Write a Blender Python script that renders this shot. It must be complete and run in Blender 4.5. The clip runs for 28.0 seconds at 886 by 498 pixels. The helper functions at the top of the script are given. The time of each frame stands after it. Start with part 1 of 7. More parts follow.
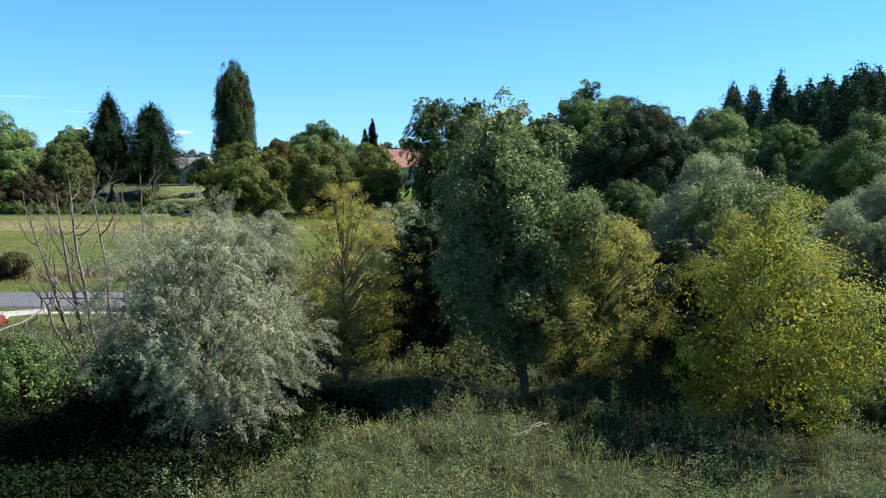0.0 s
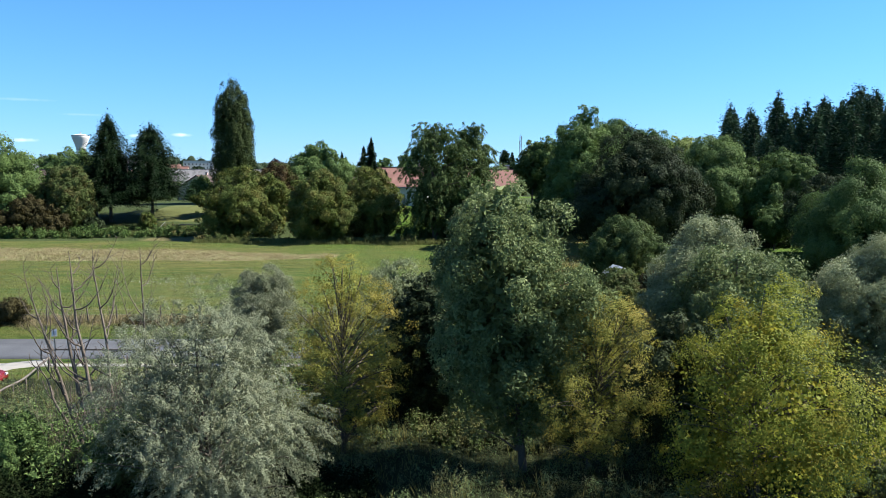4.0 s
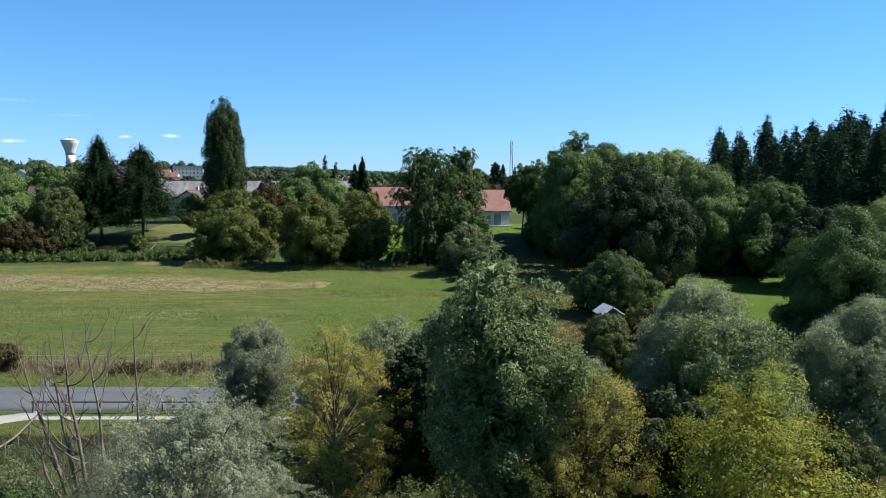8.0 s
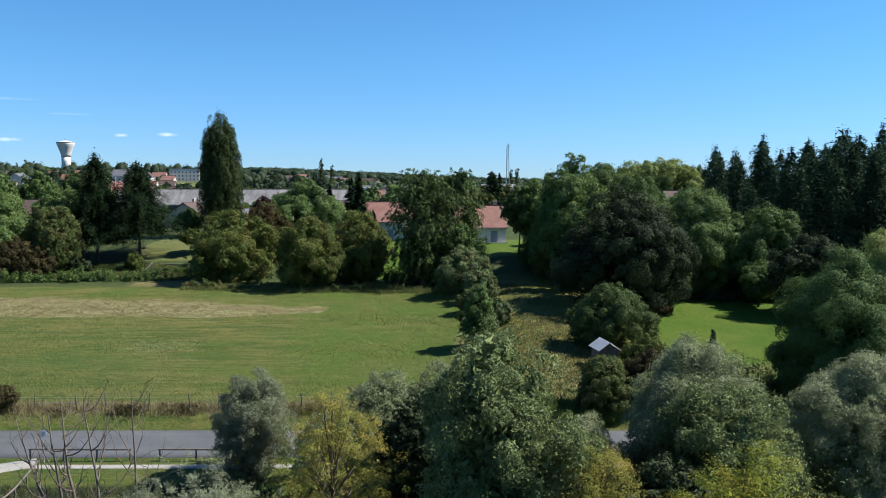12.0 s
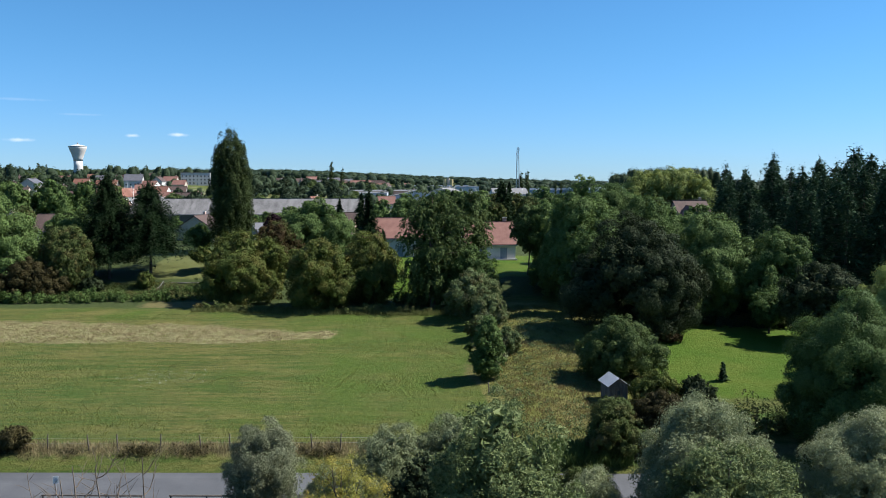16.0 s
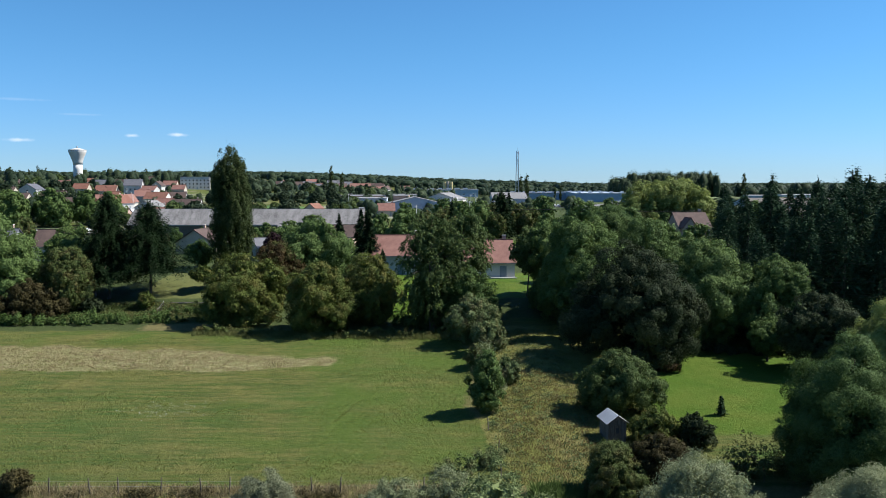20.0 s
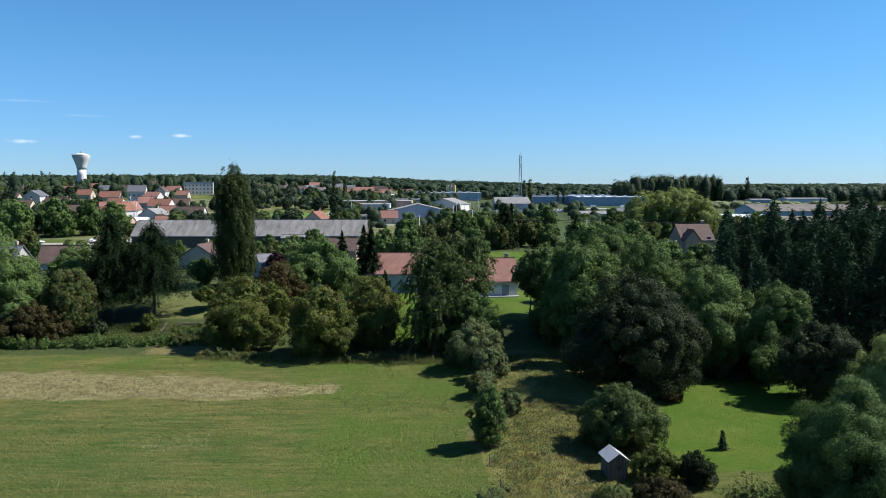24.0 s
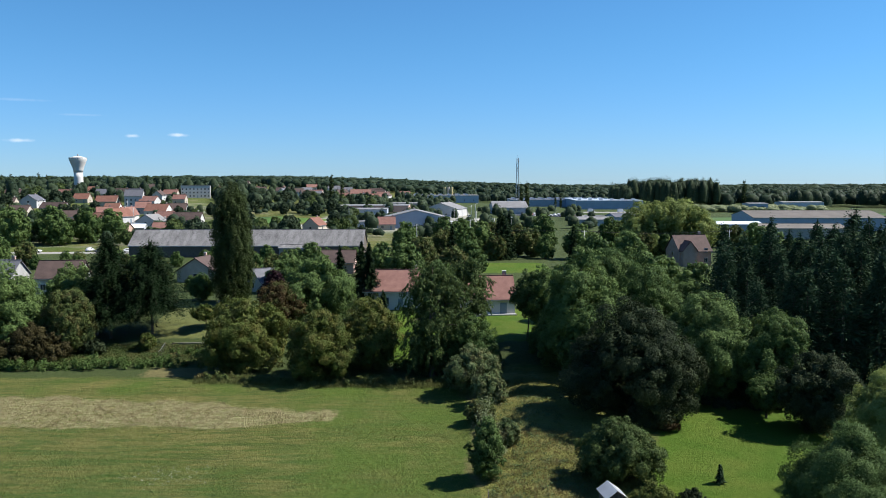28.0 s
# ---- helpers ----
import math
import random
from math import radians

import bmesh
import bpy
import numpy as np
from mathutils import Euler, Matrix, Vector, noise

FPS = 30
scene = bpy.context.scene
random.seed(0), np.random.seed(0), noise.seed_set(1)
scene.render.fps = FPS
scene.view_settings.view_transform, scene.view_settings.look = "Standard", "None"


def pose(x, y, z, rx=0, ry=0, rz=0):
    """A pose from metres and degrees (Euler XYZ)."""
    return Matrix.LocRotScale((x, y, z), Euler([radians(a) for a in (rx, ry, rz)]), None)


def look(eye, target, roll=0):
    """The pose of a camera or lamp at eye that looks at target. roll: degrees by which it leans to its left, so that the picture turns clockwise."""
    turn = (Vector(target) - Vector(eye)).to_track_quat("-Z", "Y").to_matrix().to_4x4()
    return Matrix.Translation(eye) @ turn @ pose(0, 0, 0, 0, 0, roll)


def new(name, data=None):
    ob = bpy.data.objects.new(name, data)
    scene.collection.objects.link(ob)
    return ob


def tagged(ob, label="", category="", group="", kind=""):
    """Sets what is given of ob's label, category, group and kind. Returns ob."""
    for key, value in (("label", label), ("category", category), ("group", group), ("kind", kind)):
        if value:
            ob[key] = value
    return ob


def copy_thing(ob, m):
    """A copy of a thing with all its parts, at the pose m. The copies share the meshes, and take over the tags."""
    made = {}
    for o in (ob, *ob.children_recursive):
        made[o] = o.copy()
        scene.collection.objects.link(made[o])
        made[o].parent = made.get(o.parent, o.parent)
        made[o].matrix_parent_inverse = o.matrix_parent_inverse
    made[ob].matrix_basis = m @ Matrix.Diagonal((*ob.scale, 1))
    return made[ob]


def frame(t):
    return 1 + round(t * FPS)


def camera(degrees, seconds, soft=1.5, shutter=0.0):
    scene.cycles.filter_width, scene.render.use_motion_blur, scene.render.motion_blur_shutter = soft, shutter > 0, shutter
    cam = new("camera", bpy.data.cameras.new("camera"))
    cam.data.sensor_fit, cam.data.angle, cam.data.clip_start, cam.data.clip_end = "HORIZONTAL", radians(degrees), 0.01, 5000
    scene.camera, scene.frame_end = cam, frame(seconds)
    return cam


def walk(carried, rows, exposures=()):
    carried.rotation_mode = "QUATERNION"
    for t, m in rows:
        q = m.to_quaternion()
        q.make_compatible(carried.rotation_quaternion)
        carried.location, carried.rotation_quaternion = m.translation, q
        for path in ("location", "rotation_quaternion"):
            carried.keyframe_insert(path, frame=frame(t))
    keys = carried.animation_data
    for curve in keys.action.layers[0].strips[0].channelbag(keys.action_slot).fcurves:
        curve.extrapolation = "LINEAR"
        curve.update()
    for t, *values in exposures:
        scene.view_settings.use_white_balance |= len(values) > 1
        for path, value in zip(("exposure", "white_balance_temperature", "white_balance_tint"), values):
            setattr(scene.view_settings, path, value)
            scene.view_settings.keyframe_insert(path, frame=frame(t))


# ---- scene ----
cam = camera(56.2, 28.0, 0.75)
METRES, EYE, TILT, LEAN, TURN = 24.0, 7.0, -4.6, 0.0, 0.0
ROWS = [
    (0.0, 0.0, 0.0, 0.0, -0.0, 0.0, 0.0),
    (0.5, 0.0014, -0.0008, 0.0131, -0.16, 0.01, 0.04),
    (1.0, 0.0024, -0.0024, 0.0303, -0.17, 0.04, 0.06),
    (1.5, 0.0034, -0.004, 0.0482, -0.2, 0.06, 0.07),
    (2.0, 0.0037, -0.0055, 0.0656, -0.32, 0.1, 0.08),
    (2.5, 0.0025, -0.0071, 0.0835, -0.44, 0.13, 0.11),
    (3.0, 0.0014, -0.0085, 0.1007, -0.11, 0.14, 0.09),
    (3.5, 0.0018, -0.0095, 0.1191, -0.03, 0.15, 0.08),
    (5.5, 0.0024, -0.0151, 0.1931, -0.4, 0.16, 0.09),
    (6.0, 0.0022, -0.0169, 0.2113, -0.48, 0.19, 0.09),
    (6.5, 0.0017, -0.0187, 0.2296, -0.55, 0.21, 0.08),
    (7.0, 0.0009, -0.0209, 0.2473, -0.6, 0.23, 0.07),
    (7.5, 0.0001, -0.0233, 0.2649, -0.65, 0.25, 0.07),
    (8.0, -0.0001, -0.025, 0.282, -0.71, 0.26, 0.05),
    (8.5, -0.0007, -0.0265, 0.2989, -0.75, 0.27, 0.06),
    (9.0, -0.0009, -0.0278, 0.3163, -0.8, 0.27, 0.05),
    (9.5, -0.0006, -0.0281, 0.3338, -0.84, 0.26, 0.04),
    (10.0, -0.0001, -0.0293, 0.3515, -0.89, 0.25, 0.03),
    (10.5, -0.0005, -0.0295, 0.3683, -0.93, 0.25, 0.04),
    (11.0, -0.0006, -0.0306, 0.3861, -0.95, 0.25, 0.02),
    (11.5, -0.0015, -0.0321, 0.4039, -0.97, 0.22, 0.02),
    (12.0, -0.0021, -0.0319, 0.4209, -0.96, 0.19, 0.03),
    (12.5, -0.0032, -0.0329, 0.438, -0.83, 0.16, 0.02),
    (14.5, -0.0011, -0.0362, 0.5061, -0.28, 0.15, 0.04),
    (15.0, 0.0005, -0.0374, 0.5233, -0.27, 0.16, 0.06),
    (15.5, 0.0014, -0.0386, 0.5403, -0.27, 0.16, 0.08),
    (16.0, 0.0017, -0.0396, 0.5577, -0.26, 0.16, 0.07),
    (16.5, 0.0014, -0.0412, 0.5755, -0.26, 0.16, 0.07),
    (17.0, 0.0022, -0.0428, 0.593, -0.26, 0.16, 0.07),
    (17.5, 0.0023, -0.0443, 0.6107, -0.27, 0.16, 0.07),
    (18.0, 0.0024, -0.0457, 0.6281, -0.28, 0.16, 0.07),
    (18.5, 0.0023, -0.0471, 0.6459, -0.28, 0.18, 0.05),
    (19.0, 0.0019, -0.0484, 0.6651, -0.29, 0.17, 0.06),
    (19.5, 0.0017, -0.0502, 0.6833, -0.3, 0.16, 0.05),
    (20.0, 0.0023, -0.0523, 0.7021, -0.29, 0.16, 0.07),
    (20.5, 0.0031, -0.0531, 0.7205, -0.28, 0.14, 0.09),
    (21.0, 0.0043, -0.0547, 0.74, -0.27, 0.13, 0.13),
    (21.5, 0.0065, -0.0549, 0.758, -0.26, 0.14, 0.14),
    (23.5, 0.0098, -0.0639, 0.8294, -0.1, 0.16, 0.18),
    (24.0, 0.0095, -0.0654, 0.848, -0.06, 0.19, 0.17),
    (24.5, 0.0087, -0.0654, 0.8662, -0.05, 0.19, 0.16),
    (25.0, 0.008, -0.0662, 0.8852, -0.05, 0.15, 0.15),
    (25.5, 0.0071, -0.0673, 0.9035, -0.05, 0.13, 0.15),
    (26.0, 0.0069, -0.0688, 0.9211, -0.06, 0.13, 0.15),
    (26.5, 0.006, -0.0701, 0.9394, -0.1, 0.14, 0.15),
    (27.0, 0.0052, -0.0723, 0.9583, -0.15, 0.14, 0.15),
    (27.5, 0.0046, -0.0724, 0.9769, -0.2, 0.14, 0.15),
    (28.0, 0.0035, -0.0736, 0.9958, -0.26, 0.15, 0.15),
]
walk(cam, [(t, pose(0, 0, EYE, TILT, LEAN, TURN) @ pose(METRES * x, METRES * y, METRES * z, 90 + pitch, roll, yaw)) for t, x, y, z, yaw, pitch, roll in ROWS],
     [(0.0, 1.55), (3.0, 1.46), (8.0, 1.2), (12.0, 1.08), (17.0, 0.98), (28.0, 0.92)])

# ---- world and sun ----
SUN_AZ, SUN_EL = 82.0, 48.0
world = bpy.data.worlds.new("sky")
scene.world = world
world.use_nodes = True
wn, wl = world.node_tree.nodes, world.node_tree.links
wn.clear()
w_out = wn.new("ShaderNodeOutputWorld")
w_bg = wn.new("ShaderNodeBackground")
w_sky = wn.new("ShaderNodeTexSky")
w_sky.sky_type = "NISHITA"
w_sky.sun_disc = False
w_sky.sun_elevation, w_sky.sun_rotation = radians(SUN_EL), radians(SUN_AZ)
w_sky.altitude, w_sky.air_density, w_sky.dust_density, w_sky.ozone_density = 50, 1.0, 0.0, 4.0
w_bg.inputs["Strength"].default_value = 0.055
# a few small fair-weather clouds low over the horizon
w_geo = wn.new("ShaderNodeTexCoord")
w_cool = wn.new("ShaderNodeMixRGB"); w_cool.blend_type = "MULTIPLY"; w_cool.inputs["Fac"].default_value = 1
wl.new(w_sky.outputs["Color"], w_cool.inputs[1])
w_sep = wn.new("ShaderNodeSeparateXYZ"); wl.new(w_geo.outputs["Generated"], w_sep.inputs[0])
w_up = wn.new("ShaderNodeMapRange"); w_up.interpolation_type = "SMOOTHSTEP"; wl.new(w_sep.outputs["Z"], w_up.inputs["Value"])
w_up.inputs["From Min"].default_value, w_up.inputs["From Max"].default_value = -0.02, 0.2
w_tint = wn.new("ShaderNodeMixRGB"); wl.new(w_up.outputs[0], w_tint.inputs["Fac"])
w_tint.inputs[1].default_value, w_tint.inputs[2].default_value = (0.54, 0.84, 1.40, 1), (0.52, 0.98, 1.30, 1)
wl.new(w_tint.outputs[0], w_cool.inputs[2])
w_last = w_cool.outputs[0]
for az, el, wa, we, amount in ((-26.6, 2.75, 0.9, 0.13, 0.42), (-20.1, 3.15, 0.4, 0.12, 0.4), (-17.3, 3.25, 0.65, 0.13, 0.5), (-26.6, 5.2, 2.0, 0.10, 0.09), (-23.2, 4.4, 1.5, 0.08, 0.08)):
    d = Vector((math.sin(radians(az)) * math.cos(radians(el)), math.cos(radians(az)) * math.cos(radians(el)), math.sin(radians(el))))
    sub = wn.new("ShaderNodeVectorMath"); sub.operation = "SUBTRACT"
    wl.new(w_geo.outputs["Generated"], sub.inputs[0]); sub.inputs[1].default_value = d
    mul = wn.new("ShaderNodeVectorMath"); mul.operation = "MULTIPLY"
    wl.new(sub.outputs[0], mul.inputs[0]); mul.inputs[1].default_value = (57.3 / wa, 57.3 / wa, 57.3 / we)
    noi = wn.new("ShaderNodeTexNoise"); noi.inputs["Scale"].default_value = 120; noi.inputs["Detail"].default_value = 4
    wl.new(w_geo.outputs["Generated"], noi.inputs["Vector"])
    ln = wn.new("ShaderNodeVectorMath"); ln.operation = "LENGTH"; wl.new(mul.outputs[0], ln.inputs[0])
    add = wn.new("ShaderNodeMath"); add.operation = "ADD"; wl.new(ln.outputs["Value"], add.inputs[0]); wl.new(noi.outputs["Fac"], add.inputs[1])
    mr = wn.new("ShaderNodeMapRange"); mr.interpolation_type = "SMOOTHSTEP"
    wl.new(add.outputs[0], mr.inputs["Value"])
    mr.inputs["From Min"].default_value, mr.inputs["From Max"].default_value = 1.75, 0.45
    mr.inputs["To Min"].default_value, mr.inputs["To Max"].default_value = 0.0, amount
    mx = wn.new("ShaderNodeMixRGB"); wl.new(mr.outputs[0], mx.inputs["Fac"]); wl.new(w_last, mx.inputs[1])
    mx.inputs[2].default_value = (11.5, 11.8, 12.2, 1)
    w_last = mx.outputs[0]
wl.new(w_last, w_bg.inputs["Color"])
wl.new(w_bg.outputs[0], w_out.inputs["Surface"])

sun_data = bpy.data.lights.new("sun", "SUN")
sun_data.energy, sun_data.angle, sun_data.color = 5.0, radians(0.53), (1.0, 0.975, 0.93)
sun = new("sun", sun_data)
s_dir = Vector((math.sin(radians(SUN_AZ)) * math.cos(radians(SUN_EL)), math.cos(radians(SUN_AZ)) * math.cos(radians(SUN_EL)), math.sin(radians(SUN_EL))))
sun.matrix_world = look(s_dir * 200, (0, 0, 0))


# ---- materials ----
def shader(name):
    m = bpy.data.materials.new(name)
    m.use_nodes = True
    n = m.node_tree.nodes
    return m, n, m.node_tree.links, n["Principled BSDF"]


def plain(name, dark, light, rough=0.8, scale=3.0, bump=0.2, metal=0.0, fine=40.0, stretch=(1, 1, 1), spec=0.3):
    """Two tones mixed by coarse and fine noise, with a little relief."""
    dark, light = tuple(0.8 * c for c in dark), tuple(0.8 * c for c in light)
    m, n, l, b = shader(name)
    tc = n.new("ShaderNodeTexCoord")
    mp = n.new("ShaderNodeMapping"); mp.inputs["Scale"].default_value = stretch
    l.new(tc.outputs["Object"], mp.inputs["Vector"])
    a = n.new("ShaderNodeTexNoise"); a.inputs["Scale"].default_value = scale; a.inputs["Detail"].default_value = 5
    f = n.new("ShaderNodeTexNoise"); f.inputs["Scale"].default_value = fine; f.inputs["Detail"].default_value = 3
    l.new(mp.outputs[0], a.inputs["Vector"]); l.new(mp.outputs[0], f.inputs["Vector"])
    oi = n.new("ShaderNodeObjectInfo")
    s = n.new("ShaderNodeMath"); s.operation = "ADD"; l.new(a.outputs["Fac"], s.inputs[0]); l.new(f.outputs["Fac"], s.inputs[1])
    s2 = n.new("ShaderNodeMath"); s2.operation = "MULTIPLY_ADD"; l.new(oi.outputs["Random"], s2.inputs[0]); s2.inputs[1].default_value = 0.25; l.new(s.outputs[0], s2.inputs[2])
    r = n.new("ShaderNodeMapRange"); l.new(s2.outputs[0], r.inputs["Value"])
    r.inputs["From Min"].default_value, r.inputs["From Max"].default_value = 0.75, 1.5
    mx = n.new("ShaderNodeMixRGB"); l.new(r.outputs[0], mx.inputs["Fac"])
    mx.inputs[1].default_value, mx.inputs[2].default_value = (*dark, 1), (*light, 1)
    l.new(mx.outputs[0], b.inputs["Base Color"])
    b.inputs["Roughness"].default_value, b.inputs["Metallic"].default_value = rough, metal
    b.inputs["Specular IOR Level"].default_value = spec
    if bump:
        bp = n.new("ShaderNodeBump"); bp.inputs["Strength"].default_value = bump; bp.inputs["Distance"].default_value = 0.03
        l.new(s.outputs[0], bp.inputs["Height"]); l.new(bp.outputs[0], b.inputs["Normal"])
    return m


def foliage(name, dark, light, glow=0.3, rough=0.55, tint=None, spec=0.06, k=0.72, patch=0.45):
    """Leaves: tone varies from leaf to leaf, from tree to tree and in broad patches; light passes through."""
    dark, light, tint = [tuple(k * c for c in t) if t else None for t in (dark, light, tint)]
    m, n, l, b = shader(name)
    geo = n.new("ShaderNodeNewGeometry")
    oi = n.new("ShaderNodeObjectInfo")
    tc = n.new("ShaderNodeTexCoord")
    a = n.new("ShaderNodeTexNoise"); a.inputs["Scale"].default_value = patch; a.inputs["Detail"].default_value = 3
    l.new(tc.outputs["Object"], a.inputs["Vector"])
    s = n.new("ShaderNodeMath"); s.operation = "MULTIPLY_ADD"; l.new(geo.outputs["Random Per Island"], s.inputs[0]); s.inputs[1].default_value = 0.4
    l.new(a.outputs["Fac"], s.inputs[2])
    s2 = n.new("ShaderNodeMath"); s2.operation = "MULTIPLY_ADD"; l.new(oi.outputs["Random"], s2.inputs[0]); s2.inputs[1].default_value = 0.3; l.new(s.outputs[0], s2.inputs[2])
    r = n.new("ShaderNodeMapRange"); l.new(s2.outputs[0], r.inputs["Value"])
    r.inputs["From Min"].default_value, r.inputs["From Max"].default_value = 0.45, 1.35
    mx = n.new("ShaderNodeMixRGB"); l.new(r.outputs[0], mx.inputs["Fac"])
    mx.inputs[1].default_value, mx.inputs[2].default_value = (*dark, 1), (*light, 1)
    col = mx.outputs[0]
    if tint:
        a2 = n.new("ShaderNodeTexNoise"); a2.inputs["Scale"].default_value = 0.7; a2.inputs["Detail"].default_value = 4
        mp = n.new("ShaderNodeMapping"); mp.inputs["Location"].default_value = (7, 3, 5)
        l.new(tc.outputs["Object"], mp.inputs["Vector"]); l.new(mp.outputs[0], a2.inputs["Vector"])
        r2 = n.new("ShaderNodeMapRange"); l.new(a2.outputs["Fac"], r2.inputs["Value"])
        r2.inputs["From Min"].default_value, r2.inputs["From Max"].default_value = 0.48, 0.68
        m2 = n.new("ShaderNodeMixRGB"); l.new(r2.outputs[0], m2.inputs["Fac"]); l.new(col, m2.inputs[1]); m2.inputs[2].default_value = (*tint, 1)
        col = m2.outputs[0]
    l.new(col, b.inputs["Base Color"])
    b.inputs["Roughness"].default_value, b.inputs["Specular IOR Level"].default_value = rough, spec
    tr = n.new("ShaderNodeBsdfTranslucent"); l.new(col, tr.inputs["Color"])
    ms = n.new("ShaderNodeMixShader"); ms.inputs["Fac"].default_value = glow
    l.new(b.outputs[0], ms.inputs[1]); l.new(tr.outputs[0], ms.inputs[2])
    l.new(ms.outputs[0], n["Material Output"].inputs["Surface"])
    return m


M_WILLOW = foliage("silver_willow_leaf", (0.12, 0.14, 0.07), (0.37, 0.39, 0.245), 0.32, 0.5, spec=0.1, k=0.76)
M_SALLOW = foliage("grey_sallow_leaf", (0.15, 0.18, 0.085), (0.34, 0.37, 0.205), 0.32, 0.5, spec=0.08, k=0.86)
M_YELLOW = foliage("yellowing_leaf", (0.14, 0.145, 0.03), (0.35, 0.325, 0.075), 0.42, 0.55, (0.27, 0.21, 0.05), k=1.1)
M_YGREEN = foliage("yellow_green_leaf", (0.11, 0.14, 0.02), (0.30, 0.31, 0.05), 0.42, 0.55, (0.29, 0.24, 0.035), k=0.95)
M_ASH = foliage("ash_leaf", (0.026, 0.046, 0.014), (0.27, 0.32, 0.13), 0.3, 0.5, spec=0.06, k=1.0)
M_OAK = foliage("oak_leaf", (0.032, 0.066, 0.018), (0.150, 0.212, 0.066), 0.27, k=0.97)
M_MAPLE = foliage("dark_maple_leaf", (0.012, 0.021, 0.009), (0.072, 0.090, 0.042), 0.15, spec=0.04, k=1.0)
M_WALNUT = foliage("walnut_leaf", (0.032, 0.058, 0.012), (0.140, 0.168, 0.042), 0.3, 0.55, (0.15, 0.14, 0.04), k=0.9)
M_BIRCH = foliage("birch_leaf", (0.042, 0.074, 0.022), (0.16, 0.20, 0.07), 0.3, k=0.9)
M_PINE = foliage("conifer_needle", (0.014, 0.036, 0.018), (0.078, 0.132, 0.066), 0.12, spec=0.02)
M_SPRUCE = foliage("spruce_needle", (0.010, 0.024, 0.010), (0.034, 0.056, 0.021), 0.1, spec=0.02)
M_POPLAR = foliage("poplar_leaf", (0.032, 0.054, 0.017), (0.10, 0.13, 0.042), 0.28)
M_LIGHT = foliage("light_willow_leaf", (0.11, 0.145, 0.035), (0.27, 0.31, 0.10), 0.35, k=1.0)
M_RED = foliage("copper_leaf", (0.045, 0.030, 0.013), (0.115, 0.078, 0.03), 0.3, 0.55, (0.085, 0.105, 0.03))
M_PURPLE = foliage("purple_leaf", (0.022, 0.010, 0.014), (0.06, 0.025, 0.03), 0.2)
M_BUSH = foliage("bush_leaf", (0.045, 0.07, 0.02), (0.15, 0.185, 0.06), 0.3, 0.55, (0.15, 0.13, 0.05), k=0.85)
M_BROWNBUSH = foliage("brown_bush_leaf", (0.045, 0.04, 0.016), (0.13, 0.11, 0.045), 0.25)
# bluish lean of the dark tone stands in for distance haze
M_FARHAZE = foliage("hazed_far_leaf", (0.024, 0.044, 0.026), (0.074, 0.102, 0.048), 0.2, patch=0.07)
M_WEED = foliage("weed_leaf", (0.06, 0.10, 0.032), (0.23, 0.29, 0.13), 0.35, 0.55, (0.22, 0.20, 0.09), k=0.74)
M_REED = foliage("tall_grass_blade", (0.08, 0.11, 0.028), (0.24, 0.245, 0.095), 0.4)
M_STRAW = foliage("straw_blade", (0.23, 0.185, 0.09), (0.46, 0.38, 0.22), 0.35, k=0.75)
M_BRAMBLE = foliage("bramble_leaf", (0.06, 0.11, 0.028), (0.20, 0.28, 0.085), 0.3)
M_FLOWER = foliage("white_flower", (0.5, 0.5, 0.42), (0.75, 0.75, 0.7), 0.2)
M_BARK = plain("bark", (0.05, 0.04, 0.03), (0.15, 0.125, 0.095), 0.9, 6, 0.6, stretch=(1, 1, 0.25))
M_DEAD = plain("dead_wood", (0.075, 0.057, 0.043), (0.22, 0.175, 0.135), 0.85, 6, 0.5, stretch=(1, 1, 0.2))
M_ASPHALT = plain("asphalt", (0.075, 0.078, 0.085), (0.125, 0.128, 0.135), 0.85, 0.5, 0.3, fine=60)
M_GRAVEL = plain("pale_gravel", (0.24, 0.225, 0.195), (0.38, 0.36, 0.32), 0.9, 1.0, 0.5, fine=30)
M_WOOD = plain("weathered_wood", (0.07, 0.058, 0.047), (0.18, 0.155, 0.13), 0.85, 4, 0.5, stretch=(1, 1, 0.3))
M_ZINC = plain("zinc_sheet", (0.74, 0.76, 0.79), (0.92, 0.94, 0.97), 0.4, 2, 0.1, metal=0.1)
M_RENDER = plain("pale_render", (0.62, 0.60, 0.55), (0.74, 0.72, 0.67), 0.9, 1, 0.15)
M_WHITE = plain("white_wall", (0.47, 0.46, 0.44), (0.62, 0.61, 0.59), 0.85, 0.6, 0.1)
M_CREAM = plain("cream_wall", (0.42, 0.37, 0.30), (0.55, 0.49, 0.41), 0.9, 1, 0.15)
M_PINKW = plain("pinkish_brick_wall", (0.42, 0.27, 0.21), (0.56, 0.40, 0.33), 0.9, 1, 0.2)
M_STONEW = plain("grey_stone_wall", (0.30, 0.29, 0.28), (0.46, 0.45, 0.43), 0.9, 1, 0.3)
M_OLDWALL = plain("old_garden_wall", (0.10, 0.09, 0.075), (0.24, 0.215, 0.18), 0.9, 1.5, 0.4)
M_TILE = plain("terracotta_tile", (0.17, 0.08, 0.064), (0.31, 0.16, 0.125), 0.85, 0.8, 0.4, fine=14)
M_BRTILE = plain("bright_orange_tile", (0.15, 0.065, 0.045), (0.28, 0.13, 0.09), 0.85, 0.35, 0.4, fine=14)
M_BROWNT = plain("brown_tile", (0.055, 0.038, 0.033), (0.13, 0.085, 0.072), 0.85, 0.6, 0.4, fine=14)
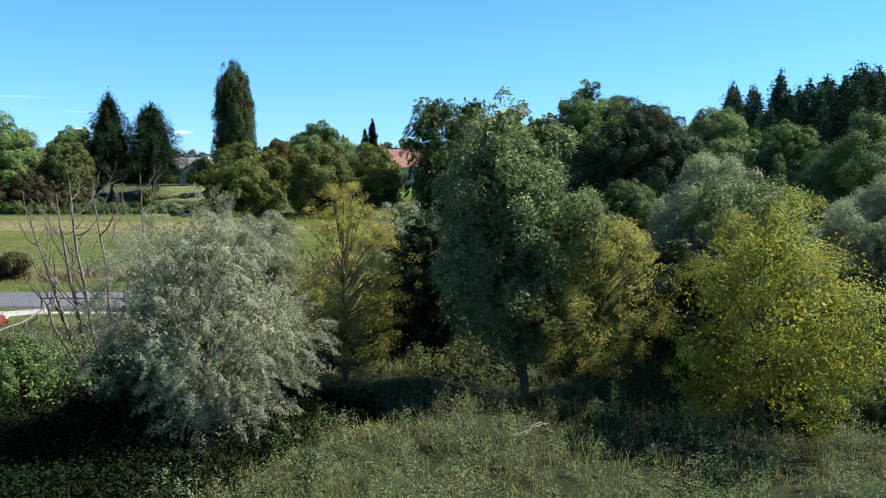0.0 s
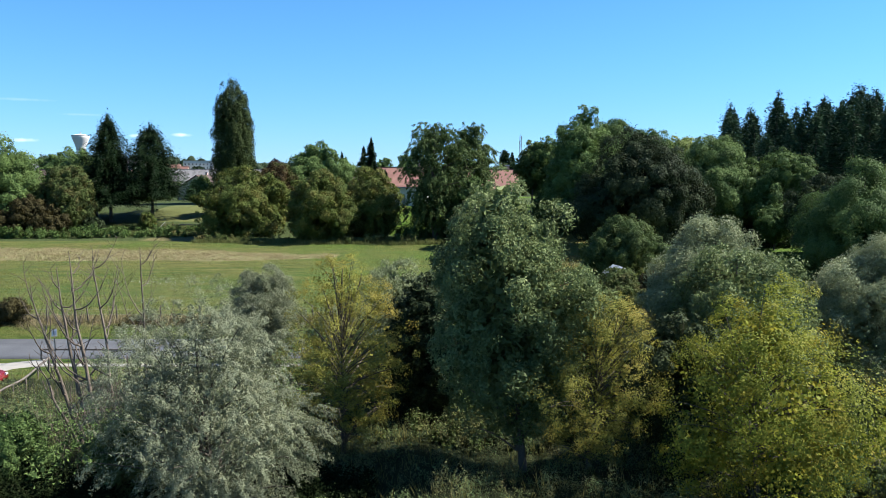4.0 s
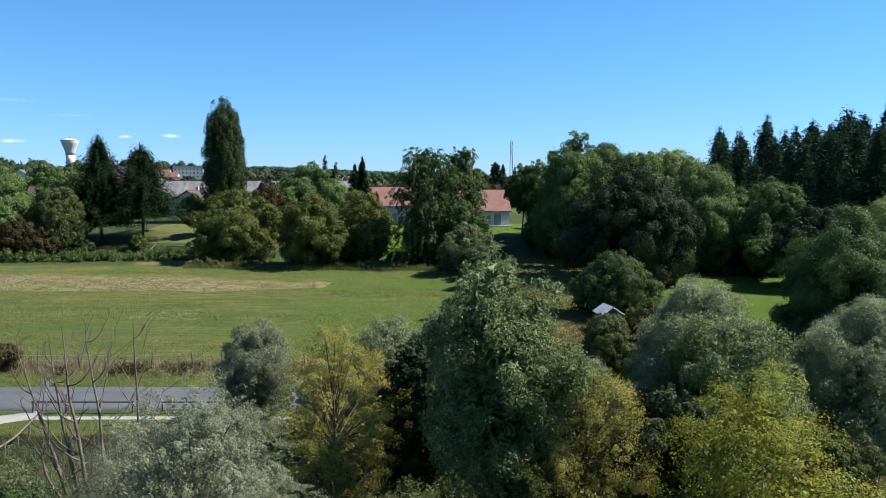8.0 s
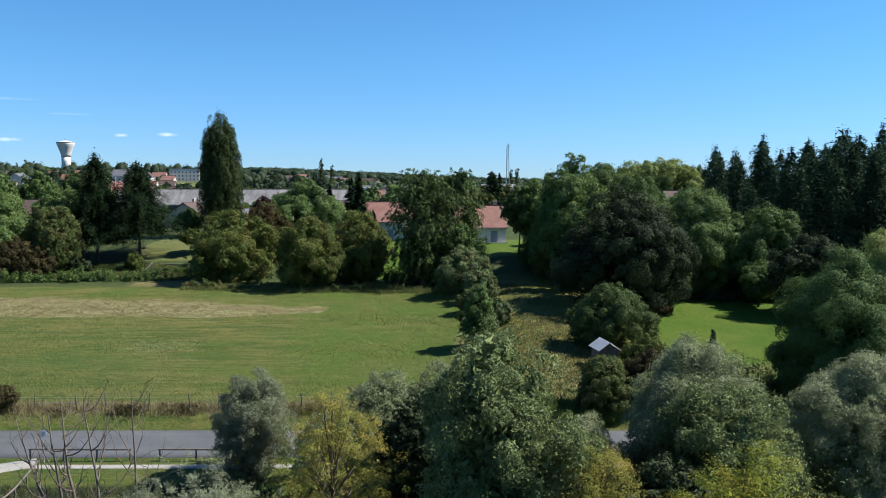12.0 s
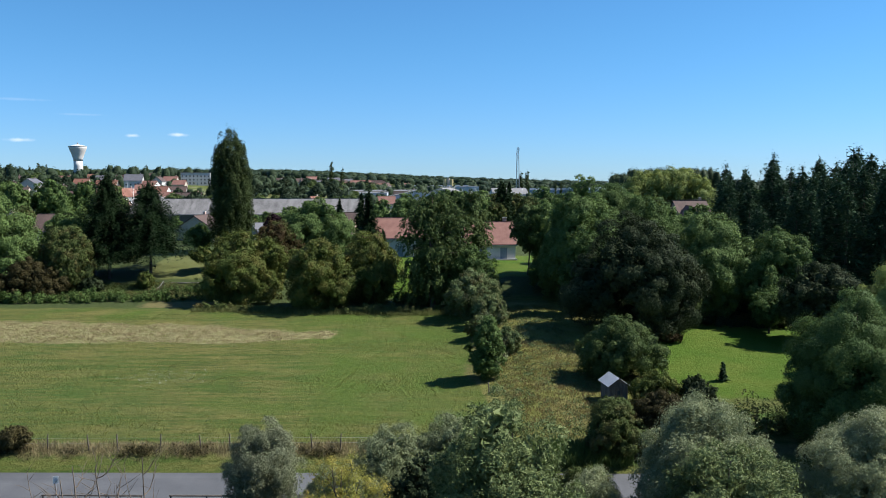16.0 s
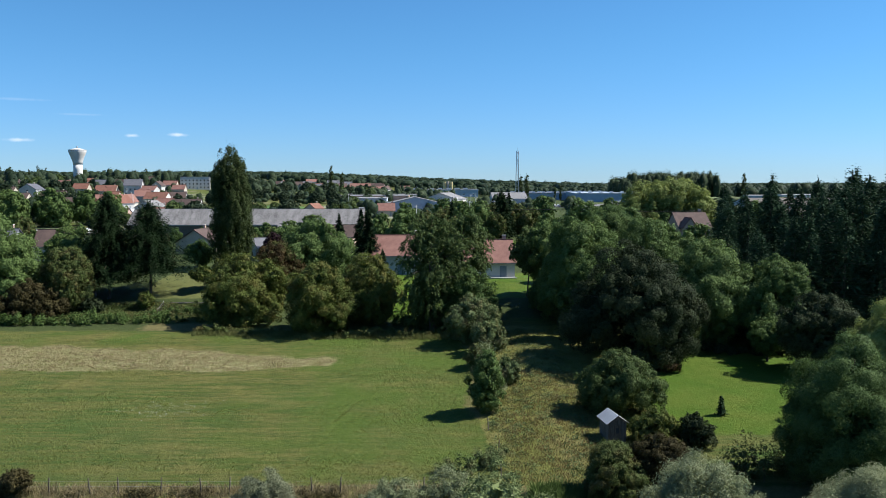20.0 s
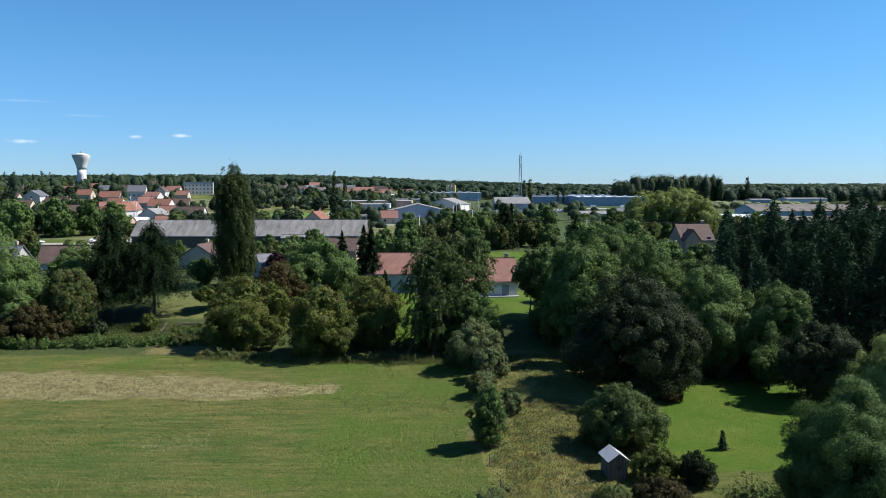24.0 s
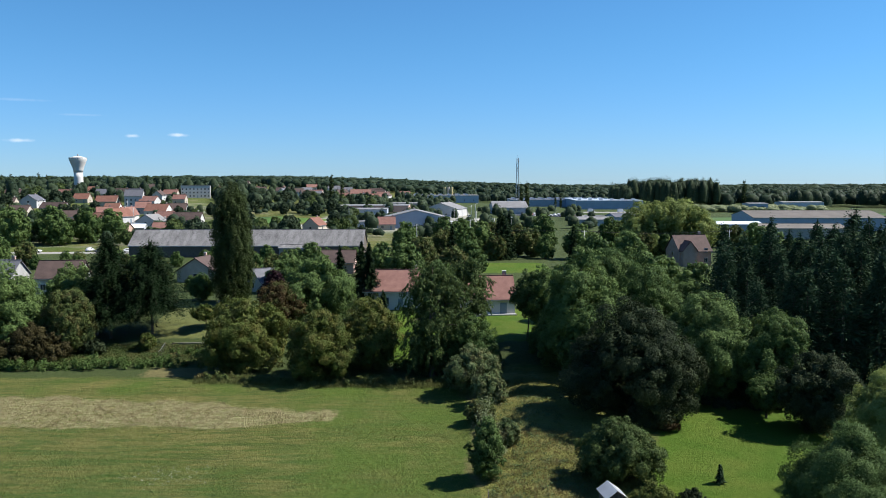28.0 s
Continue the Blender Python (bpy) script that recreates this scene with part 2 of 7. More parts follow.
M_SLATE = plain("grey_slate", (0.09, 0.09, 0.10), (0.17, 0.17, 0.19), 0.6, 0.8, 0.3, fine=14)
M_FIBRO = plain("lichened_fibre_cement", (0.05, 0.047, 0.045), (0.27, 0.258, 0.25), 0.9, 0.35, 0.5, fine=2.6, stretch=(1.6, 0.5, 0.5))
M_BLUE = plain("blue_grey_cladding", (0.25, 0.32, 0.41), (0.34, 0.42, 0.52), 0.5, 0.3, 0.1)
M_LBLUE = plain("pale_blue_cladding", (0.38, 0.44, 0.51), (0.50, 0.56, 0.63), 0.5, 0.3, 0.1)
M_GREYC = plain("grey_cladding", (0.36, 0.38, 0.40), (0.50, 0.52, 0.54), 0.55, 0.3, 0.1)
M_BROOF = plain("brownish_sheet_roof", (0.10, 0.085, 0.07), (0.20, 0.175, 0.15), 0.8, 0.15, 0.1)
# leaf colour darkened to stand in for shade at the willow's foot
M_SHADEBRAMBLE = foliage("shade_dark_bramble_leaf", (0.008, 0.014, 0.006), (0.022, 0.032, 0.012), 0.1, spec=0.0)
M_RUST = foliage("rust_grass_blade", (0.16, 0.125, 0.05), (0.36, 0.27, 0.13), 0.35)
M_MEADOW = foliage("meadow_blade", (0.14, 0.155, 0.042), (0.34, 0.30, 0.11), 0.4)
M_ROOFG = plain("grey_sheet_roof", (0.17, 0.165, 0.16), (0.28, 0.27, 0.265), 0.7, 0.3, 0.1)
M_DARK = plain("dark_opening", (0.03, 0.03, 0.032), (0.06, 0.06, 0.065), 0.6, 2, 0)
M_SHUTTER = plain("blue_grey_shutter", (0.20, 0.25, 0.29), (0.28, 0.34, 0.38), 0.6, 3, 0.1)
M_CONC = plain("white_concrete", (0.60, 0.585, 0.55), (0.74, 0.72, 0.68), 0.85, 0.15, 0.1, fine=2)
M_STEEL = plain("galvanised_steel", (0.35, 0.36, 0.37), (0.55, 0.56, 0.58), 0.45, 4, 0.1, metal=0.7)
M_TYRE = plain("rubber", (0.015, 0.015, 0.016), (0.03, 0.03, 0.03), 0.8, 8, 0.1)
M_YELLOWP = plain("yellow_paint", (0.58, 0.46, 0.20), (0.70, 0.58, 0.30), 0.6, 2, 0)
M_CHALK = plain("red_car_paint", (0.16, 0.010, 0.014), (0.22, 0.016, 0.02), 0.25, 2, 0, spec=0.6)
M_CARW = plain("white_car_paint", (0.65, 0.65, 0.66), (0.78, 0.78, 0.79), 0.25, 2, 0, spec=0.6)
M_CARG = plain("grey_car_paint", (0.10, 0.11, 0.13), (0.20, 0.21, 0.23), 0.25, 2, 0, spec=0.6)
M_GLASS, gn_, gl_, gb_ = shader("window_glass")
gb_.inputs["Base Color"].default_value = (0.03, 0.035, 0.04, 1)
gb_.inputs["Roughness"].default_value = 0.12
gb_.inputs["Specular IOR Level"].default_value = 0.4


# ---- terrain ----
LY = ((-300, 20, 40, 50, 54, 60.5, 64, 83, 100, 118, 138, 157, 175, 260, 430, 1000, 5000),
      (-3, -2.9, -2.7, -2.2, -1.7, -1.3, 0, .2, 1, 1.8, 2.3, 6, 6.5, 6.5, 7, 8, 14))
RY = ((-300, 20, 40, 50, 54, 60.5, 64, 80, 100, 115, 122, 133, 157, 175, 260, 430, 1000, 5000),
      (-3, -2.9, -2.7, -2.2, -1.7, -1.3, -.3, .6, 2.4, 2.8, 3.2, 5.9, 6.2, 6.5, 6.5, 7, 8, 14))


def smooth(a, b, v):
    v = np.clip((np.asarray(v, float) - a) / (b - a), 0, 1)
    return v * v * (3 - 2 * v)


def ground_z(x, y):
    a, b = np.interp(y, *LY), np.interp(y, *RY)
    x, y = np.asarray(x, float), np.asarray(y, float)
    near = 0.16 * (np.sin(0.9 * x + 0.4 * y) + np.sin(0.5 * x - 0.8 * y + 2)) * smooth(52, 44, y) * smooth(-60, 0, y)
    field = 0.05 * np.sin(0.31 * x + 1) * np.sin(0.23 * y) * smooth(66, 72, y) * smooth(135, 120, y)
    hill = smooth(100, -300, x)
    far = 16 * smooth(300, 800, y) * hill + 10 * smooth(900, 1500, y) * hill + 13 * smooth(900, 1600, y) * smooth(500, 0, x) * (1 - hill)
    return a + (b - a) * smooth(0, 12, x) + far + near + field


def gz(x, y):
    return float(ground_z(x, y))


# ---- mesh helpers ----
def raw_mesh(name, verts, faces, material=None, smooth_shade=False):
    """A mesh from arrays: verts (n, 3) and faces (m, 3 or 4)."""
    verts, faces = np.asarray(verts, np.float32), np.asarray(faces, np.int32)
    me = bpy.data.meshes.new(name)
    k = faces.shape[1]
    me.vertices.add(len(verts)); me.vertices.foreach_set("co", verts.ravel())
    me.loops.add(faces.size); me.loops.foreach_set("vertex_index", faces.ravel())
    me.polygons.add(len(faces)); me.polygons.foreach_set("loop_start", np.arange(0, faces.size, k, dtype=np.int32))
    if smooth_shade:
        me.polygons.foreach_set("use_smooth", np.ones(len(faces), bool))
    me.update(calc_edges=True)
    if material:
        me.materials.append(material)
    return me


def part(name, bm, material, parent, label="", smooth_shade=False):
    me = bpy.data.meshes.new(name)
    bm.to_mesh(me); bm.free()
    if smooth_shade:
        me.polygons.foreach_set("use_smooth", [True] * len(me.polygons))
    me.materials.append(material)
    ob = new(name, me)
    ob.parent = parent
    return tagged(ob, label)


def part_of(name, me, parent, label=""):
    ob = new(name, me)
    ob.parent = parent
    return tagged(ob, label)


def thing(name, x, y, z=None, yaw=0, label="", category="", group="", kind=""):
    ob = new(name)
    ob.matrix_basis = pose(x, y, gz(x, y) if z is None else z, 0, 0, yaw)
    return tagged(ob, label, category, group, kind)


def box(bm, x0, x1, y0, y1, z0, z1):
    v = [bm.verts.new(p) for p in ((x0, y0, z0), (x1, y0, z0), (x1, y1, z0), (x0, y1, z0), (x0, y0, z1), (x1, y0, z1), (x1, y1, z1), (x0, y1, z1))]
    for f in ((3, 2, 1, 0), (4, 5, 6, 7), (0, 1, 5, 4), (1, 2, 6, 5), (2, 3, 7, 6), (3, 0, 4, 7)):
        bm.faces.new([v[i] for i in f])
    return v


def boxes(*dims):
    bm = bmesh.new()
    for d_ in dims:
        box(bm, *d_)
    return bm


def tubes(runs, sides=6):
    """Tapered tubes along runs of (points, radii)."""
    vs, fs, base = [], [], 0
    ang = np.linspace(0, 2 * np.pi, sides, endpoint=False)
    for pts, rad in runs:
        pts = np.asarray(pts, float)
        tang = np.gradient(pts, axis=0)
        tang /= np.linalg.norm(tang, axis=1, keepdims=True) + 1e-9
        ref = np.where(np.abs(tang[:, 2:3]) > 0.9, np.array([[1.0, 0, 0]]), np.array([[0, 0, 1.0]]))
        u = np.cross(tang, ref); u /= np.linalg.norm(u, axis=1, keepdims=True) + 1e-9
        v = np.cross(tang, u)
        for i in range(len(pts)):
            vs.append(pts[i] + rad[i] * (np.cos(ang)[:, None] * u[i] + np.sin(ang)[:, None] * v[i]))
        for i in range(len(pts) - 1):
            a = base + i * sides
            for j in range(sides):
                k = (j + 1) % sides
                fs.append((a + j, a + k, a + sides + k, a + sides + j))
        base += len(pts) * sides
    return np.concatenate(vs), np.array(fs)


def unit(v):
    return v / (np.linalg.norm(v, axis=1, keepdims=True) + 1e-9)


def leaf_mesh(name, rng, pos, nrm, length, width, material, hang=0.0, kite=False):
    """One pointed leaf or spray at each place."""
    n = len(pos)
    u = np.cross(nrm, rng.normal(size=(n, 3)))
    u = unit(u)
    if hang:
        u = unit(u * (1 - hang) + np.array([0, 0, -1.0]) * hang)
    v = unit(np.cross(nrm, u))
    s = (0.65 + 0.7 * rng.random((n, 1)))
    length, width = np.reshape(length, (-1, 1)), np.reshape(width, (-1, 1))
    a, b = u * length * s * 0.5, v * width * s * 0.5
    if kite:
        verts = np.stack((pos - a, pos + b - a * 0.15, pos + a, pos - b - a * 0.15), 1).reshape(-1, 3)
        return raw_mesh(name, verts, np.arange(4 * n).reshape(-1, 4), material)
    verts = np.stack((pos - a * 0.7 + b, pos + a, pos - a * 0.7 - b), 1).reshape(-1, 3)
    return raw_mesh(name, verts, np.arange(3 * n).reshape(-1, 3), material)


def crown_points(rng, R, H, z0, prof, n, cr, per, hollow=0.45, lump=0.22, flat=0.8, squash=1.0, lobes=None, plume=0.0, droop=0.0):
    """Big lobes inside an uneven outline, clumps over the lobes, and leaf places round (or in plumes from) the clumps."""
    lm = min(0.42 * R, 0.24 * H)
    nl = lobes or int(2.3 * (2 * R * H + R * R) / (3.14 * lm * lm)) + 4
    grid = np.linspace(0, 1, 200)
    cdf = np.cumsum(np.maximum(prof(grid), 0.12))
    h = np.interp((np.arange(nl) + rng.random(nl)) / nl, cdf / cdf[-1], grid)
    a = rng.random() * 6.283 + 2.4 * np.arange(nl) + rng.normal(size=nl) * 0.4
    ph = rng.random(4) * 6.28
    wob = 1 + lump * (np.sin(2 * a + ph[0] + 3 * h) * 0.6 + np.sin(3 * a + ph[1] - 5 * h) * 0.5)
    lr = lm * (0.7 + 0.55 * rng.random(nl))
    f = hollow + (1 - hollow) * np.sqrt(rng.random(nl))
    r = np.maximum(R * prof(h) * wob - lr * 0.68 - cr * 0.15, 0.0) * f
    lob = np.stack((r * np.cos(a), r * np.sin(a) * squash, z0 + lr * 0.5 + (H - 1.35 * lr) * h), 1)
    pick = rng.choice(nl, n, p=lr ** 2 / np.sum(lr ** 2))
    du = unit(rng.normal(size=(n, 3)) + np.array([0, 0, 0.25]) + 0.5 * unit(lob[pick] - np.array([0, 0, z0 + 0.45 * H])))
    cen = lob[pick] + du * (lr[pick] * (0.74 + 0.30 * rng.random(n)))[:, None] * np.array([1, 1, 0.9])
    rad = cr * (0.5 + 0.8 * rng.random(n))
    who = np.repeat(np.arange(n), per)
    m = len(who)
    d = unit(rng.normal(size=(m, 3)))
    if plume:
        way = unit(du + np.array([0, 0, -droop]) + rng.normal(size=(n, 3)) * 0.3)
        t = rng.random(m)
        pos = cen[who] + way[who] * (t * plume * (0.5 + 0.8 * rad[who] / cr))[:, None] + np.array([0, 0, -1.0]) * (droop * 0.35 * plume * t ** 2)[:, None]
        pos = pos + d * (rad[who] * (0.42 - 0.25 * t))[:, None]
    else:
        pos = cen[who] + d * (rad[who] * rng.random(m) ** 0.33)[:, None] * np.array([1, 1, flat])
    pos[:, 2] = np.maximum(pos[:, 2], 0.08 + 0.3 * rng.random(m))
    nrm = unit(d * 0.5 + du[who] * 0.75 + np.array([0, 0, 0.3]) + rng.normal(size=d.shape) * 0.3)
    inner = rng.choice(nl, m, p=lr ** 2 / np.sum(lr ** 2))
    cpos = lob[inner] + unit(rng.normal(size=(m, 3))) * (lr[inner] * 0.55 * rng.random(m) ** 0.5)[:, None]
    cpos[:, 2] = np.maximum(cpos[:, 2], 0.15)
    return cen, pos, nrm, cpos


def clump_points(rng, R, H, z0, prof, size, cover, hollow, lump, squash, lobes, tall, ragged, gap, mess, cs=0.36):
    """A crown of rounded boughs: lobes inside an uneven outline, leafy clumps over the lobes, leaves over the clumps, big leaves deep inside."""
    lm = min(0.36 * R, 0.20 * H)
    nl = lobes or int(2.0 * (2 * R * H + R * R) / (3.14 * lm * lm)) + 4
    grid = np.linspace(0, 1, 200)
    cdf = np.cumsum(np.maximum(prof(grid), 0.12))
    h = np.interp((np.arange(nl) + rng.random(nl)) / nl, cdf / cdf[-1], grid)
    a = rng.random() * 6.283 + 2.4 * np.arange(nl) + rng.normal(size=nl) * 0.4
    ph = rng.random(4) * 6.28
    wob = 1 + lump * (np.sin(2 * a + ph[0] + 3 * h) * 0.6 + np.sin(3 * a + ph[1] - 5 * h) * 0.5)
    lr = lm * (0.5 + 0.8 * rng.random(nl))
    r = np.maximum(R * prof(h) * wob - lr * 1.12, 0.0) * (hollow + (1 - hollow) * np.sqrt(rng.random(nl)))
    wide = np.array([1, 1, tall])
    lob = np.stack((r * np.cos(a), r * np.sin(a) * squash, z0 + lr * tall * 0.8 + (H - 2.1 * lr * tall) * h), 1)
    sub = int(4 / cs ** 2)
    who = np.repeat(np.arange(nl), sub)
    u = unit(rng.normal(size=(len(who), 3)) + 0.55 * unit(lob[who] - np.array([0, 0, z0 + 0.4 * H])))
    sr = cs * lr[who] * (0.45 + 0.9 * rng.random(len(who)))
    c = lob[who] + u * (lr[who] * (0.74 + 0.58 * rng.random(len(who))))[:, None] * wide

    def buried(p, k):
        inside = np.zeros(len(p), bool)
        for j in range(nl):
            inside |= np.sum(((p - lob[j]) / wide) ** 2, 1) < (k * lr[j]) ** 2
        return inside
    keep = ~buried(c, 0.74) & (rng.random(len(c)) > gap)
    c, u, sr = c[keep], u[keep], sr[keep]
    area = 0.5 * size[0] * size[1]
    m = int(1.5 * cover * np.sum(6.28 * sr ** 2) / area)
    pick = rng.choice(len(c), m, p=sr ** 2 / np.sum(sr ** 2))
    d = unit(rng.normal(size=(m, 3)) + 0.7 * u[pick] + np.array([0, 0, 0.35]))
    far = 0.78 + 0.3 * rng.random(m) + 0.5 * (rng.random(m) < ragged) * rng.random(m)
    pos = c[pick] + d * (sr[pick] * far)[:, None] * wide
    nrm = unit(d + 0.45 * u[pick] + rng.normal(size=(m, 3)) * mess)
    keep = ~buried(pos, 0.70) & (pos[:, 2] > 0.05)
    pos, nrm = pos[keep], nrm[keep]
    k = int(0.5 * np.sum(12.6 * lr ** 2) / (area * 9))
    inner = rng.choice(nl, k, p=lr ** 2 / np.sum(lr ** 2))
    core = lob[inner] + unit(rng.normal(size=(k, 3))) * (lr[inner] * (0.35 + 0.38 * rng.random(k)))[:, None] * wide
    core[:, 2] = np.maximum(core[:, 2], 0.15)
    return c, pos, nrm, core


def P_ROUND(h):
    return np.sqrt(np.clip(1 - (2 * h - 1) ** 2, 0, 1)) ** 0.8


def P_DOME(h):
    return np.clip(1 - h ** 3.0, 0.03, 1) ** 0.55 * np.clip(0.6 + h * 3, 0, 1)


def P_EGG(h):
    return np.clip(np.sin(np.pi * np.clip(h * 0.94 + 0.03, 0, 1) ** 0.85), 0, 1) ** 0.55


def P_COLUMN(h):
    return np.clip(h * 2 + 0.75, 0, 1) * (1 - 0.16 * h) * (1 - 0.5 * np.clip((h - 0.82) / 0.18, 0, 1) ** 2)


def P_WILLOW(h):
    return np.clip(0.42 + 1.5 * h, 0, 1) * np.clip(1 - h ** 3.2, 0.03, 1) ** 0.6


def P_AIRY(h):
    return np.clip(0.4 + 2.0 * h, 0, 1) * np.clip(1.02 - h, 0.05, 1) ** 0.55


def P_OVAL(h):
    return np.clip(1 - np.abs(1.9 * h - 0.9) ** 2.6, 0.05, 1) ** 0.55


def P_SPIRE(h):
    return np.interp(h, (0, 0.12, 0.3, 0.5, 0.7, 0.86, 1), (0.6, 0.9, 1, 0.82, 0.52, 0.34, 0.12))


def P_ASH(h):
    return np.interp(h, (0, 0.2, 0.35, 0.6, 0.8, 0.92, 1), (0.5, 0.8, 0.92, 1, 0.94, 0.74, 0.3))


def trunk_mesh(name, rng, h, r0, cen, limbs=14, lean=(0, 0), material=None, reach=0.9, fork=0.3):
    """A tapered, slightly bent trunk with limbs that run out into the crown."""
    t = np.linspace(0, 1, 7)
    bend = rng.normal(size=2) * 0.02 * h
    path = np.stack((lean[0] * t + bend[0] * np.sin(3 * t), lean[1] * t + bend[1] * np.sin(2.5 * t), h * reach * t - 0.15 * (t == 0)), 1)
    runs = [(path, r0 * (1 - t) ** 0.8 + r0 * 0.08 + r0 * 0.4 * np.exp(-14 * t))]
    pick = cen[rng.permutation(len(cen))[:limbs]]
    for c in pick:
        s = np.clip(fork + (1 - fork) * (c[2] / h) * 0.72 - 0.08, fork * 0.7, 0.93)
        p0 = np.array([np.interp(s, t, path[:, k]) for k in range(3)])
        if c[2] < p0[2] + 0.3:
            p0[2] = max(0.25 * h * fork, c[2] - 0.15 * h)
        q = np.linspace(0, 1, 5)[:, None]
        mid = (p0 + c) / 2 + np.array([0, 0, 0.06 * h]) + rng.normal(size=3) * 0.03 * h
        pts = (1 - q) ** 2 * p0 + 2 * q * (1 - q) * mid + q ** 2 * c
        rl = r0 * 0.38 * (1 - s * 0.6)
        runs.append((pts, rl * (1 - q[:, 0]) ** 0.7 + r0 * 0.05))
    return raw_mesh(name, *tubes(runs, 7), material, True)


def make_tree(name, x, y, h, w, base, material, seed, prof=P_ROUND, n=90, cr=None, per=120, leaf=None, label="", category="tree", group="",
              trunk=None, limbs=14, lean=(0, 0), hang=0.0, hollow=0.45, lump=0.22, z=None, bark=None, flat=0.8, fork=0.3, squash=1.0, lobes=None, plume=0.0, droop=0.0, core=0.2,
              airy=False, cover=0.8, tall=1.0, ragged=0.16, size=None, gap=0.38, mess=0.5):
    """A tree of height h and spread w whose crown starts at height base: feathery or airy, or built of rounded leafy boughs."""
    rng = np.random.default_rng(seed)
    ob = thing(name, x, y, z, 0, label, category, group)
    cr = cr or 0.16 * w
    if plume or airy:
        cen, pos, nrm, cpos = crown_points(rng, 0.54 * w, h - base - cr * 0.5, base + cr * 0.3, prof, n, cr, per, hollow, lump, flat, squash, lobes, plume, droop)
        cpos, grow = cpos[:int(core * len(pos))], 2.1
    else:
        leaf = size or (max(0.1, 0.0021 * y), max(0.072, 0.0015 * y))
        cen, pos, nrm, cpos = clump_points(rng, 0.53 * w, h - base, base, prof, leaf, cover, hollow, lump, squash, lobes, tall, ragged, gap, mess)
        grow = 3.0
    m, kc = len(pos), len(cpos)
    big = np.concatenate((np.ones(m), np.full(kc, grow)))
    pos, nrm = np.concatenate((pos, cpos)), np.concatenate((nrm, unit(rng.normal(size=(kc, 3)))))
    sway = np.clip((pos[:, 2:3] / h), 0, 1) * np.array([[lean[0], lean[1], 0]])
    cen = cen + np.clip((cen[:, 2:3] / h), 0, 1) * np.array([[lean[0], lean[1], 0]])
    part_of("trunk", trunk_mesh("trunk", rng, h, trunk or 0.02 * h, cen, limbs, lean, bark or M_BARK, 0.9, fork), ob)
    part_of("crown", leaf_mesh("crown", rng, pos + sway, nrm, leaf[0] * big, leaf[1] * big * np.where(big > 1, 1.2, 1), material, hang, airy), ob)
    return ob


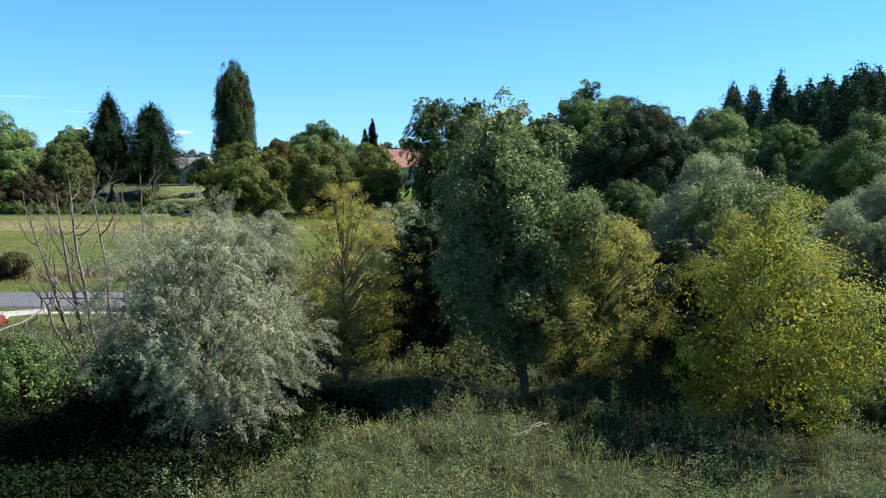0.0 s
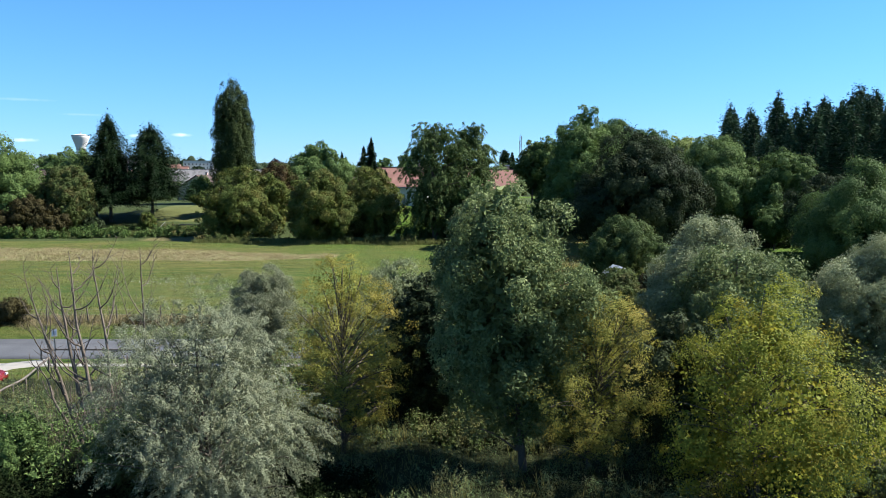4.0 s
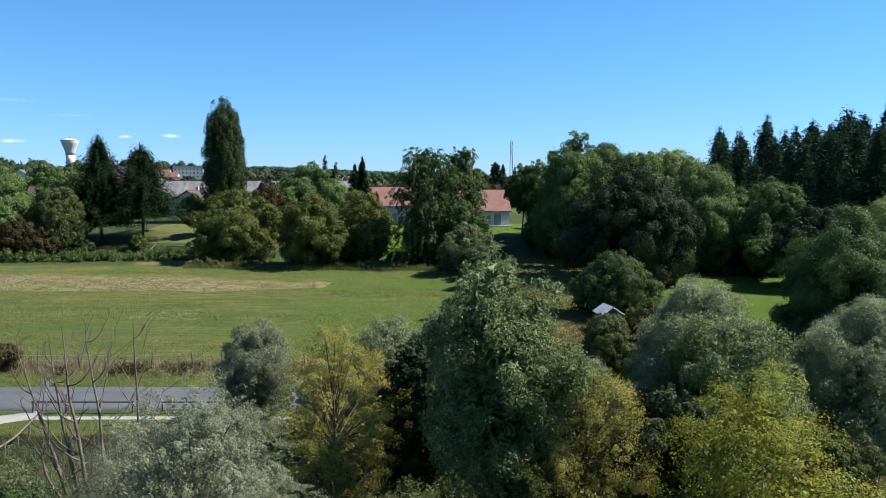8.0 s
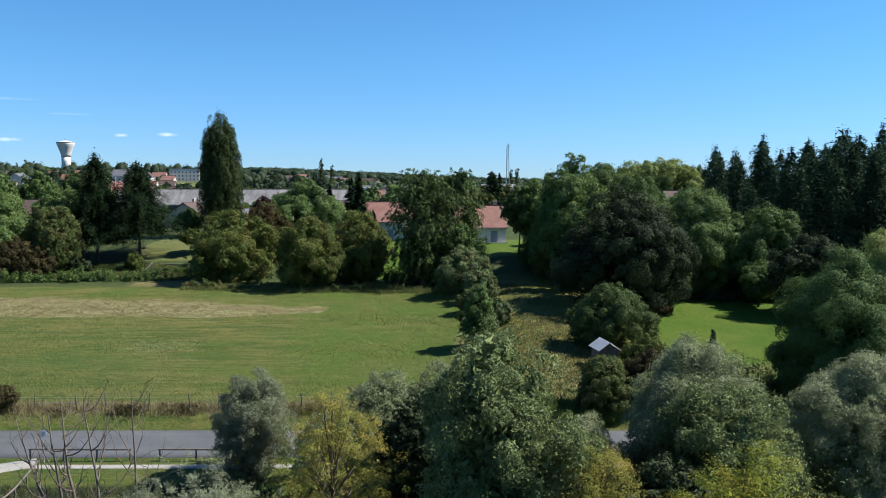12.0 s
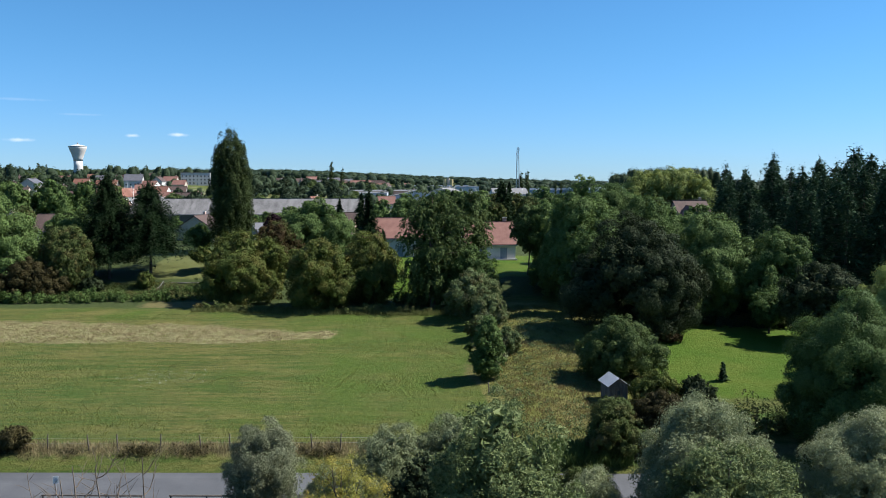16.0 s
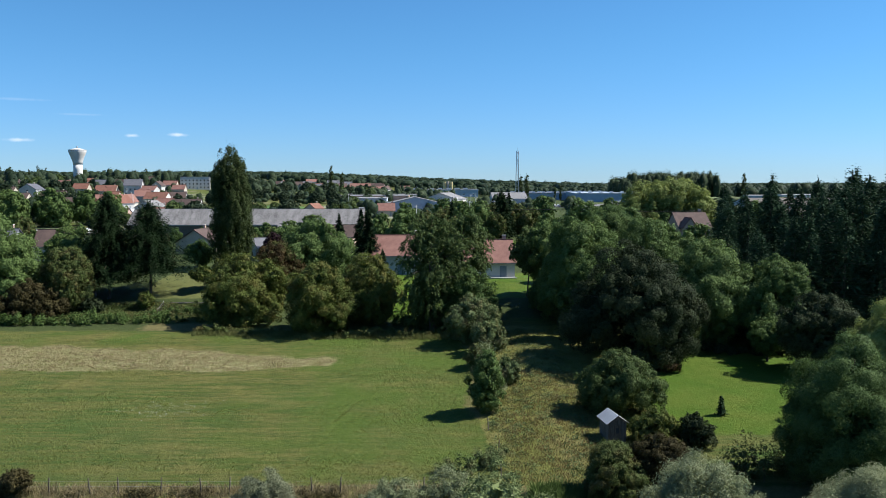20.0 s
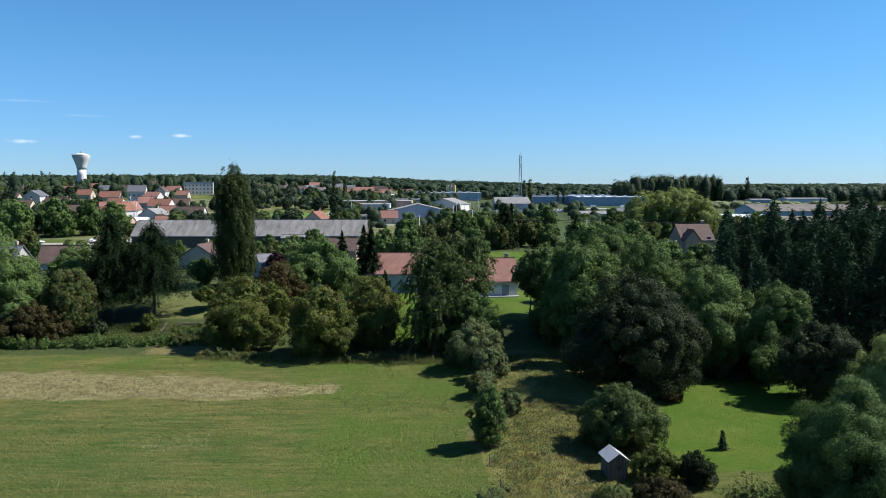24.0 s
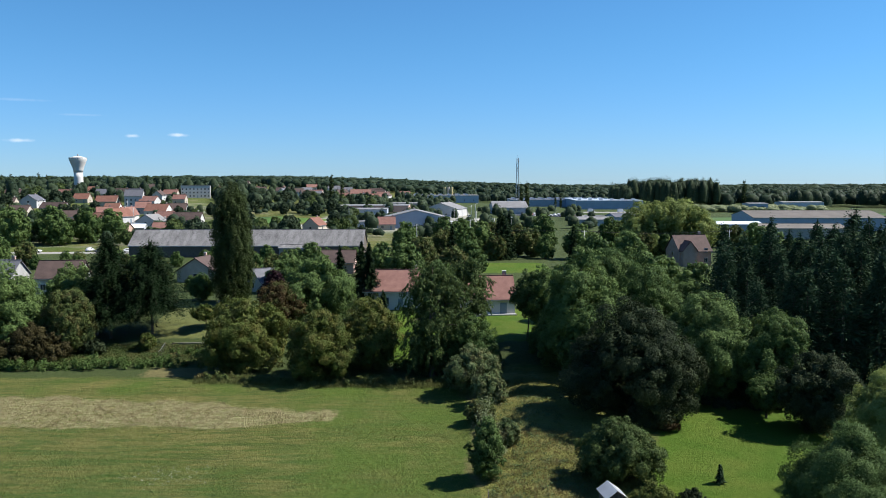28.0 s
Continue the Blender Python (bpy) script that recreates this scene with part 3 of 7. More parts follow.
def make_conifer(name, x, y, h, w, base, material, seed, boughs=150, label="", category="conifer", group="", spray=(0.6, 0.16), dense=26, z=None, droop=0.25, taper=0.85, up=-0.3, core=0.3):
    """A conifer: boughs at all heights, each clothed with needle sprays that point outwards and hang a little."""
    rng = np.random.default_rng(seed)
    ob = thing(name, x, y, z, 0, label, category, group)
    t = np.linspace(0, 1, 6)
    path = np.stack((0.015 * h * np.sin(t * 2), 0 * t, h * t * 0.97 - 0.2 * (t == 0)), 1)
    runs = [(path, 0.016 * h * (1 - t) + 0.02)]
    pos, u, nr = [], [], []
    for i in range(boughs):
        q = (i + rng.random()) / boughs
        q = 1 - (1 - q) ** 0.8
        zz = base + (h - base) * q
        L = (w / 2 * (1 - q) ** taper + 0.1) * (0.48 + 0.66 * rng.random())
        a = 2.4 * i + rng.normal() * 0.5
        k = max(5, int(dense * (0.25 + L / (w / 2))))
        s = rng.random(k) ** 0.7
        out = np.array([np.cos(a), np.sin(a), 0.0])
        side = np.array([-np.sin(a), np.cos(a), 0.0])
        lat = rng.uniform(-1, 1, k)
        spread = 0.34 * L * (1.05 - s) + 0.08
        p = out * (L * s)[:, None] + side * (lat * spread)[:, None]
        p[:, 2] = zz + (0.10 * L * s - droop * L * s ** 2) - np.abs(lat) * spread * 0.25 + rng.normal(size=k) * 0.03 * w
        pos.append(p)
        u.append(out * 0.75 + side * (lat * 0.8)[:, None] + np.array([0, 0, up]) + rng.normal(size=(k, 3)) * 0.22)
        nr.append(np.array([0, 0, 1.0]) + out * 0.35 + rng.normal(size=(k, 3)) * 0.45)
        if i % 3 == 0:
            qq = np.linspace(0, 1, 4)
            runs.append((out * (L * qq * 0.85)[:, None] + np.array([0, 0, 1.0]) * (zz + 0.10 * L * qq - droop * L * qq ** 2)[:, None], 0.035 * (1 - qq) + 0.008))
    k = 14
    pos.append(np.stack((rng.normal(size=k) * 0.04, rng.normal(size=k) * 0.04, h - rng.random(k) * 0.05 * h), 1))
    u.append(np.array([0, 0, 1.0]) + rng.normal(size=(k, 3)) * 0.35)
    nr.append(rng.normal(size=(k, 3)))
    m = sum(len(p_) for p_ in pos)
    k = int(core * m)
    q = rng.random(k) ** 1.3 * 0.94
    a, rr = rng.random(k) * 6.283, (w / 2 * (1 - q) ** taper) * 0.55 * np.sqrt(rng.random(k))
    pos.append(np.stack((rr * np.cos(a), rr * np.sin(a), base + (h - base) * q - 0.1 * rr), 1))
    u.append(np.stack((np.cos(a), np.sin(a), 0 * a - 0.4), 1) + rng.normal(size=(k, 3)) * 0.3)
    nr.append(rng.normal(size=(k, 3)))
    pos, u, nr = np.concatenate(pos), unit(np.concatenate(u)), np.concatenate(nr)
    v = unit(np.cross(nr, u))
    sc = (0.6 + 0.8 * rng.random((len(pos), 1))) * np.where(np.arange(len(pos)) < m, 1.0, 1.7)[:, None]
    p, e = u * spray[0] * sc * 0.5, v * spray[1] * sc * 0.5
    verts = np.stack((pos - p * 0.7 + e, pos + p, pos - p * 0.7 - e), 1).reshape(-1, 3)
    part_of("trunk", raw_mesh("trunk", *tubes(runs, 5), M_BARK, True), ob)
    part_of("crown", raw_mesh("crown", verts, np.arange(3 * len(pos)).reshape(-1, 3), material), ob)
    return ob


def again(ob, x, y, scale=1.0, yaw=0.0, label="", z=None, tall=1.0):
    """Another tree like ob, at another place, size and turn."""
    c = copy_thing(ob, pose(x, y, gz(x, y) if z is None else z, 0, 0, yaw) @ Matrix.Diagonal((scale, scale, scale * tall, 1)))
    return tagged(c, label)


def stuff(name, me, label, category):
    return tagged(new(name, me), label, category, "", "stuff")


# ---- ground: one sheet to the horizon, with regions of growth ----
def axis(*runs):
    vals = [np.arange(a, b, s) for a, b, s in runs]
    return np.unique(np.concatenate(vals).round(3))


GX = axis((-5000, -900, 400), (-900, -300, 60), (-300, -80, 8), (-80, 62, 0.8), (62, 300, 8), (300, 900, 60), (900, 5001, 400))
GY = axis((-300, 18, 20), (18, 140, 0.8), (140, 330, 4), (330, 1000, 25), (1000, 5001, 250))
gxx, gyy = np.meshgrid(GX, GY)
gzz = ground_z(gxx, gyy)
nx_, ny_ = len(GX), len(GY)
idx = np.arange(nx_ * ny_).reshape(ny_, nx_)
ground_me = raw_mesh("ground", np.stack((gxx, gyy, gzz), -1).reshape(-1, 3),
                     np.stack((idx[:-1, :-1], idx[:-1, 1:], idx[1:, 1:], idx[1:, :-1]), -1).reshape(-1, 4), None, True)


def straw_mask(x, y):
    far = 113.5 + 0.02 * (x + 45) + 0.6 * np.sin(0.21 * x) + 0.6 * np.sin(0.83 * x + 1)
    near = 101.0 - 0.02 * (x + 40) + 0.7 * np.sin(0.3 * x) + 2.2 * smooth(-32, -14, x)
    far = far - 1.5 * smooth(-52, -44, x) - 5.5 * smooth(-36, -20, x)
    return smooth(far + 0.8, far - 0.8, y) * smooth(near - 0.8, near + 0.8, y) * smooth(-12.6, -14.2, x)


def lawn_mask(x, y):
    left = 21.5 + 4.5 * smooth(80, 98, y)
    return smooth(left - 1, left + 1, x) * smooth(46, 43, x) * smooth(75, 78, y) * smooth(112, 106, y)


def edge_x(y):
    return 4.2 + 0.5 * np.sin(0.2 * y) + 2 * smooth(118, 128, y)


def meadow_mask(x, y):
    e = edge_x(y)
    return smooth(e - 0.5, e + 0.8, x) * smooth(24, 20, x) * smooth(63, 66, y) * smooth(124, 118, y)


def verge_mask(x, y):
    return 0.8 * smooth(62.6, 63.0, y) * smooth(65.0, 64.0, y)


mask = {
    "straw": straw_mask(gxx, gyy),
    "lawn": lawn_mask(gxx, gyy) + smooth(131, 134, gyy) * smooth(166, 162, gyy) * smooth(-10, -7, gxx) * smooth(30, 26, gxx) + smooth(225, 232, gyy) * smooth(262, 254, gyy) * smooth(4, 8, gxx) * smooth(34, 30, gxx),
    "pale": smooth(145, 147, gyy) * smooth(171, 168, gyy) * smooth(-54, -52, gxx) * smooth(-38, -41, gxx),
    "meadow": meadow_mask(gxx, gyy),
    "dry": verge_mask(gxx, gyy) + 0.2 * smooth(68, 64, gyy) * smooth(62.5, 64, gyy) + 0.9 * smooth(123, 125, gyy) * smooth(131, 129, gyy) * smooth(-47, -44, gxx) * smooth(-33, -36, gxx) + 0.7 * np.exp(-((gxx - edge_x(gyy)) / 0.9) ** 2) * smooth(80, 86, gyy) * smooth(118, 112, gyy),
    # rough growth; its dark tone also holds shade painted under the trees
    "rough": smooth(53.5, 50, gyy) + smooth(122, 126, gyy) * smooth(310, 280, gyy) + smooth(114, 120, gyy) * smooth(20, 26, gxx) + smooth(44, 48, gxx) * smooth(60, 64, gyy) * smooth(200, 150, gyy),
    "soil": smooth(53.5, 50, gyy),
    "lush": 0.6 * smooth(-24, -10, gxx) * smooth(7, 4, gxx) * smooth(64, 72, gyy) * smooth(124, 119, gyy) + 0.5 * smooth(114, 118, gyy) * smooth(124, 121, gyy) * smooth(-60, -50, gxx) * smooth(7, 4, gxx),
    "bare": smooth(290, 330, gyy) * smooth(800, 600, gyy) * 0.3 + 0.8 * smooth(420, 440, gyy) * smooth(820, 760, gyy) * smooth(-80, -60, gxx) * smooth(200, 180, gxx),
}
for k_, v_ in mask.items():
    at_ = ground_me.attributes.new(k_, "FLOAT", "POINT")
    at_.data.foreach_set("value", np.clip(v_, 0, 1).astype(np.float32).ravel())

M_GROUND, n_, l_, b_ = shader("grassland")
tc_ = n_.new("ShaderNodeNewGeometry")


def tone(scale, detail, lo, hi, stretch=(1, 1, 1), rough=0.55):
    mp = n_.new("ShaderNodeMapping"); mp.inputs["Scale"].default_value = stretch
    l_.new(tc_.outputs["Position"], mp.inputs["Vector"])
    t_ = n_.new("ShaderNodeTexNoise"); t_.inputs["Scale"].default_value, t_.inputs["Detail"].default_value, t_.inputs["Roughness"].default_value = scale, detail, rough
    l_.new(mp.outputs[0], t_.inputs["Vector"])
    r_ = n_.new("ShaderNodeMapRange"); l_.new(t_.outputs["Fac"], r_.inputs["Value"])
    r_.inputs["From Min"].default_value, r_.inputs["From Max"].default_value = lo, hi
    return r_.outputs[0]


def mixed(fac, a, b):
    a, b = [tuple(k_ * c for k_, c in zip((0.56, 0.61, 0.48), v_)) if isinstance(v_, tuple) else v_ for v_ in (a, b)]
    m_ = n_.new("ShaderNodeMixRGB")
    for s_, v_ in ((0, fac), (1, a), (2, b)):
        if isinstance(v_, tuple):
            m_.inputs[s_].default_value = (*v_, 1)
        else:
            l_.new(v_, m_.inputs[s_])
    return m_.outputs[0]


def attr(name, breakup=0.5, scale=0.8):
    """A region of the ground whose border is broken up by noise."""
    a_ = n_.new("ShaderNodeAttribute"); a_.attribute_name = name
    t_ = tone(scale, 5, 0.3, 0.7)
    m_ = n_.new("ShaderNodeMath"); m_.operation = "MULTIPLY_ADD"; l_.new(t_, m_.inputs[0]); m_.inputs[1].default_value = breakup; l_.new(a_.outputs["Fac"], m_.inputs[2])
    r_ = n_.new("ShaderNodeMapRange"); r_.interpolation_type = "SMOOTHSTEP"; l_.new(m_.outputs[0], r_.inputs["Value"])
    r_.inputs["From Min"].default_value, r_.inputs["From Max"].default_value = 0.5, 0.5 + breakup
    x_ = n_.new("ShaderNodeMath"); x_.operation = "MULTIPLY"; l_.new(r_.outputs[0], x_.inputs[0])
    c_ = n_.new("ShaderNodeMath"); c_.operation = "GREATER_THAN"; l_.new(a_.outputs["Fac"], c_.inputs[0]); c_.inputs[1].default_value = 0.01
    l_.new(c_.outputs[0], x_.inputs[1])
    return x_.outputs[0]


fine_ = tone(2.2, 6, 0.3, 0.7, rough=0.8)
rows_ = tone(0.2, 7, 0.43, 0.56, (0.4, 1.8, 1), 0.72)
patch_ = tone(0.045, 4, 0.42, 0.62)
clot_ = tone(0.75, 6, 0.44, 0.60, (0.55, 1.5, 1), 0.75)
streak_ = tone(0.5, 5, 0.42, 0.72, (0.3, 2.5, 1))
col_ = mixed(fine_, (0.058, 0.090, 0.014), (0.145, 0.178, 0.042))
dryer_ = mixed(fine_, (0.155, 0.132, 0.042), (0.315, 0.255, 0.11))
col_ = mixed(rows_, col_, dryer_)
m_clot = n_.new("ShaderNodeMath"); m_clot.operation = "MULTIPLY"; l_.new(clot_, m_clot.inputs[0]); m_clot.inputs[1].default_value = 0.8
col_ = mixed(m_clot.outputs[0], col_, mixed(fine_, (0.036, 0.062, 0.012), (0.10, 0.125, 0.03)))
m_half = n_.new("ShaderNodeMath"); m_half.operation = "MULTIPLY"; l_.new(patch_, m_half.inputs[0]); m_half.inputs[1].default_value = 0.8
col_ = mixed(m_half.outputs[0], col_, mixed(fine_, (0.05, 0.10, 0.016), (0.095, 0.155, 0.033)))
m_str = n_.new("ShaderNodeMath"); m_str.operation = "MULTIPLY"; l_.new(streak_, m_str.inputs[0]); m_str.inputs[1].default_value = 0.7
col_ = mixed(m_str.outputs[0], col_, mixed(fine_, (0.18, 0.15, 0.042), (0.28, 0.22, 0.09)))
col_ = mixed(attr("lush", 1.2, 0.15), col_, mixed(fine_, (0.066, 0.112, 0.016), (0.14, 0.185, 0.036)))
col_ = mixed(attr("bare", 0.6, 0.05), col_, mixed(fine_, (0.34, 0.30, 0.31), (0.54, 0.48, 0.50)))
col_ = mixed(attr("meadow", 0.4), col_, mixed(tone(0.2, 6, 0.45, 0.75), mixed(fine_, (0.14, 0.145, 0.036), (0.29, 0.265, 0.085)), mixed(fine_, (0.24, 0.18, 0.085), (0.42, 0.33, 0.17))))
# rough ground colour, with tree shade mixed into the darker tone
col_ = mixed(attr("rough", 0.5), col_, mixed(fine_, (0.04, 0.06, 0.018), (0.11, 0.13, 0.05)))
# darker ground tone across the near strip beneath the weeds
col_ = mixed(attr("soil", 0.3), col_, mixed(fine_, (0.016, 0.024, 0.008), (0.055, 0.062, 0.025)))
col_ = mixed(attr("dry", 0.7), col_, mixed(fine_, (0.14, 0.115, 0.05), (0.30, 0.24, 0.13)))
col_ = mixed(attr("pale", 0.3), col_, mixed(fine_, (0.14, 0.15, 0.05), (0.22, 0.21, 0.09)))
col_ = mixed(attr("lawn", 0.4), col_, mixed(tone(0.25, 5, 0.4, 0.75), mixed(fine_, (0.068, 0.13, 0.009), (0.115, 0.19, 0.018)), (0.155, 0.185, 0.03)))
straw_ = mixed(tone(1.4, 5, 0.35, 0.65, (0.6, 1.6, 1)), mixed(fine_, (0.16, 0.15, 0.05), (0.32, 0.27, 0.14)), mixed(fine_, (0.34, 0.285, 0.165), (0.54, 0.47, 0.30)))
col_ = mixed(attr("straw", 0.9, 0.8), col_, straw_)
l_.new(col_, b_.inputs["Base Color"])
b_.inputs["Roughness"].default_value, b_.inputs["Specular IOR Level"].default_value = 0.9, 0.15
bp_ = n_.new("ShaderNodeBump"); bp_.inputs["Strength"].default_value = 0.9; bp_.inputs["Distance"].default_value = 0.15
l_.new(fine_, bp_.inputs["Height"]); l_.new(bp_.outputs[0], b_.inputs["Normal"])
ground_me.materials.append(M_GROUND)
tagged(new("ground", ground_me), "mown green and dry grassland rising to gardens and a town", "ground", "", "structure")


# ---- road, path and verge ----
def ribbon(name, material, pts, width, lift, label, category, cross=5):
    """A strip along pts laid on the ground with a slight thickness."""
    pts = np.asarray(pts, float)
    seg = np.concatenate(([0], np.cumsum(np.linalg.norm(np.diff(pts, axis=0), axis=1))))
    s = np.linspace(0, seg[-1], max(6, int(seg[-1] / 2)))
    p = np.stack((np.interp(s, seg, pts[:, 0]), np.interp(s, seg, pts[:, 1])), 1)
    t = unit(np.gradient(p, axis=0))
    side = np.stack((-t[:, 1], t[:, 0]), 1)
    o = np.concatenate(([-width / 2], np.linspace(-width / 2, width / 2, cross), [width / 2]))
    q = p[:, None] + side[:, None] * o[None, :, None]
    z = ground_z(q[..., 0], q[..., 1]) + lift
    z[:, 0] -= 0.25; z[:, -1] -= 0.25
    k = len(o)
    i = np.arange(len(p) * k).reshape(len(p), k)
    me = raw_mesh(name, np.concatenate((q, z[..., None]), -1).reshape(-1, 3), np.stack((i[:-1, 1:], i[:-1, :-1], i[1:, :-1], i[1:, 1:]), -1).reshape(-1, 4), material)
    return tagged(new(name, me), label, category, "", "structure")


ribbon("road", M_ASPHALT, [(-300, 60), (-120, 59), (-40, 58.6), (0, 58.4), (60, 58), (300, 57)], 4.8, 0.06, "grey asphalt country road beside the field", "road", 7)
ribbon("path", M_GRAVEL, [(-90, 56.3), (-40, 55.0), (-28, 54.6), (0, 54.4), (60, 54), (150, 54)], 0.6, 0.035, "pale gravel footpath beside the road", "path")
ribbon("path", M_GRAVEL, [(-26.6, 55.3), (-28.6, 54.4), (-31, 51.8), (-33, 46), (-40, 36)], 1.6, 0.045, "pale gravel track leaving the road", "path")


# ---- foreground trees ----
make_tree("willow_tree", -8.3, 30.9, 9.9, 8.0, 0.1, M_WILLOW, 11, P_WILLOW, 1150, 0.5, 115, (0.088, 0.030), "silvery white willow with drooping feathery foliage", "willow", hang=0.3, limbs=60, hollow=0.6, lump=0.14, fork=0.08, trunk=0.14, plume=0.6, droop=0.45, core=0.12, lobes=46, lean=(-1.0, 0))
make_tree("young_poplar_tree", -4.8, 40.4, 10.2, 7.2, 0.9, M_YELLOW, 12, P_EGG, 520, 0.4, 80, (0.068, 0.055), "slender yellowing tree with sparse leaves and visible branches", "tree", airy=True, limbs=110, hollow=0.25, lump=0.3, fork=0.16, trunk=0.11, core=0.03)
make_tree("ash_tree", 3.8, 37.5, 14.0, 7.4, 1.8, M_ASH, 13, P_ASH, label="tall dark green ash tree with greyish leaves", category="ash", limbs=60, hollow=0.2, lump=0.4, lean=(-1.0, 0), trunk=0.15, size=(0.19, 0.075), cover=0.6, ragged=0.3, gap=0.52, squash=0.72, lobes=46, mess=1.0)
make_tree("leaning_yellow_tree", 6.6, 36.4, 8.5, 7.2, 0.6, M_YELLOW, 14, P_AIRY, 560, 0.42, 78, (0.066, 0.048), "yellow-green tree with thin slanting branches", "tree", airy=True, limbs=100, hollow=0.3, lump=0.25, lean=(1.0, 0), fork=0.14, trunk=0.1, core=0.03)
make_tree("grey_green_tree", 14.9, 41.2, 10.2, 8.8, 0.8, M_ASH, 15, P_DOME, label="dense grey-green tree behind the yellow one", limbs=24, hollow=0.3, trunk=0.15, lump=0.3, size=(0.19, 0.075), cover=0.6, ragged=0.3, gap=0.48, mess=1.0)
# next two trees: maple leaf colour replaces the shade they stand in
make_tree("shade_tree", -1.0, 45.0, 8.4, 4.6, 0.2, M_MAPLE, 19, P_EGG, label="tree between the ash and the yellowing tree, leaf colour darkened for shade", limbs=20, lump=0.25, size=(0.17, 0.12))
make_tree("shade_tree", 10.6, 37.6, 7.4, 4.8, 1.4, M_MAPLE, 191, P_EGG, label="tree on a leaning trunk beside the yellow-green one, leaf colour darkened for shade", limbs=20, lump=0.3, lean=(0.5, 0), trunk=0.12, size=(0.15, 0.11))
make_tree("yellow_green_tree", 12.8, 32.4, 9.9, 9.4, 0.5, M_YGREEN, 16, P_SPIRE, 380, 0.58, 135, (0.085, 0.066), "bright yellow-green tree with broad airy crown", "tree", airy=True, limbs=90, hollow=0.4, lump=0.34, fork=0.14, trunk=0.1, core=0.1)
make_tree("sallow_tree", -11.5, 53, 7.0, 5.0, 0.1, M_WILLOW, 17, P_ROUND, label="small round silver sallow beside the road", category="willow", limbs=14, fork=0.12, size=(0.13, 0.05), ragged=0.4, gap=0.3, cover=0.62, mess=0.9)
sal = make_tree("sallow_tree", -2.8, 50, 8.0, 6.2, 0.1, M_SALLOW, 18, P_OVAL, label="grey-green sallow beside the road", category="willow", hollow=0.6, lump=0.15, limbs=14, fork=0.12, size=(0.15, 0.055), ragged=0.4, gap=0.4, cover=0.62, mess=0.9)
again(sal, 1.0, 50.8, 1.02, 130, "grey-green sallow behind the ash")
again(sal, 4.6, 49.0, 0.78, 200, "low grey-green sallow behind the ash")
again(sal, -6.8, 51.5, 0.6, 250, "low grey-green sallow beside the road")
again(sal, 9.2, 48.5, 0.72, 20, "low grey-green sallow beside the path")
sal2 = make_tree("sallow_tree", 15.2, 46, 11.0, 8.6, 0.2, M_SALLOW, 20, P_OVAL, label="grey willow with upswept silvery shoots", category="willow", hollow=0.6, lump=0.2, limbs=18, fork=0.12, size=(0.16, 0.058), ragged=0.4, gap=0.4, cover=0.62, mess=0.9)
again(sal2, 25.4, 47.6, 0.88, 100, "grey willow beside the road")
again(sal2, 20.5, 49.5, 0.5, 210, "low dark willow beside the road")
again(sal2, 31.0, 50.5, 0.62, 310, "small grey willow beside the road")

# ---- trees round the field ----
make_tree("riverside_tree", 32.6, 64, 12.4, 11.5, 0.3, M_OAK, 31, P_DOME, 460, 0.7, 52, (0.2, 0.115), "broad dark green tree beside the lawn", "tree")
make_tree("riverside_tree", 45.5, 82, 11.8, 9.5, 0.5, M_LIGHT, 32, P_ROUND, 180, 0.8, 50, (0.3, 0.17), "yellowish green tree at the edge of the lawn", "tree")
make_tree("young_tree", 4.9, 84, 6.6, 3.9, 0.1, M_OAK, 33, P_EGG, 130, 0.42, 60, (0.2, 0.12), "young bright green tree at the field corner", "tree", lump=0.35, hollow=0.3, ragged=0.3)
make_tree("bindweed_thicket", 6.6, 108.5, 4.2, 4.6, 0.05, M_WEED, 233, P_DOME, 100, 0.5, 50, (0.24, 0.14), "low pale green thicket along the field edge", "shrub", fork=0.1, lump=0.35)
make_tree("bindweed_thicket", 5.2, 101.5, 2.8, 4.4, 0.05, M_BUSH, 234, P_DOME, 90, 0.45, 50, (0.22, 0.13), "low pale green thicket along the field edge", "shrub", fork=0.1, lump=0.35)
make_tree("bindweed_thicket", 7.6, 92.5, 3.2, 3.4, 0.05, M_WEED, 235, P_DOME, 80, 0.4, 50, (0.2, 0.12), "small pale shrub behind the young tree", "shrub", fork=0.1, lump=0.35)
make_tree("elder_bush", 18.2, 83, 6.5, 7.8, 0.1, M_BIRCH, 34, P_DOME, 170, 0.6, 60, (0.26, 0.13), "large grey-green shrub behind the shed", "shrub", fork=0.1)
make_tree("maple_tree", 23.8, 101.0, 14.4, 15.6, 0.2, M_MAPLE, 35, P_DOME, 760, 0.7, 44, (0.25, 0.16), "very dark dense maple tree", "tree", hollow=0.6, lump=0.12)
make_tree("oak_tree", 21.0, 122, 19.0, 13.0, 0.8, M_OAK, 36, P_DOME, 560, 0.85, 42, (0.27, 0.17), "large green oak on the bank", "tree", hollow=0.55)
oak = make_tree("oak_tree", 35.4, 109, 14.6, 12.2, 0.4, M_OAK, 37, P_DOME, 440, 0.8, 40, (0.27, 0.17), "large green broadleaf tree behind the lawn", "tree", hollow=0.55)
oak2 = make_tree("oak_tree", 43.1, 106, 12.4, 10.0, 0.4, M_OAK, 377, P_ROUND, 380, 0.75, 38, (0.27, 0.17), "green broadleaf tree behind the lawn", "tree", hollow=0.5)
again(oak, 32, 128, 1.0, 140)
again(oak2, 39.6, 131, 0.85, 220)
make_tree("oak_tree", 17.3, 134, 12.2, 8.4, 1.8, M_OAK, 381, P_ROUND, label="dark green broadleaf tree beside the house lawn", lump=0.3)
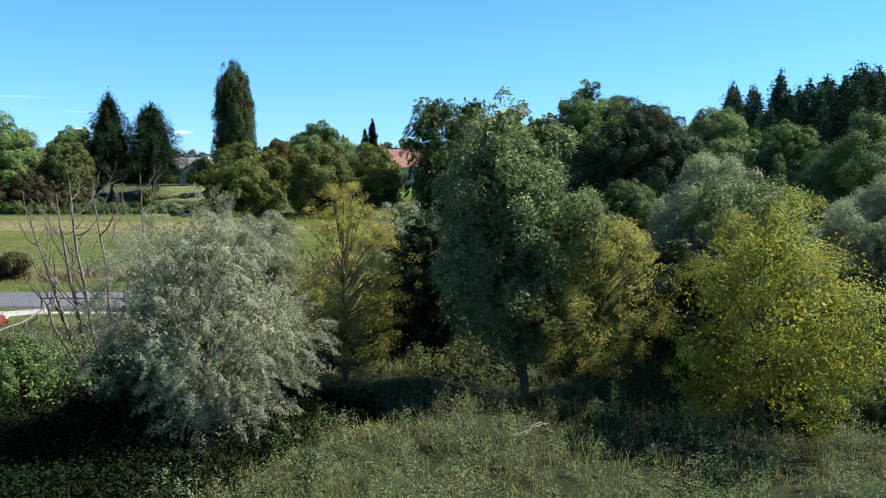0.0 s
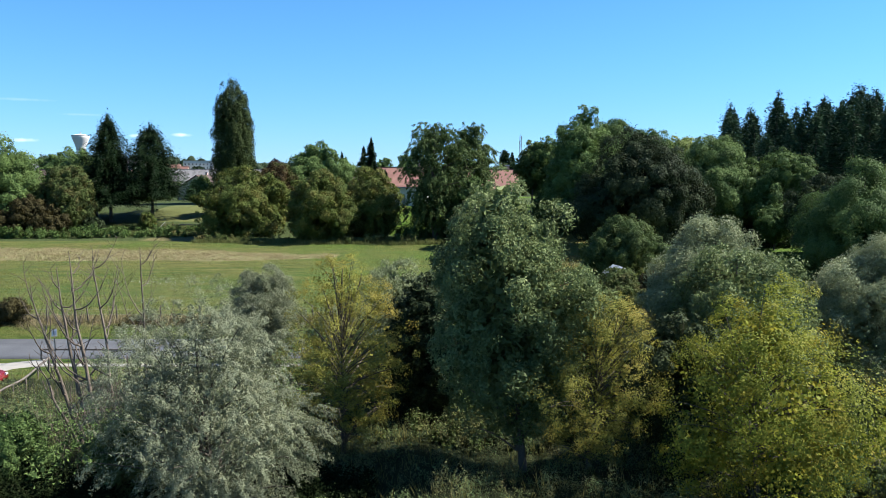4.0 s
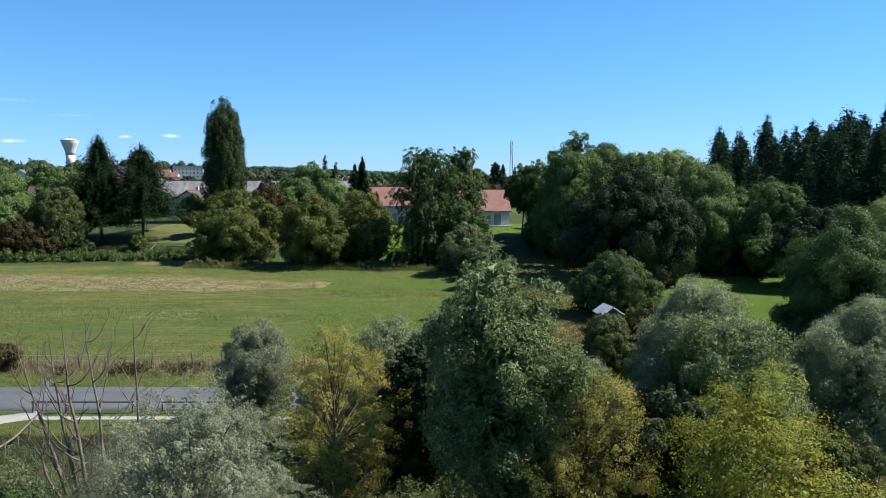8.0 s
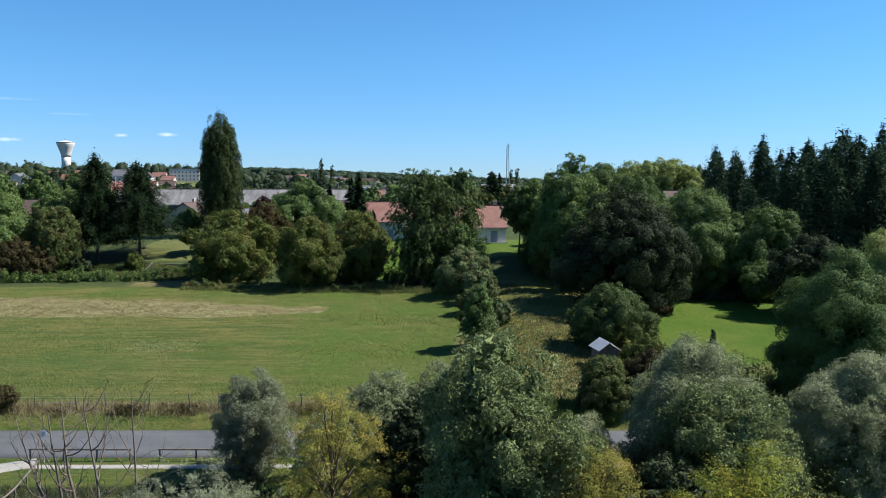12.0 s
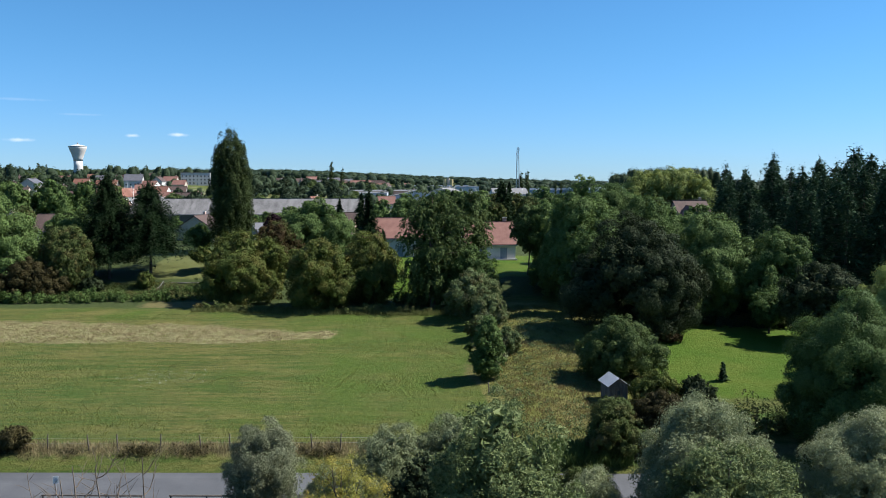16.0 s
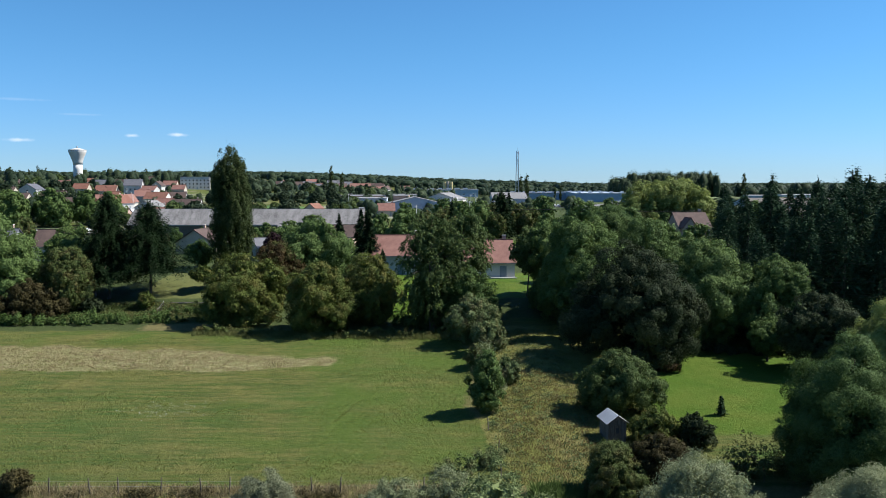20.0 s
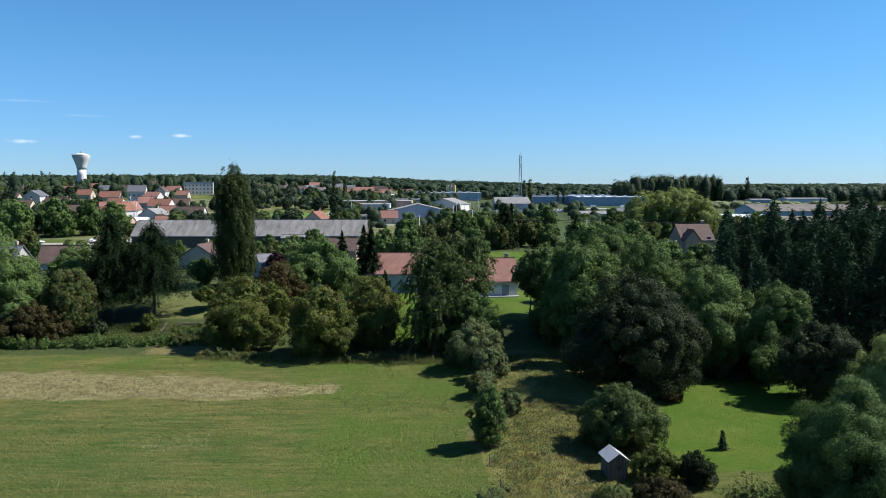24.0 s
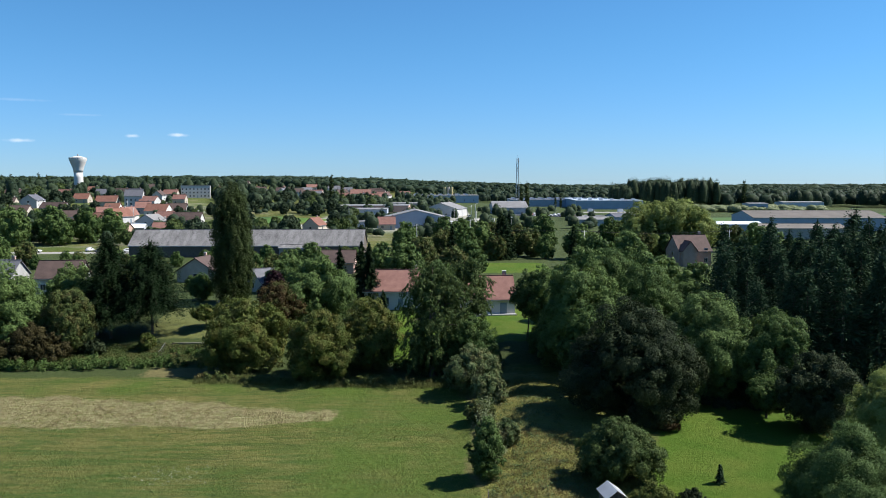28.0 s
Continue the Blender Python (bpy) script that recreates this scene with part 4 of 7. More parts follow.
make_tree("oak_tree", 20.0, 112.5, 12.0, 7.0, 0.4, M_OAK, 382, P_EGG, label="narrow dark green tree beside the maple", lump=0.3)
make_tree("oak_tree", 31.0, 104.5, 7.6, 5.4, 0.2, M_BIRCH, 383, P_EGG, label="small green tree at the foot of the maple", lump=0.3)
again(oak, 27, 133, 1.05, 300)
make_tree("lawn_tree", 40.2, 100, 5.6, 4.8, 1.2, M_OAK, 38, P_ROUND, 90, 0.5, 45, (0.24, 0.14), "small slender tree on the lawn", "tree")
make_tree("round_tree", 44.2, 95.5, 9.6, 8.0, 0.3, M_MAPLE, 39, P_ROUND, 190, 0.7, 50, (0.3, 0.18), "dark rounded tree beside the lawn", "tree")
make_tree("bindweed_thicket", 4.6, 114.5, 7.0, 7.6, 0.05, M_WEED, 40, P_DOME, 150, 0.6, 55, (0.28, 0.16), "pale grey-green thicket at the field corner", "shrub", fork=0.1)
make_tree("birch_tree", -0.9, 124, 18.8, 10.4, 0.3, M_BIRCH, 41, P_OVAL, 700, 0.65, 46, (0.3, 0.13), "tall weeping birch in front of the houses", "birch", hang=0.4, hollow=0.6, plume=0.8, droop=0.9, lobes=26)
make_tree("birch_tree", 4.0, 129, 18.0, 8.2, 0.3, M_BIRCH, 42, P_OVAL, 600, 0.65, 46, (0.3, 0.13), "tall birch with thin top", "birch", hang=0.4, hollow=0.6, plume=0.8, droop=0.9, lobes=26)
make_tree("hazel_bush", 4.4, 123.5, 9.8, 8.4, 0.1, M_OAK, 43, P_DOME, 190, 0.75, 50, (0.34, 0.2), "dense green hazel under the birches", "shrub", fork=0.1)
make_tree("slender_tree", 14.3, 133, 11.2, 4.6, 4.0, M_BIRCH, 44, P_EGG, 130, 0.75, 45, (0.34, 0.18), "slender light tree on the house lawn", "tree", trunk=0.12)
make_tree("walnut_tree", -30.5, 130.5, 11.6, 13.6, 0.1, M_WALNUT, 45, P_DOME, 520, 0.75, 44, (0.29, 0.18), "broad walnut tree with yellowing leaves", "tree", hollow=0.6)
make_tree("walnut_tree", -17.9, 123, 11.1, 11.4, 0.1, M_WALNUT, 46, P_DOME, 460, 0.72, 44, (0.28, 0.18), "rounded walnut tree at the field edge", "tree", hollow=0.6)
make_tree("walnut_tree", -11.0, 131, 11.1, 10.8, 0.1, M_WALNUT, 47, P_DOME, 400, 0.72, 44, (0.28, 0.18), "walnut tree with olive leaves before the house", "tree", hollow=0.6)
make_tree("cherry_tree", -28.6, 145, 10.8, 8.6, 0.6, M_RED, 48, P_ROUND, 150, 0.85, 46, (0.4, 0.22), "tree with coppery brown leaves", "tree")
rt = make_tree("round_tree", -22.1, 152, 13.6, 12.2, 0.5, M_OAK, 49, P_DOME, 340, 0.85, 42, (0.31, 0.2), "round green garden tree", "tree", hollow=0.55)
make_conifer("spruce_tree", -58.2, 146, 18.4, 15.0, 3.4, M_SPRUCE, 50, 340, "tall dark spruce in the garden", spray=(0.42, 0.15), dense=120, core=0.12, taper=0.64)
make_conifer("spruce_tree", -51.6, 148, 16.4, 16.5, 4.4, M_SPRUCE, 51, 330, "broad dark spruce in the garden", spray=(0.42, 0.15), dense=120, core=0.12, taper=0.52)
make_tree("poplar_tree", -42.8, 172, 25.0, 8.4, 0.2, M_POPLAR, 52, P_COLUMN, 1000, 0.75, 38, (0.28, 0.19), "very tall columnar Lombardy poplar", "poplar", hollow=0.8, lump=0.05, lobes=80, trunk=0.4, limbs=10, tall=2.4, size=(0.26, 0.19), gap=0.15, ragged=0.1)
lt = make_tree("garden_tree", -72, 138, 15.6, 13.6, 0.3, M_OAK, 53, P_DOME, 360, 0.9, 42, (0.31, 0.2), "broad green garden tree", "tree", hollow=0.55)
make_tree("garden_tree", -62.5, 139, 12.0, 10, 0.3, M_BUSH, 54, P_DOME, 190, 0.85, 46, (0.4, 0.24), "olive green garden tree", "tree")
make_tree("brown_bush", -66, 134, 6.4, 11.5, 0.05, M_BROWNBUSH, 55, P_DOME, 170, 0.8, 50, (0.34, 0.2), "brownish green hedge bush", "shrub", fork=0.1)
make_conifer("garden_conifer", -13.9, 165, 13.2, 7.6, 0.6, M_SPRUCE, 56, 130, "dark conifer behind the house", spray=(0.5, 0.19), dense=70)
make_conifer("garden_conifer", -9.6, 142, 9.6, 5.6, 0.4, M_SPRUCE, 57, 100, "flat-tiered dark conifer beside the house", spray=(0.45, 0.18), droop=0.05, dense=60)
make_conifer("garden_conifer", 20.5, 271, 15.0, 11.0, 0.6, M_SPRUCE, 58, 150, "dark conifer behind the house lawn", spray=(0.8, 0.34), dense=36, taper=0.5)
make_tree("golden_willow_tree", 76.5, 281, 20.2, 31, 0.4, M_LIGHT, 59, P_DOME, 420, 1.6, 44, (0.55, 0.3), "huge light green willow before the factories", "willow", hollow=0.55, lump=0.15, cover=0.8)

# ---- conifer wood ----
rng_w = np.random.default_rng(5)
pines = [make_conifer("pine_tree", 50 + 5 * k, 112, 17.2 + 0.5 * k, 11.6 + 0.7 * k, 0.4, M_PINE, 70 + k, 150, "dark plantation conifer in a dense wood", "conifer", "conifer wood", (0.42, 0.17), 40, taper=(0.62, 0.56, 0.68)[k], up=(0.2, 0.35, 0.1)[k], droop=0.08, core=0.3) for k in range(3)]
for i in range(133):
    px_ = 40.4 + (i % 19) * 3.9 + 1.9 * (i // 19 % 2) + rng_w.normal() * 0.9
    py_ = 114.5 + (i // 19) * 4.4 + rng_w.normal() * 1.4
    if px_ < 40.2 + 0.25 * (py_ - 116):
        continue
    again(pines[i % 3], px_, py_, (0.88 + 0.17 * rng_w.random()) * min(1.12, 0.8 + 0.013 * max(0.0, px_ - 40)), rng_w.random() * 360, tall=0.95 + 0.12 * rng_w.random())


# ---- more growth: undergrowth, hedges, weeds ----
def bush(name, x, y, h, w, material, seed, label, n=70, per=100, leaf=(0.2, 0.11), cr=None, category="shrub", hang=0.0, lump=0.3):
    return make_tree(name, x, y, h, w, 0.05, material, seed, P_DOME, int(n * 1.7), cr or 0.12 * w, int(per * 0.55), leaf, label, category, limbs=8, fork=0.1, trunk=0.04, hang=hang, lump=lump)


def make_hedge(name, pts, h, w, material, seed, label, leaf=(0.3, 0.18), step=0.9, per=70, category="hedge"):
    """A ragged hedge along pts: stems and a leafy mass."""
    rng = np.random.default_rng(seed)
    pts = np.asarray(pts, float)
    seg = np.concatenate(([0], np.cumsum(np.linalg.norm(np.diff(pts, axis=0), axis=1))))
    k = int(seg[-1] / step) * 3
    s = rng.random(k) * seg[-1]
    cx = np.interp(s, seg, pts[:, 0]) + rng.normal(size=k) * w * 0.25
    cy = np.interp(s, seg, pts[:, 1]) + rng.normal(size=k) * w * 0.25
    hh = h * (0.8 + 0.25 * np.sin(s * 0.5) + 0.2 * rng.normal(size=k))
    cz = ground_z(cx, cy) + np.abs(hh) * rng.random(k) ** 0.6 * 0.85
    cen = np.stack((cx, cy, cz), 1)
    who = np.repeat(np.arange(k), per)
    d = unit(rng.normal(size=(len(who), 3)))
    pos = cen[who] + d * (0.34 * h * rng.random(len(who)) ** 0.4)[:, None]
    pos[:, 2] = np.maximum(pos[:, 2], ground_z(pos[:, 0], pos[:, 1]) + 0.03)
    nrm = unit(d * 0.7 + np.array([0, 0, 0.5]) + rng.normal(size=d.shape) * 0.5)
    big = np.where(rng.random(len(pos)) < 0.14, 2.6, 1.0)
    deep = cen[who] + d * (0.12 * h)
    deep[:, 2] = np.maximum(deep[:, 2] * 0.5 + 0.5 * ground_z(deep[:, 0], deep[:, 1]), ground_z(deep[:, 0], deep[:, 1]) + 0.1)
    pos = np.where(big[:, None] > 1, deep, pos)
    ob = tagged(new(name), label, category)
    runs = []
    for i in range(0, k, 4):
        g_ = gz(cx[i], cy[i])
        runs.append((np.array([[cx[i], cy[i], g_ - 0.1], [cx[i] + 0.05, cy[i], (g_ + cz[i]) / 2], [cx[i], cy[i], cz[i]]]), np.array([0.035, 0.025, 0.01])))
    tagged(part_of("brushwood", raw_mesh("brushwood", *tubes(runs, 5), M_BARK, True), ob), "", "", "", "stuff")
    part_of("leaves", leaf_mesh("leaves", rng, pos, nrm, leaf[0] * big, leaf[1] * big, material), ob)
    return ob


def tufts(name, rng, x, y, h, material, label, category, blades=14, width=0.03, spread=0.12, lean=0.35):
    """Upright grass blades in tufts."""
    n = len(x)
    who = np.repeat(np.arange(n), blades)
    b = np.stack((x[who] + rng.normal(size=len(who)) * spread, y[who] + rng.normal(size=len(who)) * spread), 1)
    z = ground_z(b[:, 0], b[:, 1])
    hh = h[who] * (0.6 + 0.6 * rng.random(len(who)))
    a = rng.random(len(who)) * 6.283
    tip = np.stack((b[:, 0] + rng.normal(size=len(who)) * lean * hh, b[:, 1] + rng.normal(size=len(who)) * lean * hh, z + hh), 1)
    side = np.stack((np.cos(a), np.sin(a), 0 * a), 1) * width * 0.5
    root = np.stack((b[:, 0], b[:, 1], z - 0.02), 1)
    mid = root * 0.45 + tip * 0.55 + np.array([0, 0, 1.0]) * (hh * 0.08)[:, None]
    v = np.stack((root, mid + side, tip, mid - side), 1).reshape(-1, 3)
    return stuff(name, raw_mesh(name, v, np.arange(4 * len(who)).reshape(-1, 4), material), label, category)


def weeds(name, rng, x, y, h, material, label, leaves=26, leaf=(0.13, 0.06), r=0.22):
    """Leafy stems of nettles and docks."""
    n = len(x)
    who = np.repeat(np.arange(n), leaves)
    q = rng.random(len(who))
    px = x[who] + rng.normal(size=len(who)) * r * (1.15 - 0.7 * q)
    py = y[who] + rng.normal(size=len(who)) * r * (1.15 - 0.7 * q)
    pos = np.stack((px, py, ground_z(px, py) + h[who] * q), 1)
    nrm = unit(np.array([0, 0, 0.8]) + rng.normal(size=pos.shape) * 0.6)
    return stuff(name, leaf_mesh(name, rng, pos, nrm, leaf[0], leaf[1], material), label, "undergrowth")


rng_g = np.random.default_rng(21)
M_FIELD = foliage("field_grass_blade", (0.14, 0.17, 0.04), (0.30, 0.30, 0.10), 0.35, k=0.75)
k_ = 17000
wx_, wy_ = rng_g.uniform(-28, 32, k_), 20 + 30 * rng_g.random(k_) ** 1.2
wx_, wy_ = wx_[np.abs(wx_) < 0.58 * wy_ + 1], wy_[np.abs(wx_) < 0.58 * wy_ + 1]
k_ = len(wx_)
lump_ = np.sin(0.9 * wx_ + 1.3 * np.sin(0.6 * wy_)) + np.sin(1.1 * wy_ + 1.1 * np.sin(0.5 * wx_)) + 0.5 * np.sin(2.3 * wx_ + 1.7 * wy_)
tuss_ = np.sin(2.9 * wx_ + 1.5 * np.sin(1.7 * wy_)) + np.sin(3.4 * wy_ + 1.4 * np.sin(2.1 * wx_))
keep_ = (wx_ > -5.5 - 0.5 * (31 - wy_)) | (wy_ > 36)
keep_ &= 0.45 * lump_ + 0.7 * tuss_ + 0.35 * rng_g.normal(size=k_) > -0.25
wx_, wy_, lump_, tuss_ = wx_[keep_], wy_[keep_], lump_[keep_], tuss_[keep_]
weeds("nettle_undergrowth", rng_g, wx_, wy_, np.clip(0.4 + 0.24 * lump_ + 0.30 * tuss_ + 0.4 * rng_g.random(len(wx_)) ** 2, 0.12, 1.9), M_WEED, "waist-high nettles and weeds on the rough meadow", 32, (0.095, 0.045), 0.13)
# brambles whose near-black leaf colour carries the shade of this corner
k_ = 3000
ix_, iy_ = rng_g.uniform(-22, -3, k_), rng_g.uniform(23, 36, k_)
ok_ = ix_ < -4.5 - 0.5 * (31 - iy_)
weeds("dark_brambles", rng_g, ix_[ok_], iy_[ok_], 0.5 + 0.5 * rng_g.random(ok_.sum()), M_SHADEBRAMBLE, "tangled brambles beside the willow, shade put into their leaf colour", 30, (0.15, 0.10), 0.25)
k_ = 3200
gx_, gy_ = rng_g.uniform(-28, 36, k_), 19 + 33 * rng_g.random(k_)
ok_ = (gx_ > -5.5 - 0.5 * (31 - gy_)) | (gy_ > 37)
gx_, gy_ = gx_[ok_], gy_[ok_]
k_ = len(gx_)
tufts("tall_grass", rng_g, gx_, gy_, 0.3 + 0.75 * rng_g.random(k_) ** 2, M_MEADOW, "tall pale grasses between the weeds", "grass", 10, 0.022, 0.18)
k_ = 4600
sx_, sy_ = rng_g.uniform(-80, -12, k_), rng_g.uniform(99, 116, k_)
ok_ = straw_mask(sx_, sy_) > 0.5
sx_, sy_ = sx_[ok_], sy_[ok_]
tufts("dry_grass_strip", rng_g, sx_, sy_, 0.07 + 0.16 * rng_g.random(len(sx_)), M_STRAW, "uncut strip of dry straw-coloured grass", "grass", 10, 0.06, 0.35, 1.6)
k_ = 1700
dx_ = rng_g.uniform(-75, 3, k_); dy_ = 63.6 + 0.4 * rng_g.normal(size=k_)
tufts("verge_grass", rng_g, dx_, dy_, 0.2 + 0.35 * rng_g.random(k_), M_STRAW, "dry long grass along the fence", "grass", 9, 0.035, 0.15)
k_ = 1500
dx_ = rng_g.uniform(-75, 3, k_); dy_ = 63.2 + 0.4 * rng_g.normal(size=k_)
ok_ = np.sin(dx_ * 0.5) + np.sin(dx_ * 1.3 + 1) + 0.5 * rng_g.normal(size=k_) > 0.4
dx_, dy_ = dx_[ok_], dy_[ok_]
k_ = len(dx_)
weeds("verge_weeds", rng_g, dx_, dy_, 0.15 + 0.45 * rng_g.random(k_) * (0.5 + 0.6 * np.sin(dx_ * 0.35) ** 2), M_BROWNBUSH, "dark brambles along the fence", 22, (0.14, 0.09), 0.25)
k_ = 3000
mx_, my_ = rng_g.uniform(4.5, 21, k_), rng_g.uniform(64.5, 119, k_)
tufts("meadow_grass", rng_g, mx_, my_, 0.08 + 0.18 * rng_g.random(k_), M_MEADOW, "tall unmown meadow grass", "grass", 9, 0.05, 0.3)
k_ = 1100
mx_, my_ = rng_g.uniform(6, 16, k_), rng_g.uniform(65, 96, k_)
tufts("rust_grass", rng_g, mx_, my_, 0.12 + 0.22 * rng_g.random(k_), M_RUST, "rust-brown dry meadow grass", "grass", 9, 0.05, 0.3)
k_ = 650
mx_, my_ = rng_g.uniform(5, 15, k_), rng_g.uniform(66, 119, k_)
weeds("meadow_scrub", rng_g, mx_, my_, 0.12 + 0.28 * rng_g.random(k_), M_WEED, "low tangled scrub on the unmown meadow", 26, (0.2, 0.12), 0.4)
k_ = 700
mx_, my_ = rng_g.uniform(7.5, 14.5, k_), rng_g.uniform(61.6, 63.6, k_)
tufts("reed_strip", rng_g, mx_, my_, 0.7 + 0.5 * rng_g.random(k_), M_BRAMBLE, "bright green strip of tall plants", "grass", 12, 0.06, 0.25)
k_ = 2600
mx_ = rng_g.uniform(-36, 3, k_); my_ = 119.8 + 1.1 * rng_g.normal(size=k_) + 2.5 * smooth(-18, -34, mx_) - 0.5 * smooth(-12, 0, mx_)
tufts("hedge_foot_grass", rng_g, mx_, my_, 0.25 + 0.4 * rng_g.random(k_), M_REED, "tall olive grass along the foot of the trees", "grass", 9, 0.07, 0.3)
k_ = 54
fx_, fy_ = rng_g.normal(-29.8, 1.6, k_), rng_g.normal(85.2, 1.3, k_)
fx_[:18] += 3.4
weeds("white_flowers", rng_g, fx_, fy_, np.full(k_, 0.3), M_FLOWER, "scattered white field flowers", 4, (0.10, 0.09), 0.22)
k_ = 15000
fx_ = rng_g.uniform(-62, 4.0, k_); fy_ = 65 + 54 * rng_g.random(k_) ** 1.3
ok_ = np.sin(fx_ * 0.13 + 1) + np.sin(fy_ * 0.4 + fx_ * 0.05) + rng_g.normal(size=k_) > 0.2
fx_, fy_ = fx_[ok_], fy_[ok_]
tufts("field_grass", rng_g, fx_, fy_, 0.06 + 0.1 * rng_g.random(len(fx_)), M_FIELD, "short tufted grass on the mown field", "grass", 4, 0.07, 0.25, 0.7)

make_hedge("bramble_hedge", [(-95, 130), (-75, 128.5), (-60, 129), (-48, 130.5), (-41, 131)], 1.9, 3.0, M_BRAMBLE, 80, "low bright green bramble hedge along the field")
make_hedge("hedge_foot_scrub", [(-36, 122.5), (-26, 121), (-14, 119.5), (-4, 119.5), (3, 120)], 1.2, 2.2, M_BUSH, 811, "low olive scrub along the foot of the walnut trees", (0.24, 0.14), 0.8, 60)
k_ = 1500
vx_, vy_ = rng_g.uniform(-66, -36, k_), rng_g.uniform(131.5, 143, k_)
weeds("garden_herbs", rng_g, vx_, vy_, 0.2 + 0.5 * rng_g.random(k_) * (np.sin(vx_ * 0.9) + np.sin(vy_ * 1.3) > 0), M_BUSH, "rough grass and herbs below the garden wall", 18, (0.26, 0.15), 0.4)
make_hedge("vegetable_row", [(-46, 139.5), (-41, 139.2)], 0.7, 0.8, M_BRAMBLE, 812, "bright green vegetable row in the garden", (0.2, 0.13), 0.8, 50)
make_hedge("garden_hedge", [(-41, 136.5), (-32, 135)], 1.3, 1.2, M_BRAMBLE, 81, "clipped green garden hedge above the field")
make_hedge("bramble_thicket", [(-19.5, 37), (-14, 36), (-10.5, 36)], 3.0, 3.4, M_OAK, 82, "tangle of brambles under dead trees", (0.13, 0.08), 0.5, 110)
make_hedge("bramble_thicket", [(-20, 42), (-27, 46), (-30, 50)], 1.4, 2.4, M_WEED, 83, "low bramble thicket beside the track", (0.14, 0.09), 0.5, 90)
make_hedge("riverside_thicket", [(11, 37.5), (17, 36.5), (21, 37)], 1.8, 2.5, M_BUSH, 84, "dense undergrowth beneath the yellow-green tree", (0.14, 0.09), 0.5, 90)
make_hedge("riverside_thicket", [(-2, 41), (3, 40.5), (8, 42.5)], 1.6, 2.5, M_BUSH, 85, "dense undergrowth beneath the ash", (0.14, 0.09), 0.5, 90)
make_hedge("garden_shrubs", [(22, 66.5), (27, 67.5), (33, 70)], 2.6, 3.0, M_BUSH, 86, "mixed shrubs along the near edge of the lawn", (0.22, 0.13), 0.7, 80)
make_hedge("bramble_thicket", [(0.5, 66.5), (4, 68), (5.5, 72)], 1.4, 2.6, M_WEED, 87, "pale bramble thicket at the field corner", (0.2, 0.12), 0.6, 80)
make_hedge("roadside_thicket", [(-9, 47.5), (-3, 46.5), (4, 46), (10, 45), (20, 45), (31, 46.5)], 4.4, 3.0, M_OAK, 871, "tall dark thicket between meadow and road", (0.16, 0.1), 0.45, 75)
make_hedge("boundary_shrubs", [(6.0, 86), (6.6, 92), (5.6, 99), (5.8, 104)], 2.4, 1.8, M_SALLOW, 872, "low shrubs along the meadow boundary", (0.22, 0.13), 0.9, 60)
make_hedge("boundary_shrubs", [(6.4, 106), (6.0, 112), (6.5, 117)], 1.8, 2.0, M_OAK, 873, "green shrubs along the meadow boundary", (0.22, 0.13), 0.9, 60)
make_hedge("lawn_border", [(45, 78), (47, 84), (48.5, 92), (49, 100)], 3.0, 3.0, M_OAK, 874, "dark shrub border round the lawn", (0.28, 0.17), 0.8, 60)
make_hedge("lawn_border", [(29, 103.5), (36, 104.5), (46, 102)], 1.6, 2.5, M_MAPLE, 875, "dark shrubs beneath the trees behind the lawn", (0.28, 0.17), 0.8, 60)
make_hedge("hornbeam_hedge", [(-8, 128.5), (0, 127.5), (9, 127)], 2.6, 2.5, M_OAK, 88, "dark hedge below the house lawn", (0.34, 0.2), 0.8, 60)
far_oak = make_tree("lane_tree", -8, 196, 11, 9, 0.5, M_OAK, 110, P_DOME, label="green tree behind the houses", category="tree", size=(0.55, 0.42))
far_light = make_tree("lane_tree", 4, 205, 10, 8, 0.5, M_BUSH, 111, P_DOME, label="light green tree behind the houses", category="tree", size=(0.55, 0.42))
far_con = make_conifer("lane_conifer", -17, 182, 12, 7, 0.4, M_SPRUCE, 112, 70, "dark conifer behind the houses", spray=(0.9, 0.36), dense=24)
bush("spindle_bush", 19.9, 74.5, 3.3, 4.6, M_WALNUT, 90, "brownish green bush beside the shed")
bush("box_bush", 23.2, 73.5, 3.3, 3.5, M_MAPLE, 91, "dark rounded bush at the lawn edge")
bush("hawthorn_bush", 13.6, 63.4, 4.3, 4.8, M_BUSH, 92, "olive hawthorn bush before the shed")
bush("hawthorn_bush", 17.6, 64.5, 4.6, 5.0, M_BROWNBUSH, 93, "dark brownish hawthorn bush")
bush("hawthorn_bush", 9.6, 57.2 - 4.5, 4.2, 4.6, M_BUSH, 94, "olive bush beside the path")
bush("sallow_bush", 20.2, 41.5, 4.2, 5.0, M_BUSH, 95, "green bush beneath the trees", 90, 110, (0.14, 0.08))
bush("elder_bush", 15.3, 33.6, 3.0, 4.6, M_OAK, 961, "dark green bush under the yellow-green tree")
bush("sallow_bush", 19.0, 33.0, 2.3, 4.4, M_WEED, 96, "low light green bush", 70, 110, (0.12, 0.08))
bush("elder_bush", -12.2, 33.8, 4.2, 4.4, M_BUSH, 97, "olive green bush beside the willow", 90, 120, (0.12, 0.07))
bush("elder_bush", -19.8, 37.0, 2.8, 4.0, M_OAK, 98, "olive green bush below dead branches", 80, 120, (0.12, 0.07))
bush("verge_bush", -33.2, 63.8, 1.8, 2.6, M_BROWNBUSH, 99, "dark bush in the roadside fence")
make_conifer("fir_sapling", 28.4, 81.8, 1.9, 1.1, 0.15, M_PINE, 100, 50, "little fir sapling on the lawn", spray=(0.3, 0.1), dense=14)
